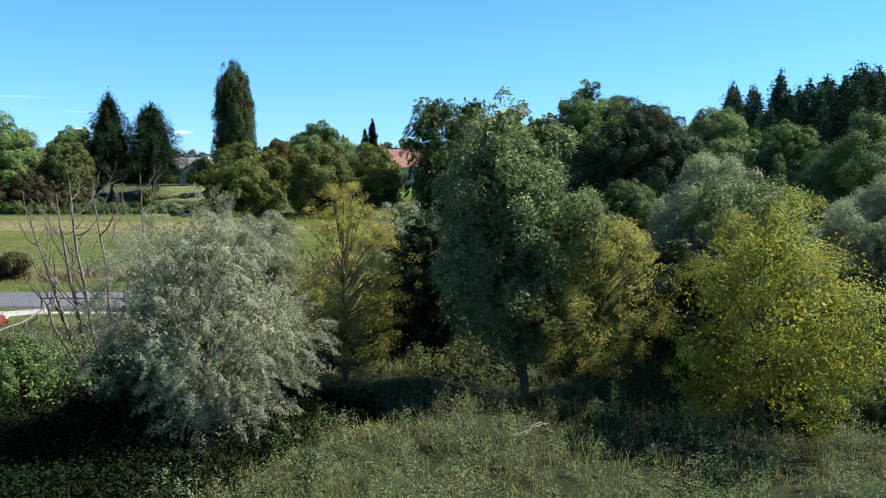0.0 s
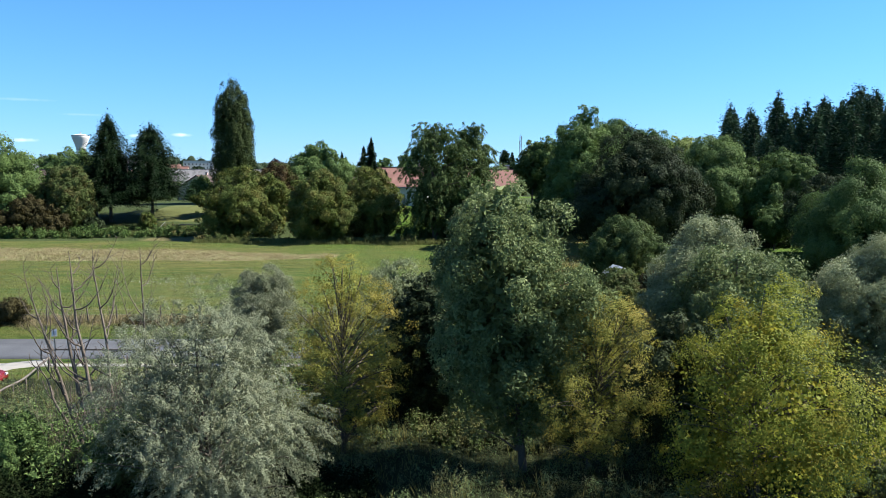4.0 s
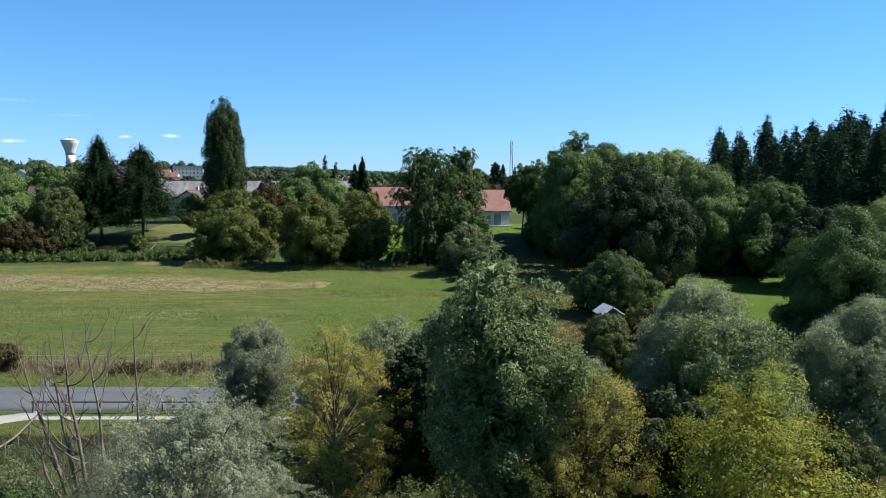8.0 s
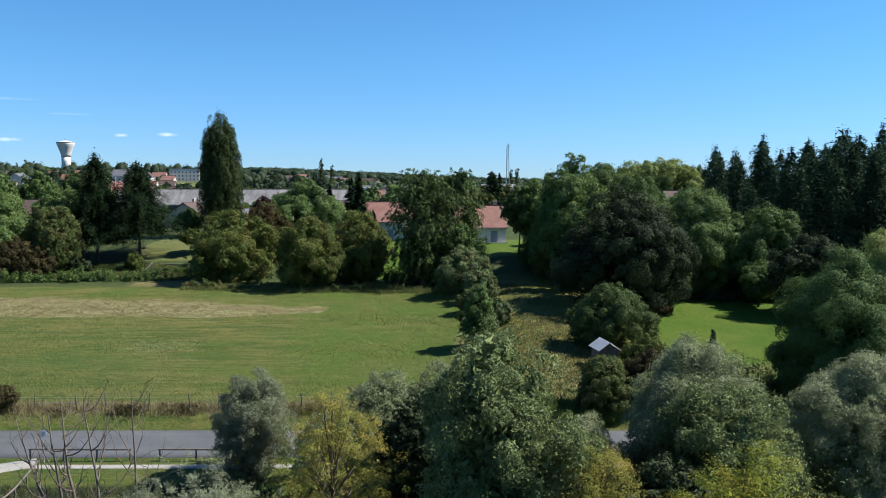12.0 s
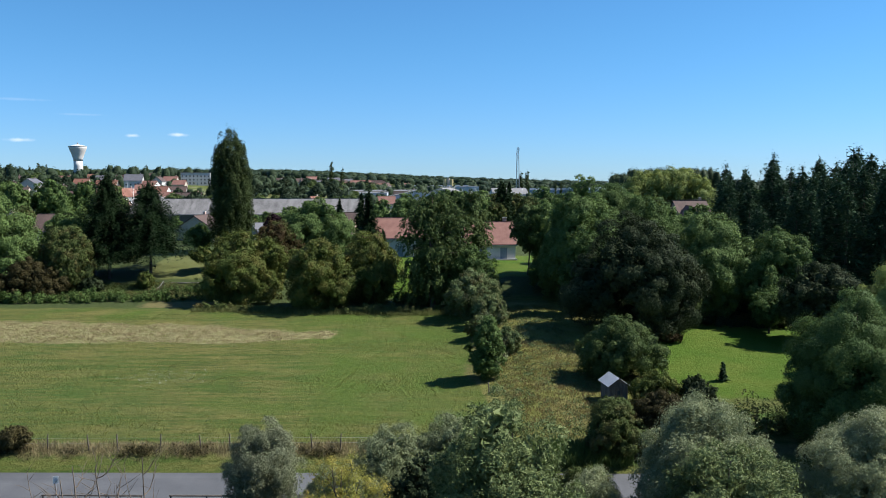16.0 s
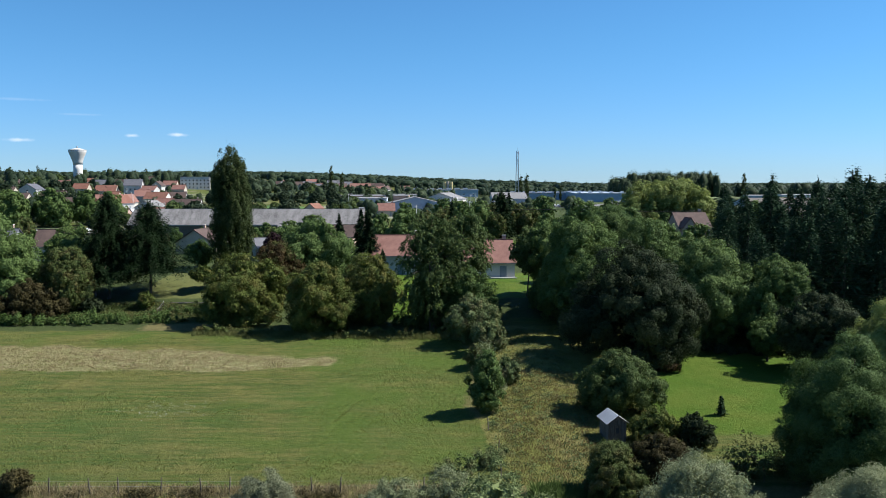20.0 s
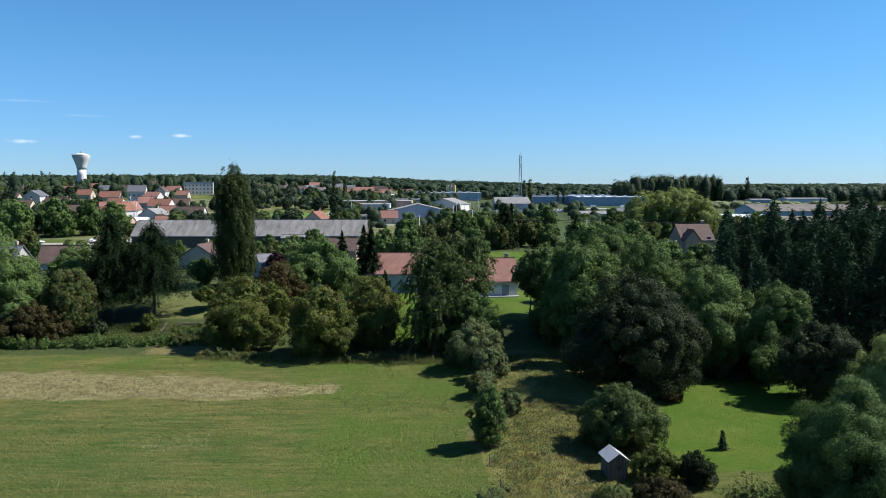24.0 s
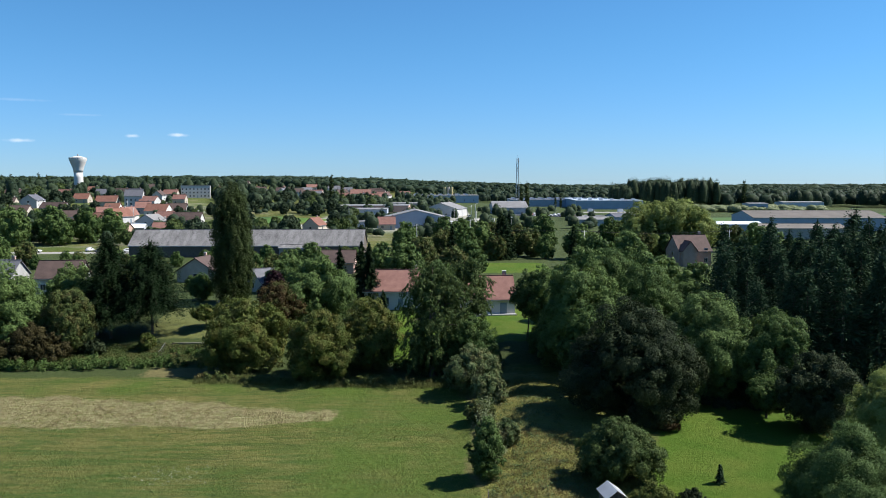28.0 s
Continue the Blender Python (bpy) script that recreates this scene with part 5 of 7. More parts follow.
bush("red_bush", 26.8, 96.5, 1.8, 3.6, M_RED, 101, "low reddish bush under the maple", 30, 70)
bush("garden_bush", -50.0, 141, 3.0, 3.4, M_WALNUT, 102, "light green rounded garden bush", 40, 80, (0.3, 0.18))
bush("garden_bush", -58.5, 139, 2.6, 4.2, M_MAPLE, 103, "dark green rounded garden bush", 40, 80, (0.3, 0.18))
bush("garden_bush", -33.5, 137, 4.0, 4.5, M_BUSH, 104, "olive green rounded garden bush", 40, 80, (0.3, 0.18))
bush("purple_bush", -30.8, 155, 9.6, 5.6, M_PURPLE, 105, "dark purple-leaved garden tree", 70, 80, (0.4, 0.24), category="tree")
for i, (x, y, k) in enumerate(((-66, 186, 0.6), (-70, 206, 0.7), (-37, 206, 0.8), (-33, 214, 0.9), (-43, 216, 0.7), (-76, 216, 0.6), (-50, 226, 0.55), (-66, 236, 0.5), (-28, 200, 0.7), (-57, 190, 0.35), (-72, 192, 0.5))):
    again(far_light if i % 3 == 1 else far_oak, x, y, k, 70 * i, "leafy tree in the gardens before the barn")
again(rt, -50.5, 176, 0.45, 40, "small round garden tree with bare stem")
make_tree("fruit_tree", -42.6, 150.5, 4.6, 5.2, 1.8, M_WALNUT, 106, P_DOME, 45, 0.6, 60, (0.26, 0.14), "small spreading fruit tree on the garden lawn", "tree", hollow=0.3)
again(oak, 16.5, 127, 0.42, 20, "small green bush on the bank")
again(rt, -66, 150, 0.95, 100)
again(lt, -84, 142, 1.0, 60)
again(lt, -94, 150, 1.1, 130)

town_oak = make_tree("town_tree", -95, 330, 11, 10, 0.3, M_FARHAZE, 113, P_DOME, 50, 1.1, 7, (1.4, 1.0), "rounded green tree among town houses", "tree", "town trees", limbs=2, size=(1.0, 0.75))
town_light = make_tree("town_tree", -110, 345, 10, 9, 0.3, M_BIRCH, 114, P_EGG, 50, 1.0, 7, (1.35, 0.95), "green tree among town houses", "tree", "town trees", limbs=2, size=(1.0, 0.75))
# trees behind the oaks and along the lane
for i, (x, y, s) in enumerate(((30, 142, 1.05), (38, 146, 1.1), (47, 150, 1.1), (24, 150, 0.95), (33, 160, 1.1), (42, 165, 1.1), (47, 172, 1.0), (22, 137, 0.9), (46, 186, 1.0), (33, 180, 0.95), (70, 195, 1.0))):
    again(far_oak, x, y, s * 0.9, 50 * i)
rng_l = np.random.default_rng(8)
for i, (x, y, s) in enumerate(((-14, 205, 0.8), (-4, 226, 0.95), (8, 214, 0.9), (14, 282, 1.1), (27, 286, 1.1), (44, 238, 1.0), (52, 226, 1.1), (31, 279, 1.0), (35, 272, 0.7), (8, 270, 1.0), (-6, 262, 0.9), (46, 270, 1.1), (58, 255, 1.0), (92, 250, 1.0), (100, 262, 1.1), (62, 300, 1.2), (20, 310, 1.1), (40, 318, 1.2), (2, 320, 1.0), (-14, 318, 0.9), (-32, 182, 0.7), (-36, 188, 0.75), (-44, 196, 0.6), (0, 186, 0.7))):
    again((far_oak, far_light, far_oak)[i % 3], x, y, s, rng_l.random() * 360, tall=0.9 + 0.3 * rng_l.random())
for i in range(44):
    x, y = rng_l.uniform(-14, 112), rng_l.uniform(262, 350)
    if 0.075 < x / y < 0.2:
        continue
    again((far_oak, far_oak, far_light)[i % 3], x, y, 0.75 + 0.35 * rng_l.random(), rng_l.random() * 360)
for i in range(14):
    x, y = rng_l.uniform(36, 108), rng_l.uniform(186, 236)
    if 0.2 < x / y < 0.36:
        continue
    again(far_oak, x, y, 0.9 + 0.3 * rng_l.random(), rng_l.random() * 360)
for x, y, s in ((24, 284, 1.2), (4, 250, 1.0), (-22, 184, 0.9), (40, 246, 1.0)):
    again(far_con, x, y, s, x * 9)
for i in range(16):
    again((far_oak, far_oak, far_light)[i % 3], -150 + 5.4 * i + rng_l.normal() * 2, 232 + 22 * rng_l.random() - 0.1 * i, (0.8 if i < 6 else 0.36) + 0.2 * rng_l.random(), rng_l.random() * 360)
for i in range(11):
    again((far_oak, far_light)[i % 2], -72 + 4.6 * i + rng_l.normal(), 262 + 8 * rng_l.random(), 0.3 + 0.25 * rng_l.random(), i * 77)
for i, (x, y) in enumerate(((-176, 338), (-168, 330), (-160, 342), (-153, 333), (-146, 345), (-182, 352), (-139, 352), (-164, 356))):
    again(far_oak, x, y, 1.2 + 0.3 * rng_l.random(), i * 47)
for i in range(7):
    again(far_oak, -112 + 7 * i, 202 + 14 * rng_l.random(), 0.3 + 0.15 * rng_l.random(), i * 50)

# a small purple and a copper tree already stand by the houses; the dead trees stand by the road
def dead_tree(x, y, h, seed, lean, label, forks=9, r=0.09):
    rng = np.random.default_rng(seed)
    ob = thing("dead_tree", x, y, None, 0, label, "dead tree")
    t = np.linspace(0, 1, 12)
    kink = np.cumsum(rng.normal(size=(12, 2)) * 0.07, axis=0)
    path = np.stack((lean[0] * t ** 0.8 + kink[:, 0] * t ** 0.3, lean[1] * t + kink[:, 1] * t ** 0.3, h * t - 0.15 * (t == 0)), 1)
    part_of("trunk", raw_mesh("trunk", *tubes([(path, r * (1 - t) ** 0.8 + 0.016)], 7), M_DEAD, True), ob)
    for i in range(forks):
        s = 0.28 + 0.66 * (i + rng.random()) / forks
        p0 = np.array([np.interp(s, t, path[:, k]) for k in range(3)])
        a, L = rng.random() * 6.283, h * (0.14 + 0.2 * rng.random()) * (1.3 - 0.7 * s)
        q = np.linspace(0, 1, 7)
        run = p0 + np.stack((np.cos(a) * L * 0.75 * q ** 0.8, np.sin(a) * L * 0.5 * q ** 0.8, L * (0.2 * q + 0.75 * q ** 1.8)), 1) + np.cumsum(rng.normal(size=(7, 3)) * 0.035, axis=0) * (q > 0)[:, None]
        runs = [(run, r * 0.45 * (1 - s * 0.5) * (1 - q) + 0.012)]
        for j in range(5):
            u_ = run[2 + j % 5]
            v_ = rng.normal(size=3) * np.array([0.25, 0.2, 0.1]) * L + np.array([0, 0, 0.3 * L])
            runs.append((np.stack((u_, u_ + v_ * 0.5 + rng.normal(size=3) * 0.03, u_ + v_)), np.array([0.016, 0.011, 0.005])))
        part_of("branch", raw_mesh("branch", *tubes(runs, 5), M_DEAD, True), ob)
    return ob


dead_tree(-16.5, 38.3, 8.3, 1, (-2.8, 0.2), "slanting dead tree with pale forked stem", 8, 0.10)
dead_tree(-16.4, 38.6, 9.0, 2, (-1.9, 0.3), "bare dead tree with upright pale stem", 9, 0.11)
dead_tree(-15.8, 38.2, 9.7, 3, (-1.4, 0.1), "bare dead tree with tall forked top", 9, 0.10)
dead_tree(-15.1, 38.5, 9.4, 4, (-0.9, 0.2), "bare dead tree with thin upright stem", 8, 0.085)
dead_tree(-14.1, 38.9, 9.9, 5, (0.0, 0.4), "bare dead sapling behind the willow", 7, 0.07)
dead_tree(-16.1, 37.5, 4.8, 6, (-2.4, -0.6), "short broken dead stem", 6, 0.08)
dead_tree(-14.9, 37.6, 5.2, 7, (1.2, -0.4), "short crooked dead stem", 6, 0.07)
rng_t = np.random.default_rng(77)
twig_runs = []
for i in range(420):
    bx_, by_ = rng_t.normal(-14.8, 1.7), rng_t.normal(38.4, 0.8)
    g_ = gz(bx_, by_)
    hh_ = 2.2 + 2.6 * rng_t.random()
    q = np.linspace(0, 1, 4)
    sw = rng_t.normal(size=2) * 0.7
    twig_runs.append((np.stack((bx_ + sw[0] * q ** 1.5, by_ + sw[1] * q ** 1.5, g_ + hh_ * q), 1), 0.014 * (1 - q) + 0.004))
stuff("dead_twigs", raw_mesh("dead_twigs", *tubes(twig_runs, 4), M_DEAD), "thicket of bare greyish twigs round the dead trees", "twigs")

# fallen pale branches in the weeds
log_ = thing("fallen_branch", 3.3, 31.0, None, 20, "bleached fallen branches lying in the weeds", "branch")
for i, (a, L, r, z) in enumerate(((10, 1.8, 0.06, 0.45), (35, 1.5, 0.05, 0.5), (-30, 1.2, 0.05, 0.4), (70, 1.0, 0.04, 0.55))):
    q = np.linspace(-0.5, 0.5, 6)
    p_ = np.stack((np.cos(radians(a)) * L * q + 0.2 * i, np.sin(radians(a)) * L * q, z + 0.12 * np.sin(4 * q + i)), 1)
    part_of("limb", raw_mesh("limb", *tubes([(p_, np.linspace(r, r * 0.4, 6))], 7), M_DEAD, True), log_)


# ---- fences, rails, sign, car, shed ----
def post_mesh(name, h, r, material, sides=7, top=0.85):
    q = np.array([-0.3, 0, h * 0.6, h, h + 0.005])
    return raw_mesh(name, *tubes([(np.stack((0.02 * np.sin(q * 3), 0 * q, q), 1), np.array([r, r, r * 0.95, r * top, 0.001]))], sides), material)


fence = tagged(new("field_fence"), "wire fence on weathered wooden posts along the field", "fence")
post_me = post_mesh("post", 1.25, 0.055, M_WOOD)
fx = [-74 + 2.9 * i + 0.4 * math.sin(i * 2.1) for i in range(27)]
for i, x in enumerate(fx):
    p = part_of("post", post_me, fence)
    p.matrix_basis = pose(x, 63.5, gz(x, 63.5), 4 * math.sin(i * 1.7), 5 * math.sin(i * 2.9), i * 40)
for hgt in (0.55, 0.95):
    pts = np.array([(x, 63.5, gz(x, 63.5) + hgt) for x in fx])
    part_of("wire", raw_mesh("wire", *tubes([(pts, np.full(len(pts), 0.006))], 4), M_STEEL), fence)

fence2 = tagged(new("meadow_fence"), "old wooden posts between field and meadow", "fence")
for i in range(9):
    y = 66 + 6.2 * i
    x = float(edge_x(y)) + 0.6
    p = part_of("post", post_me, fence2)
    p.matrix_basis = pose(x, y, gz(x, y), 5 * math.sin(i * 2.2), 6 * math.sin(i * 1.3), i * 33)


def rail_fence(x0, x1, y0, y1, n, label):
    ob = tagged(new("wooden_rail"), label, "rail", "roadside rails")
    for i in range(n):
        q = i / (n - 1)
        x, y = x0 + (x1 - x0) * q, y0 + (y1 - y0) * q
        p = part_of("post", rail_post, ob)
        p.matrix_basis = pose(x, y, gz(x, y))
    pts = np.array([(x0 + (x1 - x0) * q, y0 + (y1 - y0) * q, gz(x0 + (x1 - x0) * q, y0 + (y1 - y0) * q) + 0.78) for q in np.linspace(-0.01, 1.01, n * 2)])
    part_of("rail", raw_mesh("rail", *tubes([(pts, np.full(len(pts), 0.065))], 8), M_WOOD, True), ob)


rail_post = post_mesh("post", 0.76, 0.06, M_WOOD)
rail_fence(-27.2, -20.4, 55.7, 55.6, 4, "low rounded wooden rail between road and path")
rail_fence(-18.4, -11.0, 55.6, 55.5, 4, "low rounded wooden rail between road and path")
rail_fence(-8.5, -1.0, 55.5, 55.4, 4, "low rounded wooden rail hidden behind sallows")
rail_fence(20, 32, 55.2, 55.2, 6, "low rounded wooden rail between road and path")
rail_fence(-25.7, -25.2, 53.6, 46.5, 5, "low slanting wooden rail along the gravel track")

sign = thing("road_sign", -26.1, 55.4, None, 12, "small grey road sign on a thin post", "sign")
part_of("post", post_mesh("post", 2.2, 0.03, M_STEEL), sign)
part("plate", boxes((-0.18, 0.18, -0.045, -0.03, 1.75, 2.25)), M_CARW, sign, "pale sign plate with rounded top")
part("marking", boxes((-0.09, 0.09, -0.052, -0.047, 1.85, 2.12)), M_BLUE, sign)


def profile_body(bm, prof, half):
    """An extruded car profile, narrowing upwards."""
    rings = []
    for s in (-1, 1):
        rings.append([bm.verts.new((x, s * (half - max(0, z - 0.85) * 0.32), z)) for x, z in prof])
    n = len(prof)
    for i in range(n):
        j = (i + 1) % n
        bm.faces.new((rings[0][i], rings[0][j], rings[1][j], rings[1][i]))
    bm.faces.new(rings[0][::-1]); bm.faces.new(rings[1])


def make_car(x, y, z, yaw, paint, label, group=""):
    ob = thing("car", x, y, z, yaw, label, "car", group)
    bm = bmesh.new()
    profile_body(bm, ((-2.05, 0.3), (-2.1, 0.62), (-1.95, 0.9), (-1.6, 0.98), (-1.15, 1.42), (0.25, 1.46), (1.0, 0.98), (1.8, 0.84), (2.08, 0.62), (2.08, 0.3)), 0.86)
    bmesh.ops.recalc_face_normals(bm, faces=bm.faces)
    bmesh.ops.bevel(bm, geom=bm.edges[:], offset=0.05, segments=2, affect="EDGES")
    body = part("body", bm, paint, ob, "", True)
    part("side_glass", boxes((-1.1, 0.5, -0.80, 0.80, 1.0, 1.34)), M_GLASS, body)
    bm = bmesh.new()
    for s in (-0.7, 0.7):
        v = [bm.verts.new(p) for p in ((0.36, -s, 1.42), (0.97, -s, 1.01), (0.97, s, 1.01), (0.36, s, 1.42))]
    bm.faces.new(v)
    bmesh.ops.solidify(bm, geom=bm.faces[:], thickness=-0.03)
    part("windscreen", bm, M_GLASS, body)
    for sx in (-1.3, 1.28):
        for sy in (-0.78, 0.78):
            bm = bmesh.new()
            bmesh.ops.create_cone(bm, cap_ends=True, segments=18, radius1=0.32, radius2=0.32, depth=0.2, matrix=pose(sx, sy, 0.32, 90))
            w = part("wheel", bm, M_TYRE, ob)
            bm = bmesh.new()
            bmesh.ops.create_cone(bm, cap_ends=True, segments=14, radius1=0.2, radius2=0.16, depth=0.23, matrix=pose(sx, sy, 0.32, 90))
            part("rim", bm, M_STEEL, w)
    for sy in (-0.6, 0.6):
        part("headlight", boxes((2.0, 2.11, sy - 0.14, sy + 0.14, 0.62, 0.74)), M_CARW, ob)
        part("tail_light", boxes((-2.11, -2.0, sy - 0.12, sy + 0.12, 0.68, 0.82)), M_CHALK, ob)
    return ob



make_car(-29.2, 50.4, gz(-29.2, 50.4) + 0.06, 4, M_CHALK, "red parked hatchback on the gravel")

shed = thing("garden_shed", 16.2, 75.6, None, -82, "weathered wooden garden shed with metal roof", "shed")
shed.scale = (0.78, 0.78, 0.92)
for i in range(13):
    x0 = -1.55 + i * 0.24
    part("board", boxes((x0, x0 + 0.225, -1.1, -1.06 + 0.01 * (i % 2), -0.2, 2.0)), M_WOOD, shed)
    part("board", boxes((x0, x0 + 0.225, 1.06, 1.1, -0.2, 2.0)), M_WOOD, shed)
for s in (-1, 1):
    for i in range(9):
        y0 = -1.08 + i * 0.24
        yc = abs(y0 + 0.12)
        part("board", boxes((s * 1.56 - 0.02, s * 1.56 + 0.02 + 0.006 * (i % 2), y0, y0 + 0.225, -0.2, 2.0 + 0.66 * (1 - yc / 1.1))), M_WOOD, shed)
for s in (-1, 1):
    bm = bmesh.new()
    v = [bm.verts.new(p) for p in ((-1.85, 0, 2.74), (1.85, 0, 2.74), (1.85, s * 1.4, 1.9), (-1.85, s * 1.4, 1.9))]
    bm.faces.new(v if s < 0 else v[::-1])
    bmesh.ops.solidify(bm, geom=bm.faces[:], thickness=0.05)
    part("roof_sheet", bm, M_ZINC, shed, "bright sloping metal roof sheet")
door = part("door", boxes((1.585, 1.625, -0.4, 0.4, -0.1, 1.75)), M_DEAD, shed, "pale grey plank door")
part("door_window", boxes((1.628, 1.64, -0.18, 0.18, 0.9, 1.45)), M_DARK, door)
part("barge_board", boxes((1.80, 1.86, -0.05, 0.05, 2.62, 2.77)), M_DEAD, shed)


# ---- houses ----
def house(name, x, y, w, d, eave, rise, yaw, wall, roof, label, category="house", openings=(3, 1), chimney=True, z=None, group="", door=True):
    """A gabled (or flat) building: ridge along its width; front towards -y before the turn."""
    ob = thing(name, x, y, z, yaw, label, category, group)
    a, b = w / 2, d / 2
    bm = bmesh.new()
    lo = [bm.verts.new(p) for p in ((-a, -b, -1.5), (a, -b, -1.5), (a, b, -1.5), (-a, b, -1.5))]
    hi = [bm.verts.new(p) for p in ((-a, -b, eave), (a, -b, eave), (a, b, eave), (-a, b, eave))]
    for i in range(4):
        j = (i + 1) % 4
        bm.faces.new((lo[i], lo[j], hi[j], hi[i]))
    bm.faces.new(lo[::-1])
    top = None
    if rise > 0:
        r0, r1 = bm.verts.new((-a, 0, eave + rise)), bm.verts.new((a, 0, eave + rise))
        bm.faces.new((hi[0], r0, hi[3])); bm.faces.new((hi[1], hi[2], r1))
        bm.faces.new((hi[0], hi[1], r1, r0)); bm.faces.new((hi[2], hi[3], r0, r1))
    else:
        bm.faces.new(hi)
    bmesh.ops.recalc_face_normals(bm, faces=bm.faces)
    part("wall", bm, wall, ob)
    o = 0.35
    if rise > 0:
        k = rise / b
        for s in (-1, 1):
            bm = bmesh.new()
            v = [(-a - o, 0, eave + rise), (a + o, 0, eave + rise), (a + o, s * (b + o), eave - o * k), (-a - o, s * (b + o), eave - o * k)]
            lower = [bm.verts.new((p[0], p[1], p[2] + 0.04)) for p in v]
            upper = [bm.verts.new((p[0], p[1], p[2] + 0.24)) for p in v]
            bm.faces.new(lower); bm.faces.new(upper)
            for i in range(4):
                j = (i + 1) % 4
                bm.faces.new((lower[i], lower[j], upper[j], upper[i]))
            bmesh.ops.recalc_face_normals(bm, faces=bm.faces)
            part("roof_slope", bm, roof, ob)
        part("ridge", boxes((-a - o, a + o, -0.14, 0.14, eave + rise + 0.16, eave + rise + 0.32)), roof, ob)
        part("gutter", boxes((-a - o, a + o, -b - o - 0.12, -b - o + 0.01, eave - o * k - 0.02, eave - o * k + 0.12)), M_STEEL, ob)
    else:
        part("roof_slab", boxes((-a - 0.2, a + 0.2, -b - 0.2, b + 0.2, eave + 0.004, eave + 0.4)), roof, ob)
    nx, rows = openings
    for r in range(rows):
        zc = 1.0 + r * 2.9
        for i in range(nx):
            xc = -a + w * (i + 0.5) / nx
            if door and r == 0 and i == nx // 2 and nx > 1:
                dd = part("door", boxes((xc - 0.5, xc + 0.5, -b - 0.05, -b + 0.02, 0, 2.1)), M_SHUTTER, ob)
                part("door_knob", boxes((xc + 0.36, xc + 0.42, -b - 0.09, -b - 0.05, 1.0, 1.06)), M_STEEL, dd)
                continue
            wd = part("window", boxes((xc - 0.68, xc + 0.68, -b - 0.04, -b + 0.02, zc - 0.08, zc), (xc - 0.62, xc - 0.52, -b - 0.04, -b + 0.02, zc, zc + 1.3), (xc + 0.52, xc + 0.62, -b - 0.04, -b + 0.02, zc, zc + 1.3), (xc - 0.62, xc + 0.62, -b - 0.04, -b + 0.02, zc + 1.3, zc + 1.4), (xc - 0.04, xc + 0.04, -b - 0.04, -b + 0.02, zc, zc + 1.3)), M_WHITE, ob)
            part("pane", boxes((xc - 0.52, xc + 0.52, -b - 0.015, -b + 0.015, zc, zc + 1.3)), M_GLASS, wd)
    if rows and rise > 1.5:
        zc = eave * 0.35 if rows == 1 else eave - 1.6
        for s in (-1, 1):
            wd = part("gable_window", boxes((s * a - 0.05, s * a + 0.05, -0.65, 0.65, zc, zc + 1.3)), M_WHITE, ob)
            part("pane", boxes((s * (a + 0.035) - 0.03, s * (a + 0.035) + 0.03, -0.52, 0.52, zc + 0.1, zc + 1.2)), M_GLASS, wd)
    if chimney and rise > 2:
        cx = a * 0.72
        ch = part("chimney", boxes((cx - 0.35, cx + 0.35, 0.2, 0.75, eave + rise * 0.6, eave + rise + 1.0)), M_PINKW, ob)
        part("chimney_cap", boxes((cx - 0.42, cx + 0.42, 0.13, 0.82, eave + rise + 1.0, eave + rise + 1.1)), M_CONC, ch)
    return ob


house("red_roof_house", -8.8, 168.2, 11.6, 9.6, 3.6, 3.6, -3, M_RENDER, M_TILE, "white single-storey house with orange tiled roof", "house", (4, 1))
hb = house("red_roof_house", 9.4, 161.6, 9.6, 9.6, 2.9, 3.8, 4, M_RENDER, M_TILE, "white single-storey house with pinkish tiled roof", "house", (0, 0))
part("shutter_door", boxes((1.9, 3.2, -4.86, -4.78, 0, 2.2)), M_SHUTTER, hb, "closed grey-green garage shutter")
part("window", boxes((-2.0, -0.6, -4.86, -4.78, 0.9, 2.1)), M_SHUTTER, hb)
part("terrace", boxes((-4.9, 5.0, -6.0, -4.82, -1.0, 0.12)), M_STONEW, hb)
house("slate_roof_house", -86.2, 190, 9.6, 8.4, 3.7, 3.4, 8, M_WHITE, M_BROWNT, "house with dark roof and white sunlit gable", "house", (3, 1), False)
house("slate_roof_house", -100.5, 188, 11.0, 8.0, 4.2, 3.2, -2, M_STONEW, M_SLATE, "grey house with dark slate roof", "house", (2, 1))
house("chalet", -60.6, 212, 8.5, 10.0, 2.8, 3.2, 82, M_CREAM, M_BROWNT, "gabled house with red roof and balcony", "house", (3, 1))
house("bungalow", -39.5, 192, 8.0, 8.0, 2.4, 2.6, 40, M_CREAM, M_SLATE, "low house with grey roof among garden trees", "house", (2, 1))
# barn wall takes the dark timber colour to stand for its shaded front
house("barn", -65.2, 287, 79, 15, 3.9, 4.9, -1, M_WOOD, M_FIBRO, "very long barn with lichened grey roof", "barn", (0, 0), False)
house("barn_annex", -47, 277.5, 12, 6, 3.4, 0.8, -1, M_STONEW, M_FIBRO, "low annex of the long barn", "barn", (2, 1), False)
house("brick_shed", -29, 232, 11, 9, 3.0, 3.0, 0, M_PINKW, M_BROWNT, "brick outbuilding with brown roof before the barn", "shed", (2, 1), False)
vl = house("villa", 76, 252, 10, 10, 4.4, 4.4, 8, M_PINKW, M_BROWNT, "old pinkish villa with steep red roof", "house", (3, 2))
house("villa_gable", 74.2, 246.6, 3.6, 4.2, 4.8, 2.6, 98, M_PINKW, M_TILE, "gabled projecting bay of the old villa", "house", (0, 0), False)
house("cottage", -276.1, 566.1, 13.0, 11.4, 5.0, 3.6, 90, M_WHITE, M_SLATE, "white cottage with grey slate gable", "house", (2,2))
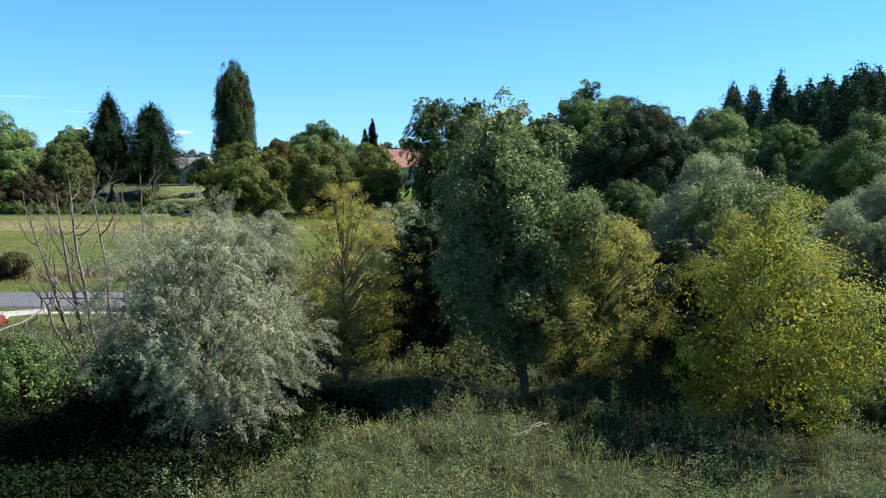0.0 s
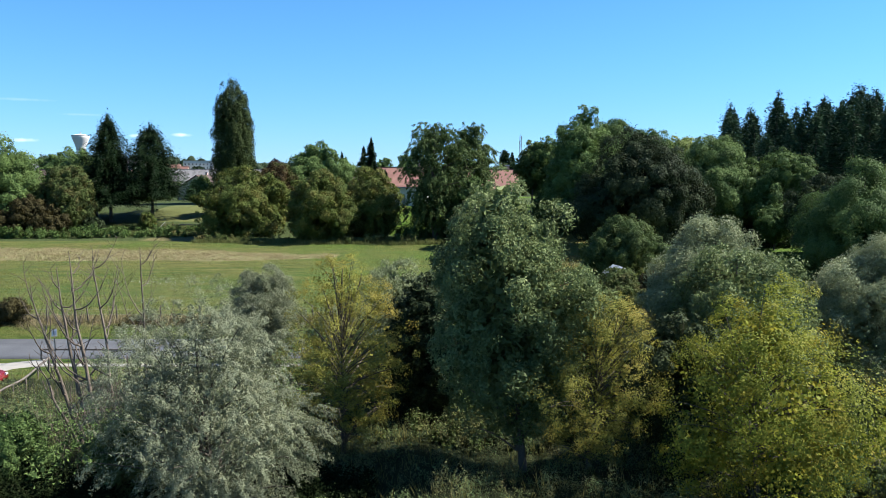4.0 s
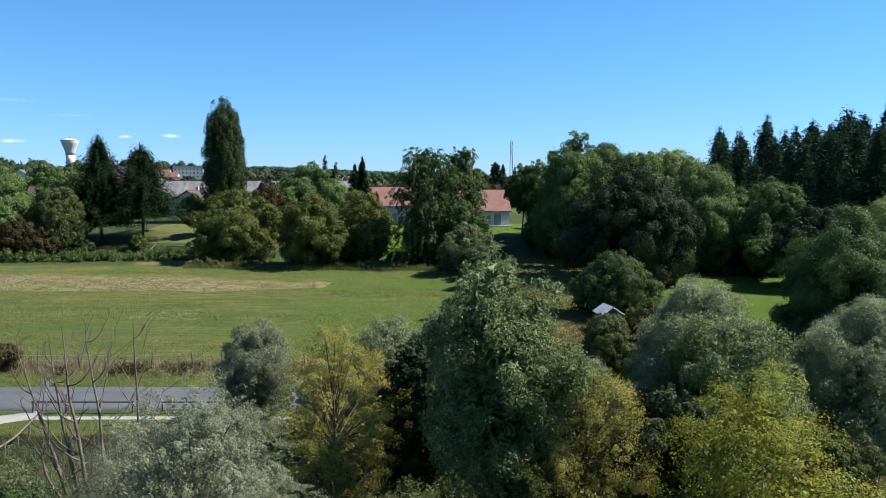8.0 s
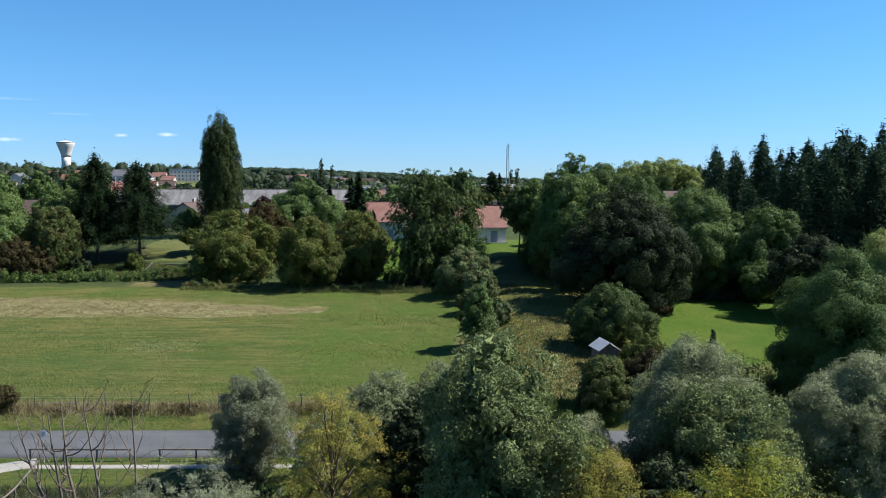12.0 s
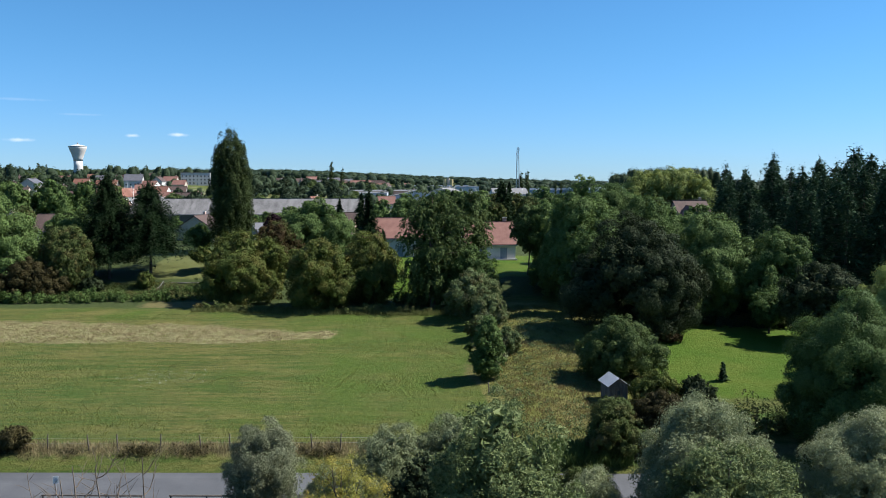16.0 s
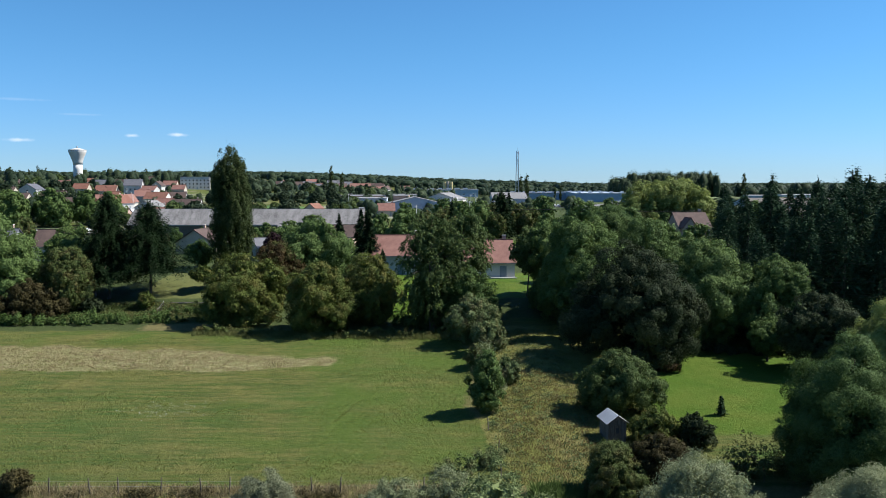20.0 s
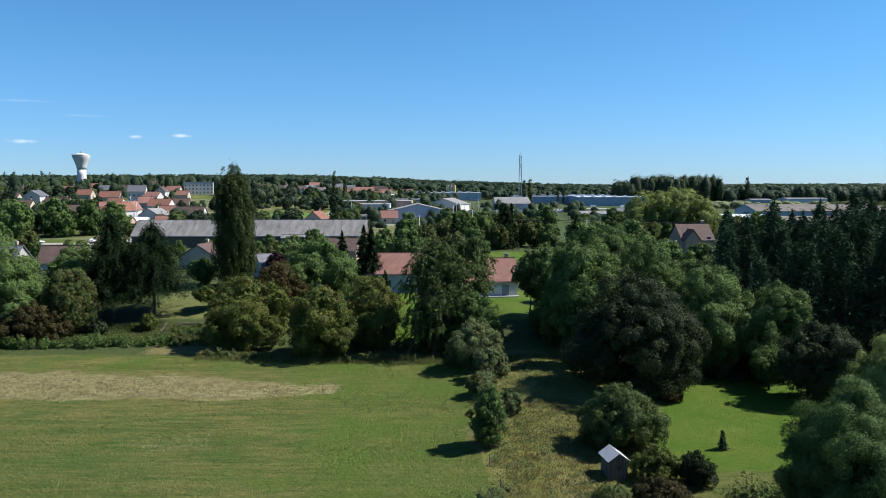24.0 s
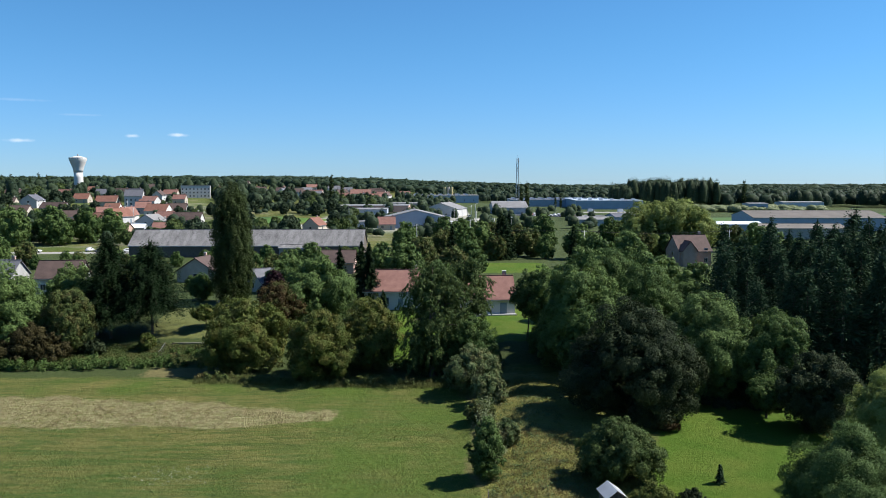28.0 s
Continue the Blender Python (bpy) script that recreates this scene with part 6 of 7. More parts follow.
house("house", -296.8, 573.3, 11.6, 9.0, 3.2, 3.0, 5, M_CREAM, M_BROWNT, "cream house with brown tiled roof", "house", (3,1))
house("bungalow", -244.7, 530.7, 15.8, 9.0, 2.8, 3.4, -4, M_STONEW, M_BROWNT, "low house with wide brown tiled roof", "house", (3,1))
house("house", -175.7, 408.8, 13.2, 9.0, 3.0, 3.2, 35, M_WHITE, M_BROWNT, "white house with pinkish brown roof", "house", (3,1))
house("house", -262.6, 613.9, 10.8, 9.0, 3.0, 3.8, 0, M_CREAM, M_BRTILE, "house with bright orange tiled roof", "house", (2,1))
house("house", -233.7, 587.6, 14.3, 10.0, 3.2, 4.0, 3, M_CREAM, M_BRTILE, "house with bright orange tiled roof", "house", (3,1))
house("house", -205.2, 524.4, 9.2, 9.0, 3.0, 3.6, 0, M_RENDER, M_BRTILE, "house with new orange roof and dormers", "house", (2,1))
house("house", -177.8, 462.7, 12.0, 11.2, 3.6, 4.2, 62, M_WHITE, M_BRTILE, "white house with orange roof beside the street", "house", (2,1))
house("house", -178.2, 475.9, 11.0, 7.0, 3.6, 4.2, 70, M_RENDER, M_TILE, "narrow white house beside the street", "house", (1,2))
house("villa", -216.1, 591.1, 12.0, 10.0, 7.4, 4.2, 10, M_WHITE, M_SLATE, "tall white villa with grey mansard roof", "house", (4,2))
house("house", -204.3, 588.8, 11.9, 9.0, 4.2, 3.2, -12, M_WHITE, M_TILE, "white house with faded pink roof", "house", (3,1))
house("cottage", -218.0, 649.0, 11.0, 7.9, 4.6, 3.4, 90, M_WHITE, M_BROWNT, "small white gabled house", "house", (1,2))
house("house", -172.8, 512.6, 13.8, 10.0, 3.4, 4.0, -8, M_RENDER, M_BRTILE, "house with orange tiled roof", "house", (3,1))
house("house", -166.0, 527.5, 12.1, 9.0, 3.2, 3.8, 6, M_STONEW, M_BROWNT, "house with dark brown roof", "house", (3,1))
house("house", -192.5, 618.9, 9.2, 8.0, 4.0, 3.2, 0, M_CREAM, M_TILE, "cream house with faded roof", "house", (2,1))
house("house", -151.7, 439.0, 12.0, 11.8, 3.0, 3.4, 78, M_WHITE, M_ROOFG, "white house with pale roof and gable", "house", (2,2))
house("bungalow", -136.3, 451.3, 15.2, 10.0, 2.8, 4.0, 0, M_WHITE, M_BROWNT, "white bungalow with large brown roof", "house", (3,1))
house("school_block", -207.2, 710.6, 24.0, 14.0, 10.2, 0, 14, M_WHITE, M_ROOFG, "three-storey white flat-roofed school block", "building", (8,3))
house("flat_block", -481.7, 1007.0, 31.3, 14.0, 8.2, 0, 8, M_WHITE, M_ROOFG, "long white flat-roofed block among trees", "building", (7,2))
house("outbuilding", -132.3, 399.9, 9.7, 8.0, 2.4, 2.6, 4, M_CREAM, M_TILE, "low outbuilding with red-brown roof", "house", (0,0))
house("outbuilding", -149.0, 392.8, 5.8, 8.0, 2.4, 2.4, -5, M_PINKW, M_BROWNT, "low brick outbuilding with red-brown roof", "house", (0,0))
house("outbuilding", -146.6, 402.7, 8.1, 9.0, 2.4, 1.6, 10, M_GREYC, M_ZINC, "outbuilding with white metal roof", "house", (0,0))
house("house", -149.9, 362.1, 11.0, 7.0, 3.0, 3.2, 70, M_WHITE, M_BROWNT, "white gabled house among trees", "house", (1,1))
house("cottage", -312.8, 722.0, 11.0, 7.0, 4.4, 3.6, 90, M_STONEW, M_SLATE, "small grey gabled house below the tower", "house", (1,1))
house("house", -92.6, 986.6, 24.1, 11.0, 4.2, 5.0, 4, M_WHITE, M_TILE, "white house with pink roof and gables", "house", (4,1))
house("house", -138.7, 1097.9, 16.4, 10.0, 4.2, 4.2, 20, M_WHITE, M_SLATE, "pale house on the far slope", "house", (2,1))
house("house", -160.8, 784.9, 11.0, 11.7, 3.6, 3.6, 80, M_WHITE, M_SLATE, "white gabled house among trees", "house", (1,1))
house("house", -177.4, 948.2, 15.4, 9.0, 3.6, 3.8, 0, M_CREAM, M_BROWNT, "house with brown roof among trees", "house", (2,1))
house("house", -200.6, 1182.3, 17.6, 9.0, 3.6, 3.8, 0, M_CREAM, M_BROWNT, "house with brown roof among trees", "house", (2,1))
house("house", -173.5, 1140.8, 15.5, 9.0, 3.6, 3.8, 12, M_WHITE, M_TILE, "house with red roof among trees", "house", (2,1))
house("house", -278.9, 1189.4, 17.8, 9.0, 3.6, 3.8, -8, M_CREAM, M_BROWNT, "far house with brown roof", "house", (2,1))
house("house", -67.2, 1004.5, 15.0, 9.0, 3.6, 3.8, 5, M_CREAM, M_TILE, "far house with red roof", "house", (2,1))
house("house", -62.6, 418.3, 11.0, 8.5, 3.0, 3.6, 75, M_CREAM, M_BRTILE, "gabled house with orange roof behind the barn", "house", (1,1))
house("warehouse", -46.2, 544.2, 25.1, 36.0, 5.6, 0.5, 2, M_LBLUE, M_ROOFG, "pale blue-grey flat warehouse", "building", (4,1))
house("warehouse", -13.1, 456.7, 30.0, 34.0, 5.4, 4.0, 93, M_BLUE, M_ROOFG, "blue metal warehouse with low gable roof", "building", (0,0))
house("warehouse", 4.8, 596.3, 26.0, 23.9, 5.0, 4.2, 72, M_WHITE, M_ROOFG, "white gabled hall with grey roof", "building", (0,0))
house("warehouse", -46.8, 607.9, 50.4, 40.0, 5.4, 0.4, 0, M_PINKW, M_ROOFG, "long dark brick building with flat roof", "building", (6,1))
house("warehouse", 0.7, 995.8, 87.7, 70.0, 7.0, 0.4, 2, M_LBLUE, M_ROOFG, "long pale blue flat factory", "building", (8,1))
house("warehouse", 55.3, 664.3, 27.0, 50.0, 5.0, 4.6, 0, M_GREYC, M_ROOFG, "grey hall with broad sheet roof", "building", (0,0))
house("warehouse", 116.3, 907.6, 79.9, 90.0, 7.0, 0.4, -2, M_BLUE, M_SLATE, "long dark blue flat factory", "building", (0,0))
house("warehouse", 161.0, 832.5, 61.7, 130.0, 8.0, 0.5, -3, M_BLUE, M_LBLUE, "blue factory with pale sawtooth skylights", "building", (0,0))
house("warehouse", 196.7, 444.6, 66.0, 46.0, 6.4, 3.0, -6, M_BLUE, M_BROOF, "very long blue warehouse with brownish roof", "building", (9,1))
house("warehouse", 139.8, 400.1, 27.7, 18.0, 4.8, 1.0, -4, M_BLUE, M_ZINC, "blue warehouse with pale roof", "building", (0,0))
house("warehouse", 159.3, 368.7, 36.7, 18.0, 4.6, 1.6, -5, M_STONEW, M_BROOF, "low grey warehouse behind the conifers", "building", (0,0))
house("warehouse", 318.9, 735.0, 35.6, 20.0, 7.0, 0.6, 0, M_LBLUE, M_ROOFG, "distant pale blue warehouse", "building", (0,0))
house("warehouse", 263.9, 692.9, 15.9, 16.0, 7.0, 0.6, 0, M_BLUE, M_ROOFG, "distant blue metal warehouse", "building", (0,0))
house("red_roof_house", -27.2, 429.9, 8.7, 9.0, 3.0, 3.6, 5, M_CREAM, M_TILE, "house with old red roof among trees", "house", (2,1))
house("house", -340.1, 667.2, 11.7, 9.0, 3.4, 3.6, 10, M_CREAM, M_BROWNT, "cream house on the hillside", "house", (2,1))
house("house", -298.0, 665.2, 10.8, 9.0, 3.4, 3.6, -6, M_WHITE, M_TILE, "white house with red roof on the hillside", "house", (2,1))
house("house", -305.1, 733.9, 10.9, 9.0, 3.4, 3.6, 0, M_CREAM, M_BRTILE, "house with orange roof below the tower", "house", (2,1))
house("house", -269.2, 669.2, 10.9, 9.0, 3.6, 3.8, 8, M_RENDER, M_SLATE, "pale house with slate roof", "house", (2,1))
house("house", -255.5, 671.2, 10.9, 9.0, 4.4, 3.6, 4, M_WHITE, M_BROWNT, "white two-storey house in the town", "house", (2,2))
house("house", -187.3, 527.5, 9.3, 9.0, 4.0, 3.6, 14, M_STONEW, M_TILE, "stone house beside the street", "house", (2,1))
house("house", -152.3, 464.3, 9.4, 9.0, 3.0, 3.4, -5, M_WHITE, M_TILE, "white house behind the barn", "house", (3,1))
house("house", -183.1, 446.8, 9.0, 9.0, 3.0, 3.4, -20, M_CREAM, M_BRTILE, "house with orange roof and hedge", "house", (2,1))
house("house", -204.7, 462.9, 9.4, 9.0, 3.0, 3.4, 12, M_WHITE, M_BROWNT, "white bungalow behind tall trees", "house", (3,1))
house("house", -249.9, 497.1, 11.4, 9.0, 3.2, 3.4, 0, M_CREAM, M_BROWNT, "house with brown roof behind trees", "house", (3,1))
house("house", -197.5, 491.3, 8.6, 9.0, 3.0, 3.6, 20, M_CREAM, M_TILE, "house with reddish roof in the town", "house", (2,1))
house("house", -246.2, 675.2, 11.9, 9.0, 4.4, 3.4, -10, M_WHITE, M_SLATE, "white house near the top of the street", "house", (2,2))
house("house", -221.0, 687.3, 11.2, 9.0, 3.6, 3.6, 0, M_CREAM, M_TILE, "house beside the school", "house", (2,1))
house("house", -189.7, 736.0, 12.0, 9.0, 3.6, 3.6, 8, M_WHITE, M_BROWNT, "white house on the slope", "house", (2,1))
house("house", -210.1, 939.7, 15.3, 9.0, 3.6, 3.6, -4, M_CREAM, M_TILE, "house with red roof on the slope", "house", (2,1))
house("house", -120.6, 1068.3, 18.8, 9.0, 4.4, 4.0, 10, M_WHITE, M_SLATE, "pale gabled house on the far slope", "house", (2,2))
house("house", -84.4, 1113.8, 18.1, 9.0, 4.0, 3.8, -6, M_CREAM, M_BROWNT, "house behind the warehouses", "house", (2,1))
house("warehouse", -41.3, 447.3, 18.1, 10.0, 3.2, 0.3, 4, M_BLUE, M_ROOFG, "low blue workshop beside the yard", "building", (3,1))
house("warehouse", 88.4, 480, 20.8, 16.0, 3.6, 1.4, -3, M_GREYC, M_ROOFG, "grey workshop before the car park", "building", (2,1))
house("warehouse", 110.9, 498.2, 16.6, 20.0, 4.4, 1.8, 6, M_BLUE, M_SLATE, "dark blue workshop behind trees", "building", (0,0))
house("warehouse", -25.9, 683.7, 31.9, 30.0, 5.0, 0.4, 0, M_GREYC, M_ROOFG, "flat grey workshop in the industrial area", "building", (4,1))

for o in [o for o in scene.objects if o.parent is None and o.name.startswith("warehouse") and "factory" in o.get("label", "")]:
    slab = [c for c in o.children if c.name.startswith("roof_slope")]
    bb = [Vector(c) for c in slab[0].bound_box]
    w_, zt = max(v.x for v in bb), max(v.z for v in bb)
    d_ = max(abs(v.y) for v in bb)
    for i in range(int(w_ / 5)):
        for j in range(3):
            x, y = -w_ + 5 + i * 10, -d_ * 0.8 + j * d_ * 0.6
            part("skylight", boxes((x - 1.6, x + 1.6, y - 1.2, y + 1.2, zt - 0.8, zt + 1.1)), M_CARW, o, "white rooflight")

far_homes = [house("house", -150, 880, 13, 9, 4.6, 3.6, 12, M_WHITE, M_BROWNT, "white two-storey house on the far slope", "house", (3, 2), group="far houses"),
             house("house", -118, 905, 12, 9, 3.4, 3.8, 82, M_RENDER, M_SLATE, "pale gabled house on the far slope", "house", (2, 1), group="far houses"),
             house("house", -98, 850, 14, 9, 3.4, 3.6, -6, M_CREAM, M_TILE, "cream house with red roof on the far slope", "house", (3, 1), group="far houses")]
FAR_LOTS = [(-185, 860), (-168, 900), (-138, 940), (-112, 960), (-84, 930), (-70, 905), (-60, 950), (-200, 890), (-225, 870), (-240, 905), (-126, 850), (-105, 1010), (-75, 1060), (-160, 1010), (-192, 1030), (-290, 830), (-310, 860), (-45, 1090), (-130, 820), (-28, 1075)]
for i, (x, y) in enumerate(FAR_LOTS):
    copy_thing(far_homes[i % 3], pose(x, y, gz(x, y), 0, 0, (15, 75, -8, 30, 95)[i % 5]))

# ---- water tower, mast, chimneys ----
tower = thing("water_tower", -342, 792, 22, 0, "white concrete water tower with flared tank", "water tower")


def lathe(prof, seg=40):
    bm = bmesh.new()
    rings = [[bm.verts.new((r * math.cos(2 * math.pi * i / seg), r * math.sin(2 * math.pi * i / seg), z)) for i in range(seg)] for r, z in prof]
    for p, q in zip(rings, rings[1:]):
        for i in range(seg):
            j = (i + 1) % seg
            bm.faces.new((p[i], p[j], q[j], q[i]))
    bm.faces.new(rings[0][::-1]); bm.faces.new(rings[-1])
    return bm


part("shaft", lathe(((4.6, 0), (4.3, 8), (4.1, 16), (4.1, 21))), M_CONC, tower, "", True)
part("tank", lathe(((4.15, 21), (4.5, 23.5), (5.6, 27), (7.0, 30.5), (8.0, 33.2), (8.1, 34.4))), M_CONC, tower, "flared white tank", True)
part("rim", lathe(((8.25, 34.4), (8.3, 35.0))), M_STONEW, tower)
part("cap", lathe(((7.4, 35.0), (4.0, 36.0), (0.8, 36.6))), M_CONC, tower)
part("lantern", lathe(((0.7, 36.6), (0.7, 38.0), (0.2, 38.4))), M_STEEL, tower)

mast = thing("lattice_mast", 72, 762, None, 0, "tall grey lattice radio mast", "mast")
H_ = 54.5 - gz(72, 762)
runs = []
for sx, sy in ((-1, -1), (1, -1), (1, 1), (-1, 1)):
    leg_ = [(np.array([[sx * 1.6, sy * 1.6, -0.5], [sx * 1.1, sy * 1.1, H_ * 0.6], [sx * 0.7, sy * 0.7, H_]]), np.full(3, 0.2))]
    part_of("leg", raw_mesh("leg", *tubes(leg_, 5), M_STEEL), mast)
runs = []
for i in range(14):
    z0, z1 = H_ * i / 14, H_ * (i + 1) / 14
    w0, w1 = 1.6 - 0.9 * i / 14, 1.6 - 0.9 * (i + 1) / 14
    for k in range(4):
        c, s = (1, 0, -1, 0)[k], (0, 1, 0, -1)[k]
        e = 1 if (i + k) % 2 else -1
        runs.append((np.array([[c * w0 - s * w0 * e, s * w0 + c * w0 * e, z0], [c * w1 + s * w1 * e, s * w1 - c * w1 * e, z1]]), np.full(2, 0.09)))
part_of("bracing", raw_mesh("bracing", *tubes(runs, 4), M_STEEL), mast)
for zz, an in ((H_ - 2, 20), (H_ - 6, 160), (H_ - 9, 270)):
    part("antenna", boxes((math.cos(radians(an)) * 1.2 - 0.25, math.cos(radians(an)) * 1.2 + 0.25, math.sin(radians(an)) * 1.2 - 0.2, math.sin(radians(an)) * 1.2 + 0.2, zz - 1.2, zz + 1.2)), M_CARW, mast)
part("whip", boxes((-0.06, 0.06, -0.06, 0.06, H_, H_ + 3)), M_STEEL, mast)

silos = thing("silo_group", 11.5, 1040, None, 0, "group of yellow industrial silos", "silo")
for i in range(3):
    bm = bmesh.new()
    bmesh.ops.create_cone(bm, cap_ends=True, segments=16, radius1=1.7, radius2=1.7, depth=17, matrix=pose(-4.4 + 4.4 * i, 0, 7.5 + 0.6 * (i % 2)))
    part("silo", bm, (M_YELLOWP, M_CREAM, M_YELLOWP)[i], silos)

# ---- street, car parks, pitch, poles ----
ribbon("street", M_ASPHALT, [(-149, 402), (-168, 452), (-186, 505), (-206, 567), (-224, 612)], 7, 0.12, "grey asphalt street climbing through the town", "road")
ribbon("car_park", M_GRAVEL, [(-160, 298), (-120, 299), (-96, 297)], 8, 0.1, "pale gravel yard behind the houses", "yard")
ribbon("car_park", M_ASPHALT, [(58, 640), (86, 628), (112, 606)], 44, 0.12, "asphalt car park full of cars", "car park")
ribbon("yard", M_GRAVEL, [(-62, 500), (-30, 486), (-4, 478), (14, 500), (22, 560)], 14, 0.12, "pale yard between the warehouses", "yard")
ribbon("yard", M_GRAVEL, [(120, 690), (180, 680)], 24, 0.12, "pale yard before the blue factory", "yard")
ribbon("playing_field", foliage("pitch_grass", (0.07, 0.14, 0.02), (0.11, 0.19, 0.035), 0.0), [(-112, 470), (-84, 520)], 46, 0.14, "mown green playing field", "field")
ribbon("playing_field", foliage("meadow_far_grass", (0.09, 0.15, 0.03), (0.13, 0.20, 0.05), 0.0), [(150, 520), (280, 560), (420, 640)], 90, 0.14, "light green meadow before the woods", "field")
ribbon("tennis_slab", M_CONC, [(-84, 455), (-66, 458)], 9, 0.2, "white concrete slab beside the playing field", "slab")

proto = [make_car(64, 620, gz(64, 620) + 0.12, 75, M_CARW, "white car in the car park", "parked cars"),
         make_car(67, 622, gz(67, 622) + 0.12, 75, M_CARG, "dark grey car in the car park", "parked cars"),
         make_car(70, 621, gz(70, 621) + 0.12, 75, M_CHALK, "red car in the car park", "parked cars")]
rng_c = np.random.default_rng(9)
for r_ in range(4):
    for i in range(13):
        if rng_c.random() < 0.2:
            continue
        x = 62 + i * 2.9 + r_ * 2
        y = 646 - 11 * r_ - 0.55 * (i * 2.9)
        copy_thing(proto[(0, 1, 0, 1, 0, 2)[rng_c.integers(6)]], pose(x, y, gz(x, y) + 0.12, 0, 0, 70 + 180 * (i % 2)))
for x, y, yaw, k in ((-146, 300, 10, 0), (-128, 304, 90, 0), (-122, 299, 20, 1), (-44, 492, 30, 0), (-50, 496, 60, 1), (-56, 500, 10, 0), (-38, 490, 80, 2), (6, 480, 20, 0), (10, 486, 20, 0), (-178, 474, 65, 1), (-160, 432, 65, 0), (-52, 486, 40, 1), (-58, 490, 40, 0), (-47, 482, 40, 1), (-34, 484, 120, 0), (-28, 480, 120, 1), (2, 476, 30, 1), (8, 494, 80, 0), (14, 505, 80, 1), (16, 515, 80, 0), (18, 530, 80, 1), (-66, 505, 20, 0), (-100, 301, 0, 1), (-112, 299, 30, 0)):
    copy_thing(proto[k], pose(x, y, gz(x, y) + 0.15, 0, 0, yaw))


def utility_pole(x, y, h, label="grey concrete utility pole with crossarm"):
    ob = thing("utility_pole", x, y, None, 20, label, "pole", "utility poles")
    part_of("pole", post_mesh("pole", h, 0.14, M_CONC, 8, 0.7), ob)
    part("crossarm", boxes((-1.0, 1.0, -0.06, 0.06, h - 0.6, h - 0.45)), M_STEEL, ob)
    for s in (-0.85, 0, 0.85):
        part("insulator", boxes((s - 0.05, s + 0.05, -0.05, 0.05, h - 0.45, h - 0.2)), M_CARW, ob)


for x, y, h in ((-187, 500, 10), (-160, 436, 10), (-8, 300, 10), (12, 320, 11), (22, 330, 11), (30, 345, 11), (1, 352, 11), (18, 400, 11), (46, 262, 10), (92, 262, 10), (8, 440, 12)):
    utility_pole(x, y, h)
for (xa, ya), (xb, yb) in (((46, 262), (92, 262)), ((-8, 300), (46, 262))):
    ob = tagged(new("power_line"), "thin dark overhead wires between poles", "cable", "overhead wires")
    for s in (-0.7, 0.7):
        q = np.linspace(0, 1, 13)
        pts = np.stack((xa + (xb - xa) * q, ya + (yb - ya) * q + s, gz(xa, ya) + 9.7 - 4 * 0.8 * q * (1 - q)), 1)
        part_of("wire", raw_mesh("wire", *tubes([(pts, np.full(13, 0.03))], 4), M_TYRE), ob)


def street_lamp(x, y, h, yaw):
    ob = thing("street_lamp", x, y, None, yaw, "tall grey street lamp with single arm", "street lamp", "street lamps")
    part_of("pole", post_mesh("pole", h, 0.12, M_STEEL, 8, 0.6), ob)
    q = np.linspace(0, 1, 6)
    part_of("arm", raw_mesh("arm", *tubes([(np.stack((1.8 * q, 0 * q, h - 0.1 + 0.5 * np.sin(1.57 * q)), 1), np.full(6, 0.06))], 6), M_STEEL, True), ob)
    part("lantern", boxes((1.6, 2.4, -0.18, 0.18, h + 0.3, h + 0.46)), M_CARW, ob)


for i, (x, y) in enumerate(((6, 420), (10, 442), (13, 466), (17, 490), (20, 515), (24, 545), (-30, 470), (-52, 480), (60, 600), (84, 596))):
    street_lamp(x, y, 10, 30 * (i % 3))


def van(x, y, yaw, label="white box van parked in the yard"):
    ob = thing("van", x, y, gz(x, y) + 0.15, yaw, label, "van", "parked vans")
    bm = boxes((-3.0, 1.2, -1.05, 1.05, 0.55, 3.0))
    bmesh.ops.bevel(bm, geom=bm.edges[:], offset=0.08, segments=2, affect="EDGES")
    part("box_body", bm, M_CARW, ob)
    bm = bmesh.new()
    profile_body(bm, ((1.25, 0.45), (1.25, 2.2), (1.9, 2.2), (2.5, 1.3), (3.0, 1.15), (3.0, 0.45)), 0.98)
    bmesh.ops.recalc_face_normals(bm, faces=bm.faces)
    cab = part("cab", bm, M_CARW, ob)
    part("side_window", boxes((1.4, 1.95, -0.9, 0.9, 1.35, 1.95)), M_GLASS, cab)
    for sx in (-2.0, 2.2):
        for sy in (-0.9, 0.9):
            bm = bmesh.new()
            bmesh.ops.create_cone(bm, cap_ends=True, segments=16, radius1=0.4, radius2=0.4, depth=0.25, matrix=pose(sx, sy, 0.4, 90))
            part("wheel", bm, M_TYRE, ob)
    return ob


for x, y, yaw in ((-60, 494, 30), (-42, 480, 70), (4, 486, 20), (20, 540, 85), (126, 688, 10), (150, 684, 15), (174, 682, 5), (-24, 488, 100)):
    van(x, y, yaw)

# garden wall, gate and steps in the left-hand garden
gw = tagged(new("garden_wall"), "low stone wall of the terraced garden", "wall")
for i in range(11):
    x = -46.5 + 1.2 * i
    part("block", boxes((x, x + 1.19, 143.0, 143.35, gz(x, 143) - 0.5, gz(-41, 143.2) + 0.25 + 0.02 * (i % 2))), M_OLDWALL, gw)
gate = tagged(new("garden_gate"), "grey metal gate posts and steps to the garden", "gate")
for y in (136.5, 138.0, 139.5, 141.0):
    p = part_of("post", post_me, gate)
    p.matrix_basis = pose(-46.5 - (y - 136) * 0.1, y, gz(-46.5, y), 0, 0, 0)
pts = np.array([(-46.5 - (y - 136) * 0.1, y, gz(-46.5, y) + 1.15) for y in (136.3, 138, 139.5, 141.2)])
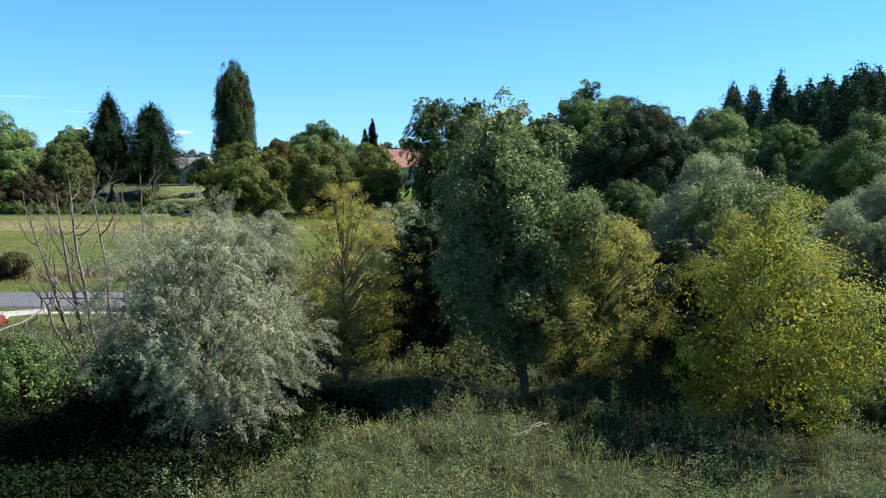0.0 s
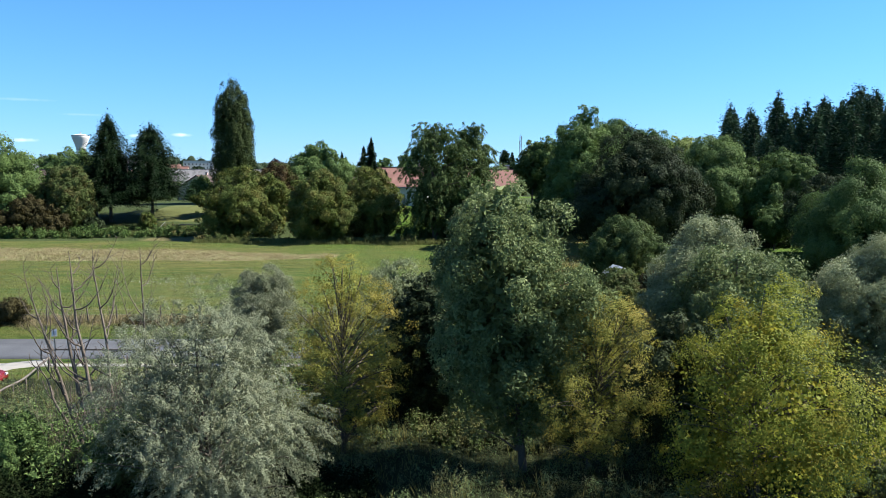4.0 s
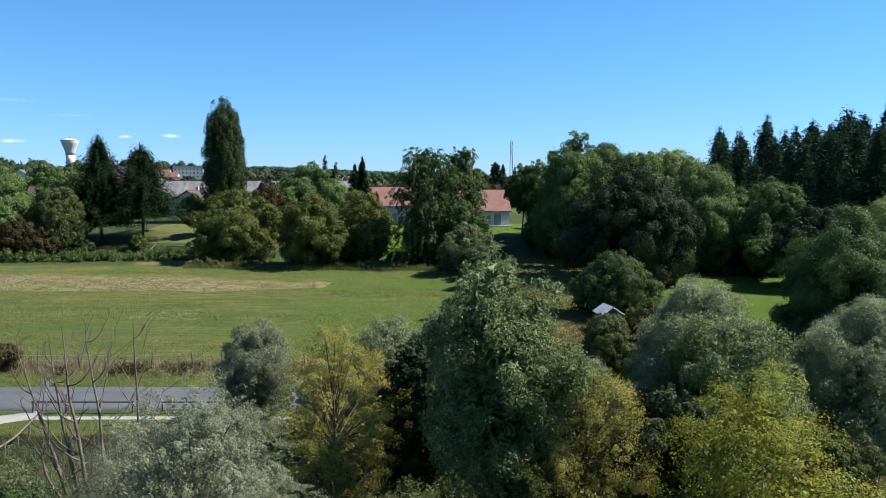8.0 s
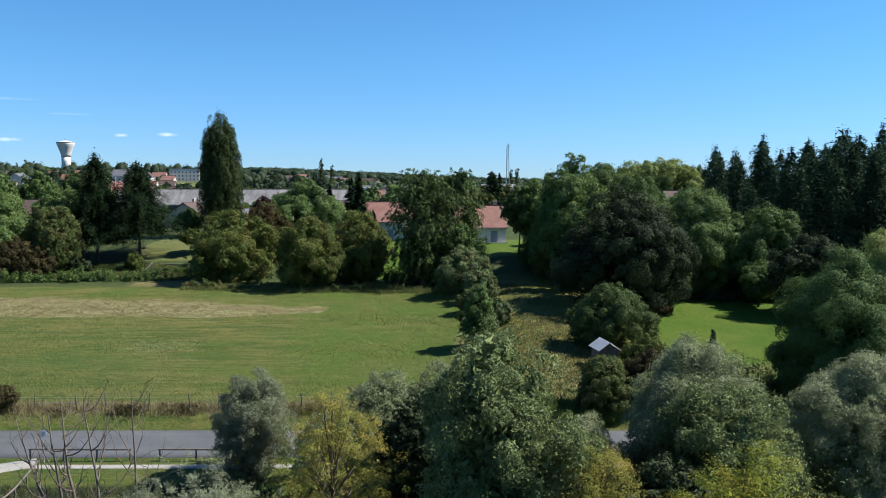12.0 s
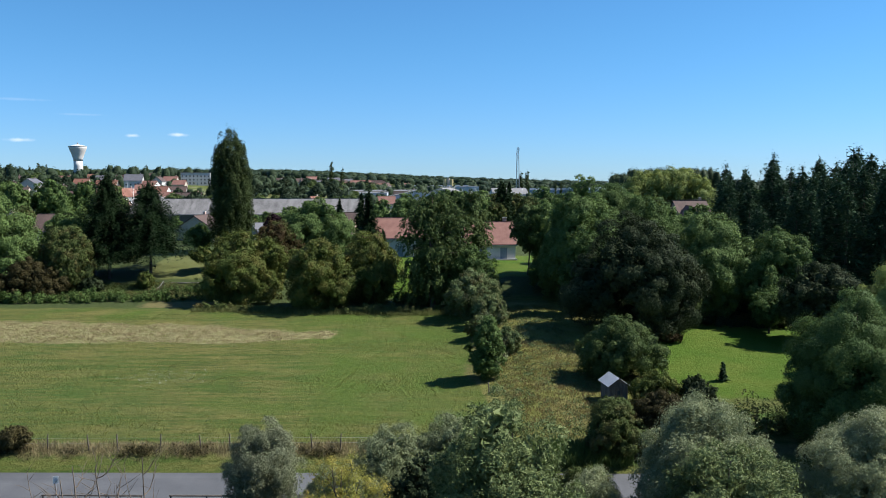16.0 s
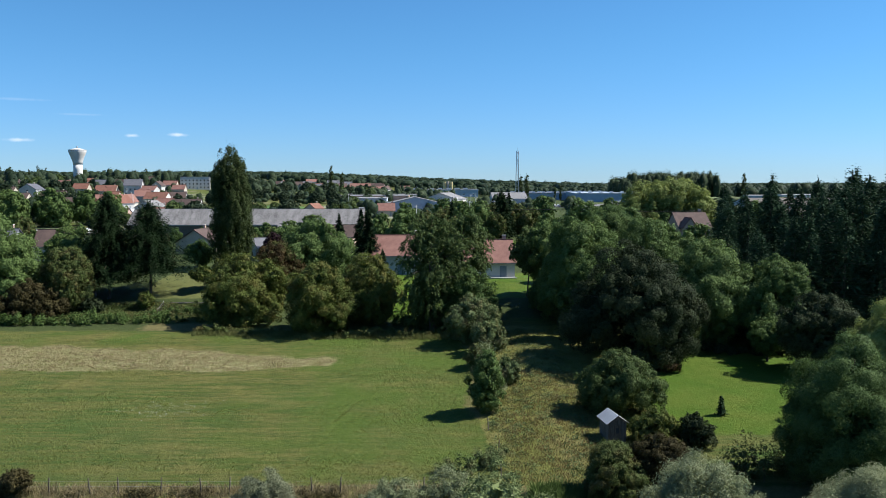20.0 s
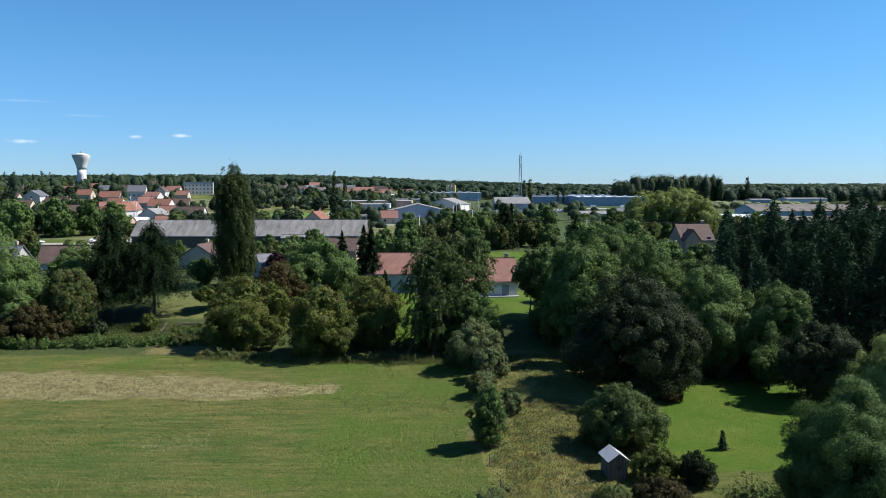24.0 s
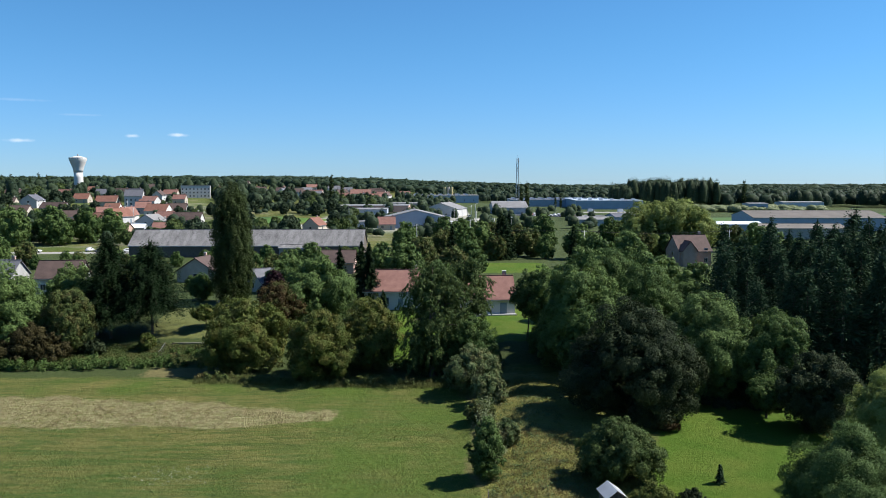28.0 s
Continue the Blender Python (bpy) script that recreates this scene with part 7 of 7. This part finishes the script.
part_of("handrail", raw_mesh("handrail", *tubes([(pts, np.full(4, 0.03))], 6), M_STEEL), gate)
bench = thing("garden_bench", -45.0, 172, None, 0, "pale garden bench beside the house", "bench")
part("seat", boxes((-1.2, 1.2, -0.25, 0.25, 0.42, 0.48)), M_CONC, bench)
for s in (-0.9, 0.9):
    part("leg", boxes((s - 0.08, s + 0.08, -0.2, 0.2, -0.1, 0.42)), M_CONC, bench)
cabin = house("garden_cabin", -62.5, 146, 3.6, 3.0, 2.0, 1.0, 15, M_WOOD, M_BROWNT, "small dark garden cabin under trees", "shed", (0, 0), False)


# ---- town trees and far woods ----
def canopy(name, rng, x, y, h, r, per, leaf, material, label):
    """Many far crowns: a lumpy heart under a loose shell of leaf sprays."""
    n = len(x)
    g_ = ground_z(x, y)
    su, sv = 9, 4
    th = np.linspace(0, 2 * np.pi, su, endpoint=False)
    el = np.array([-0.55, 0.05, 0.6, 1.1])
    dome = np.array([(math.cos(e) * math.cos(t), math.cos(e) * math.sin(t), math.sin(e)) for e in el for t in th] + [(0, 0, 1.0)])
    quad = [(a * su + b, a * su + (b + 1) % su, (a + 1) * su + (b + 1) % su) for a in range(sv - 1) for b in range(su)]
    quad += [(a * su + b, (a + 1) * su + (b + 1) % su, (a + 1) * su + b) for a in range(sv - 1) for b in range(su)]
    quad += [((sv - 1) * su + b, (sv - 1) * su + (b + 1) % su, sv * su) for b in range(su)]
    k = len(dome)
    ax = np.stack((r, r, h * 0.56), 1)
    mid = np.stack((x, y, g_ + h * 0.42), 1)
    wob = 0.86 * (0.8 + 0.3 * rng.random((n, k, 1)))
    heart = (mid[:, None] + dome[None] * wob * ax[:, None]).reshape(-1, 3)
    hf = (np.array(quad)[None] + (np.arange(n) * k)[:, None, None]).reshape(-1, 3)
    who = np.repeat(np.arange(n), per)
    d = unit(rng.normal(size=(len(who), 3)))
    d[:, 2] = np.abs(d[:, 2]) - 0.35 * (rng.random(len(who)) < 0.35)
    q = (0.84 + 0.15 * rng.random((len(who), 1))) * (1 + 0.06 * np.sin(5 * d[:, :1] + who[:, None]) + 0.06 * np.sin(6 * d[:, 1:2] + 2.0 * who[:, None]))
    pos = mid[who] + d * q * ax[who]
    nrm = unit(d * 0.9 + np.array([0, 0, 0.35]) + rng.normal(size=d.shape) * 0.4)
    u = unit(np.cross(nrm, rng.normal(size=pos.shape)))
    v = unit(np.cross(nrm, u))
    sz = 0.6 + 0.6 * rng.random((len(pos), 1))
    a, b = u * leaf[0] * 0.36 * sz, v * leaf[1] * 0.4 * sz
    lv = np.stack((pos - a + b, pos + a, pos - a - b), 1).reshape(-1, 3)
    me = raw_mesh(name, np.concatenate((heart, lv)), np.concatenate((hf, len(heart) + np.arange(len(lv)).reshape(-1, 3))), material)
    return stuff(name, me, label, "wood")


rng_f = np.random.default_rng(33)
spots = [(o.location.x, o.location.y, max(9.0, 0.0)) for o in scene.objects if o.parent is None and o.get("category") in ("house", "building", "barn")]
made, tries = 0, 0


def open_lot(x, y):
    """Low gardens and streets before the buildings that stand clear of the trees."""
    return any(abs(x - p * y / q) < w and q - deep < y < q + 4 for p, q, w, deep in ((-207.2, 710.6, 17, 170), (-481.7, 1007, 20, 200), (-92.6, 986.6, 15, 200), (-216.1, 591.1, 8, 90), (-276.1, 566.1, 8, 90), (-262.6, 613.9, 7, 90), (-138.7, 1097.9, 11, 200), (-233.7, 587.6, 8, 60), (-62.6, 418.3, 8, 90), *((p, q, 8, 70) for p, q in FAR_LOTS)))


while made < 260 and tries < 12000:
    tries += 1
    y = 320 + 520 * rng_f.random() ** 0.9
    x = -0.54 * y + rng_f.random() * (0.46 * y)
    if any((x - a) ** 2 + ((y - b) * 0.5) ** 2 < 130 or (abs(x - a) < 8 and -18 < y - b < 0) for a, b, _ in spots):
        continue
    if open_lot(x, y) or abs(x - np.interp(y, (402, 612), (-149, -224))) < 11 or (-135 < x < -60 and 425 < y < 540):
        continue
    s = (0.55 + 0.5 * rng_f.random()) * (0.72 if -270 < x < -105 and y < 640 else 1)
    again((town_oak, town_oak, town_light)[rng_f.integers(3)], float(x), float(y), float(s), float(rng_f.random() * 360))
    made += 1
far_pop = make_tree("lombardy_poplar", -90.5, 702, 27, 5.0, 1.0, M_POPLAR, 120, P_COLUMN, label="far columnar poplar on the town's edge", category="poplar", lump=0.08, tall=2.2, lobes=26, hollow=0.7, size=(0.85, 0.6))
again(far_pop, -82, 706, 0.8, 50)
for i, (px_, d_) in enumerate(((0.0, 900), (9, 900), (18, 905), (27, 900), (36, 905), (44, 900), (52, 905), (100, 880), (108, 885), (118, 880), (128, 884), (142, 880), (152, 884), (162, 880))):
    again(far_pop, -0.545 * d_ + px_ * 1.15 + 8, d_, 0.62 + 0.25 * rng_f.random() - 0.15 * (i > 6), i * 60)
for x, y, s in ((76, 772, 0.95), (82, 774, 1.0), (294, 800, 1.05), (120, 820, 0.6), (112, 800, 0.55)):
    again(far_pop, x, y, s, x)

k_ = 620
y_ = 640 + 480 * rng_f.random(k_); x_ = y_ * rng_f.uniform(-0.58, 0.02, k_)
ok_ = np.array([not open_lot(a, b) and all((a - p) ** 2 + ((b - q) * 0.4) ** 2 > 200 and not (abs(a - p) < 12 and -40 < b - q < 0) for p, q, _ in spots) for a, b in zip(x_, y_)])
x_, y_ = x_[ok_], y_[ok_]
canopy("suburb_trees", rng_f, x_, y_, 6 + 6 * rng_f.random(len(x_)), 3 + 2 * rng_f.random(len(x_)), 90, (1.5, 1.1), M_FARHAZE, "garden trees among far suburban houses")
k_ = 2600
y_ = 1150 + 1100 * rng_f.random(k_); x_ = y_ * rng_f.uniform(-0.62, 0.62, k_)
canopy("far_wood", rng_f, x_, y_, 10 + 5 * rng_f.random(k_), 8 + 5 * rng_f.random(k_), 42, (4.2, 3.4), M_FARHAZE, "continuous far woodland on the horizon")
k_ = 1500
y_ = 2300 + 2300 * rng_f.random(k_); x_ = y_ * rng_f.uniform(-0.62, 0.62, k_)
canopy("far_wood", rng_f, x_, y_, 12 + 8 * rng_f.random(k_), 18 + 10 * rng_f.random(k_), 44, (8.5, 6.5), M_FARHAZE, "distant woodland ridge on the horizon")
k_ = 130
x_ = rng_f.uniform(172, 268, k_); y_ = rng_f.uniform(790, 850, k_)
canopy("poplar_plantation", rng_f, x_, y_, 27 + 4 * rng_f.random(k_) - 5 * (x_ < 188), 4.5 + 1.5 * rng_f.random(k_), 200, (2.0, 1.4), M_FARHAZE, "dense dark plantation behind the factories")
k_ = 420
x_ = rng_f.uniform(265, 640, k_); y_ = 780 + 260 * rng_f.random(k_)
canopy("far_copse", rng_f, x_, y_, 14 + 6 * rng_f.random(k_), 6 + 3 * rng_f.random(k_), 110, (2.3, 1.6), M_FARHAZE, "rounded trees behind the far meadow")
k_ = 90
x_ = rng_f.uniform(200, 330, k_); y_ = rng_f.uniform(680, 720, k_)
canopy("far_scrub", rng_f, x_, y_, 4 + 3 * rng_f.random(k_), 5 + 2 * rng_f.random(k_), 80, (1.6, 1.1), M_SALLOW, "pale scrub along the far meadow")
k_ = 260
y_ = rng_f.uniform(990, 1120, k_); x_ = rng_f.uniform(20, 200, k_)
ok_ = np.array([all(not (abs(a - p) < 45 and -60 < b - q < 30) for p, q, _ in spots if q > 560) for a, b in zip(x_, y_)]) | (y_ > 1000)
canopy("industrial_trees", rng_f, x_[ok_], y_[ok_], 8 + 5 * rng_f.random(ok_.sum()), 4 + 2 * rng_f.random(ok_.sum()), 70, (1.7, 1.1), M_FARHAZE, "trees among the factories")

# joined greenery between the houses and the factories
k_ = 900
y_ = 330 + 520 * rng_f.random(k_) ** 0.8; x_ = y_ * rng_f.uniform(-0.55, 0.0, k_)
ok_ = np.array([all((a - p) ** 2 + ((b - q) * 0.5) ** 2 > 62 and not (abs(a - p) < 6 and -11 < b - q < 0) for p, q, _ in spots) and abs(a - np.interp(b, (402, 612), (-149, -224))) > 11 and not open_lot(a, b) and not (-135 < a < -60 and 425 < b < 540) for a, b in zip(x_, y_)])
n_ = int(ok_.sum())
canopy("town_greenery", rng_f, x_[ok_], y_[ok_], 3 + 5 * rng_f.random(n_), 2.2 + 2 * rng_f.random(n_), 90, (1.0, 0.75), M_FARHAZE, "garden bushes and small trees among town houses")
k_ = 110
y_ = rng_f.uniform(400, 720, k_); x_ = y_ * rng_f.uniform(-0.14, 0.2, k_)
ok_ = np.array([not any(abs(a - p) < 22 and -10 < b - q < 26 for p, q, _ in spots) and not (52 < a < 125 and 590 < b < 660) for a, b in zip(x_, y_)])
n_ = int(ok_.sum())
canopy("factory_greenery", rng_f, x_[ok_], y_[ok_], 5 + 5 * rng_f.random(n_), 2.6 + 2 * rng_f.random(n_), 130, (1.0, 0.75), M_FARHAZE, "trees and bushes between the factories")

k_ = 150
y_ = rng_f.uniform(560, 860, k_); x_ = y_ * rng_f.uniform(-0.56, -0.2, k_)
ok_ = np.array([not open_lot(a, b) and not any(abs(a - p) < 10 and -60 < b - q < 6 for p, q, _ in spots) for a, b in zip(x_, y_)])
n_ = int(ok_.sum())
canopy("hillside_trees", rng_f, x_[ok_], y_[ok_], 10 + 8 * rng_f.random(n_), 3.6 + 2.6 * rng_f.random(n_), 150, (1.5, 1.1), M_FARHAZE, "tall rounded trees on the town's hillside")
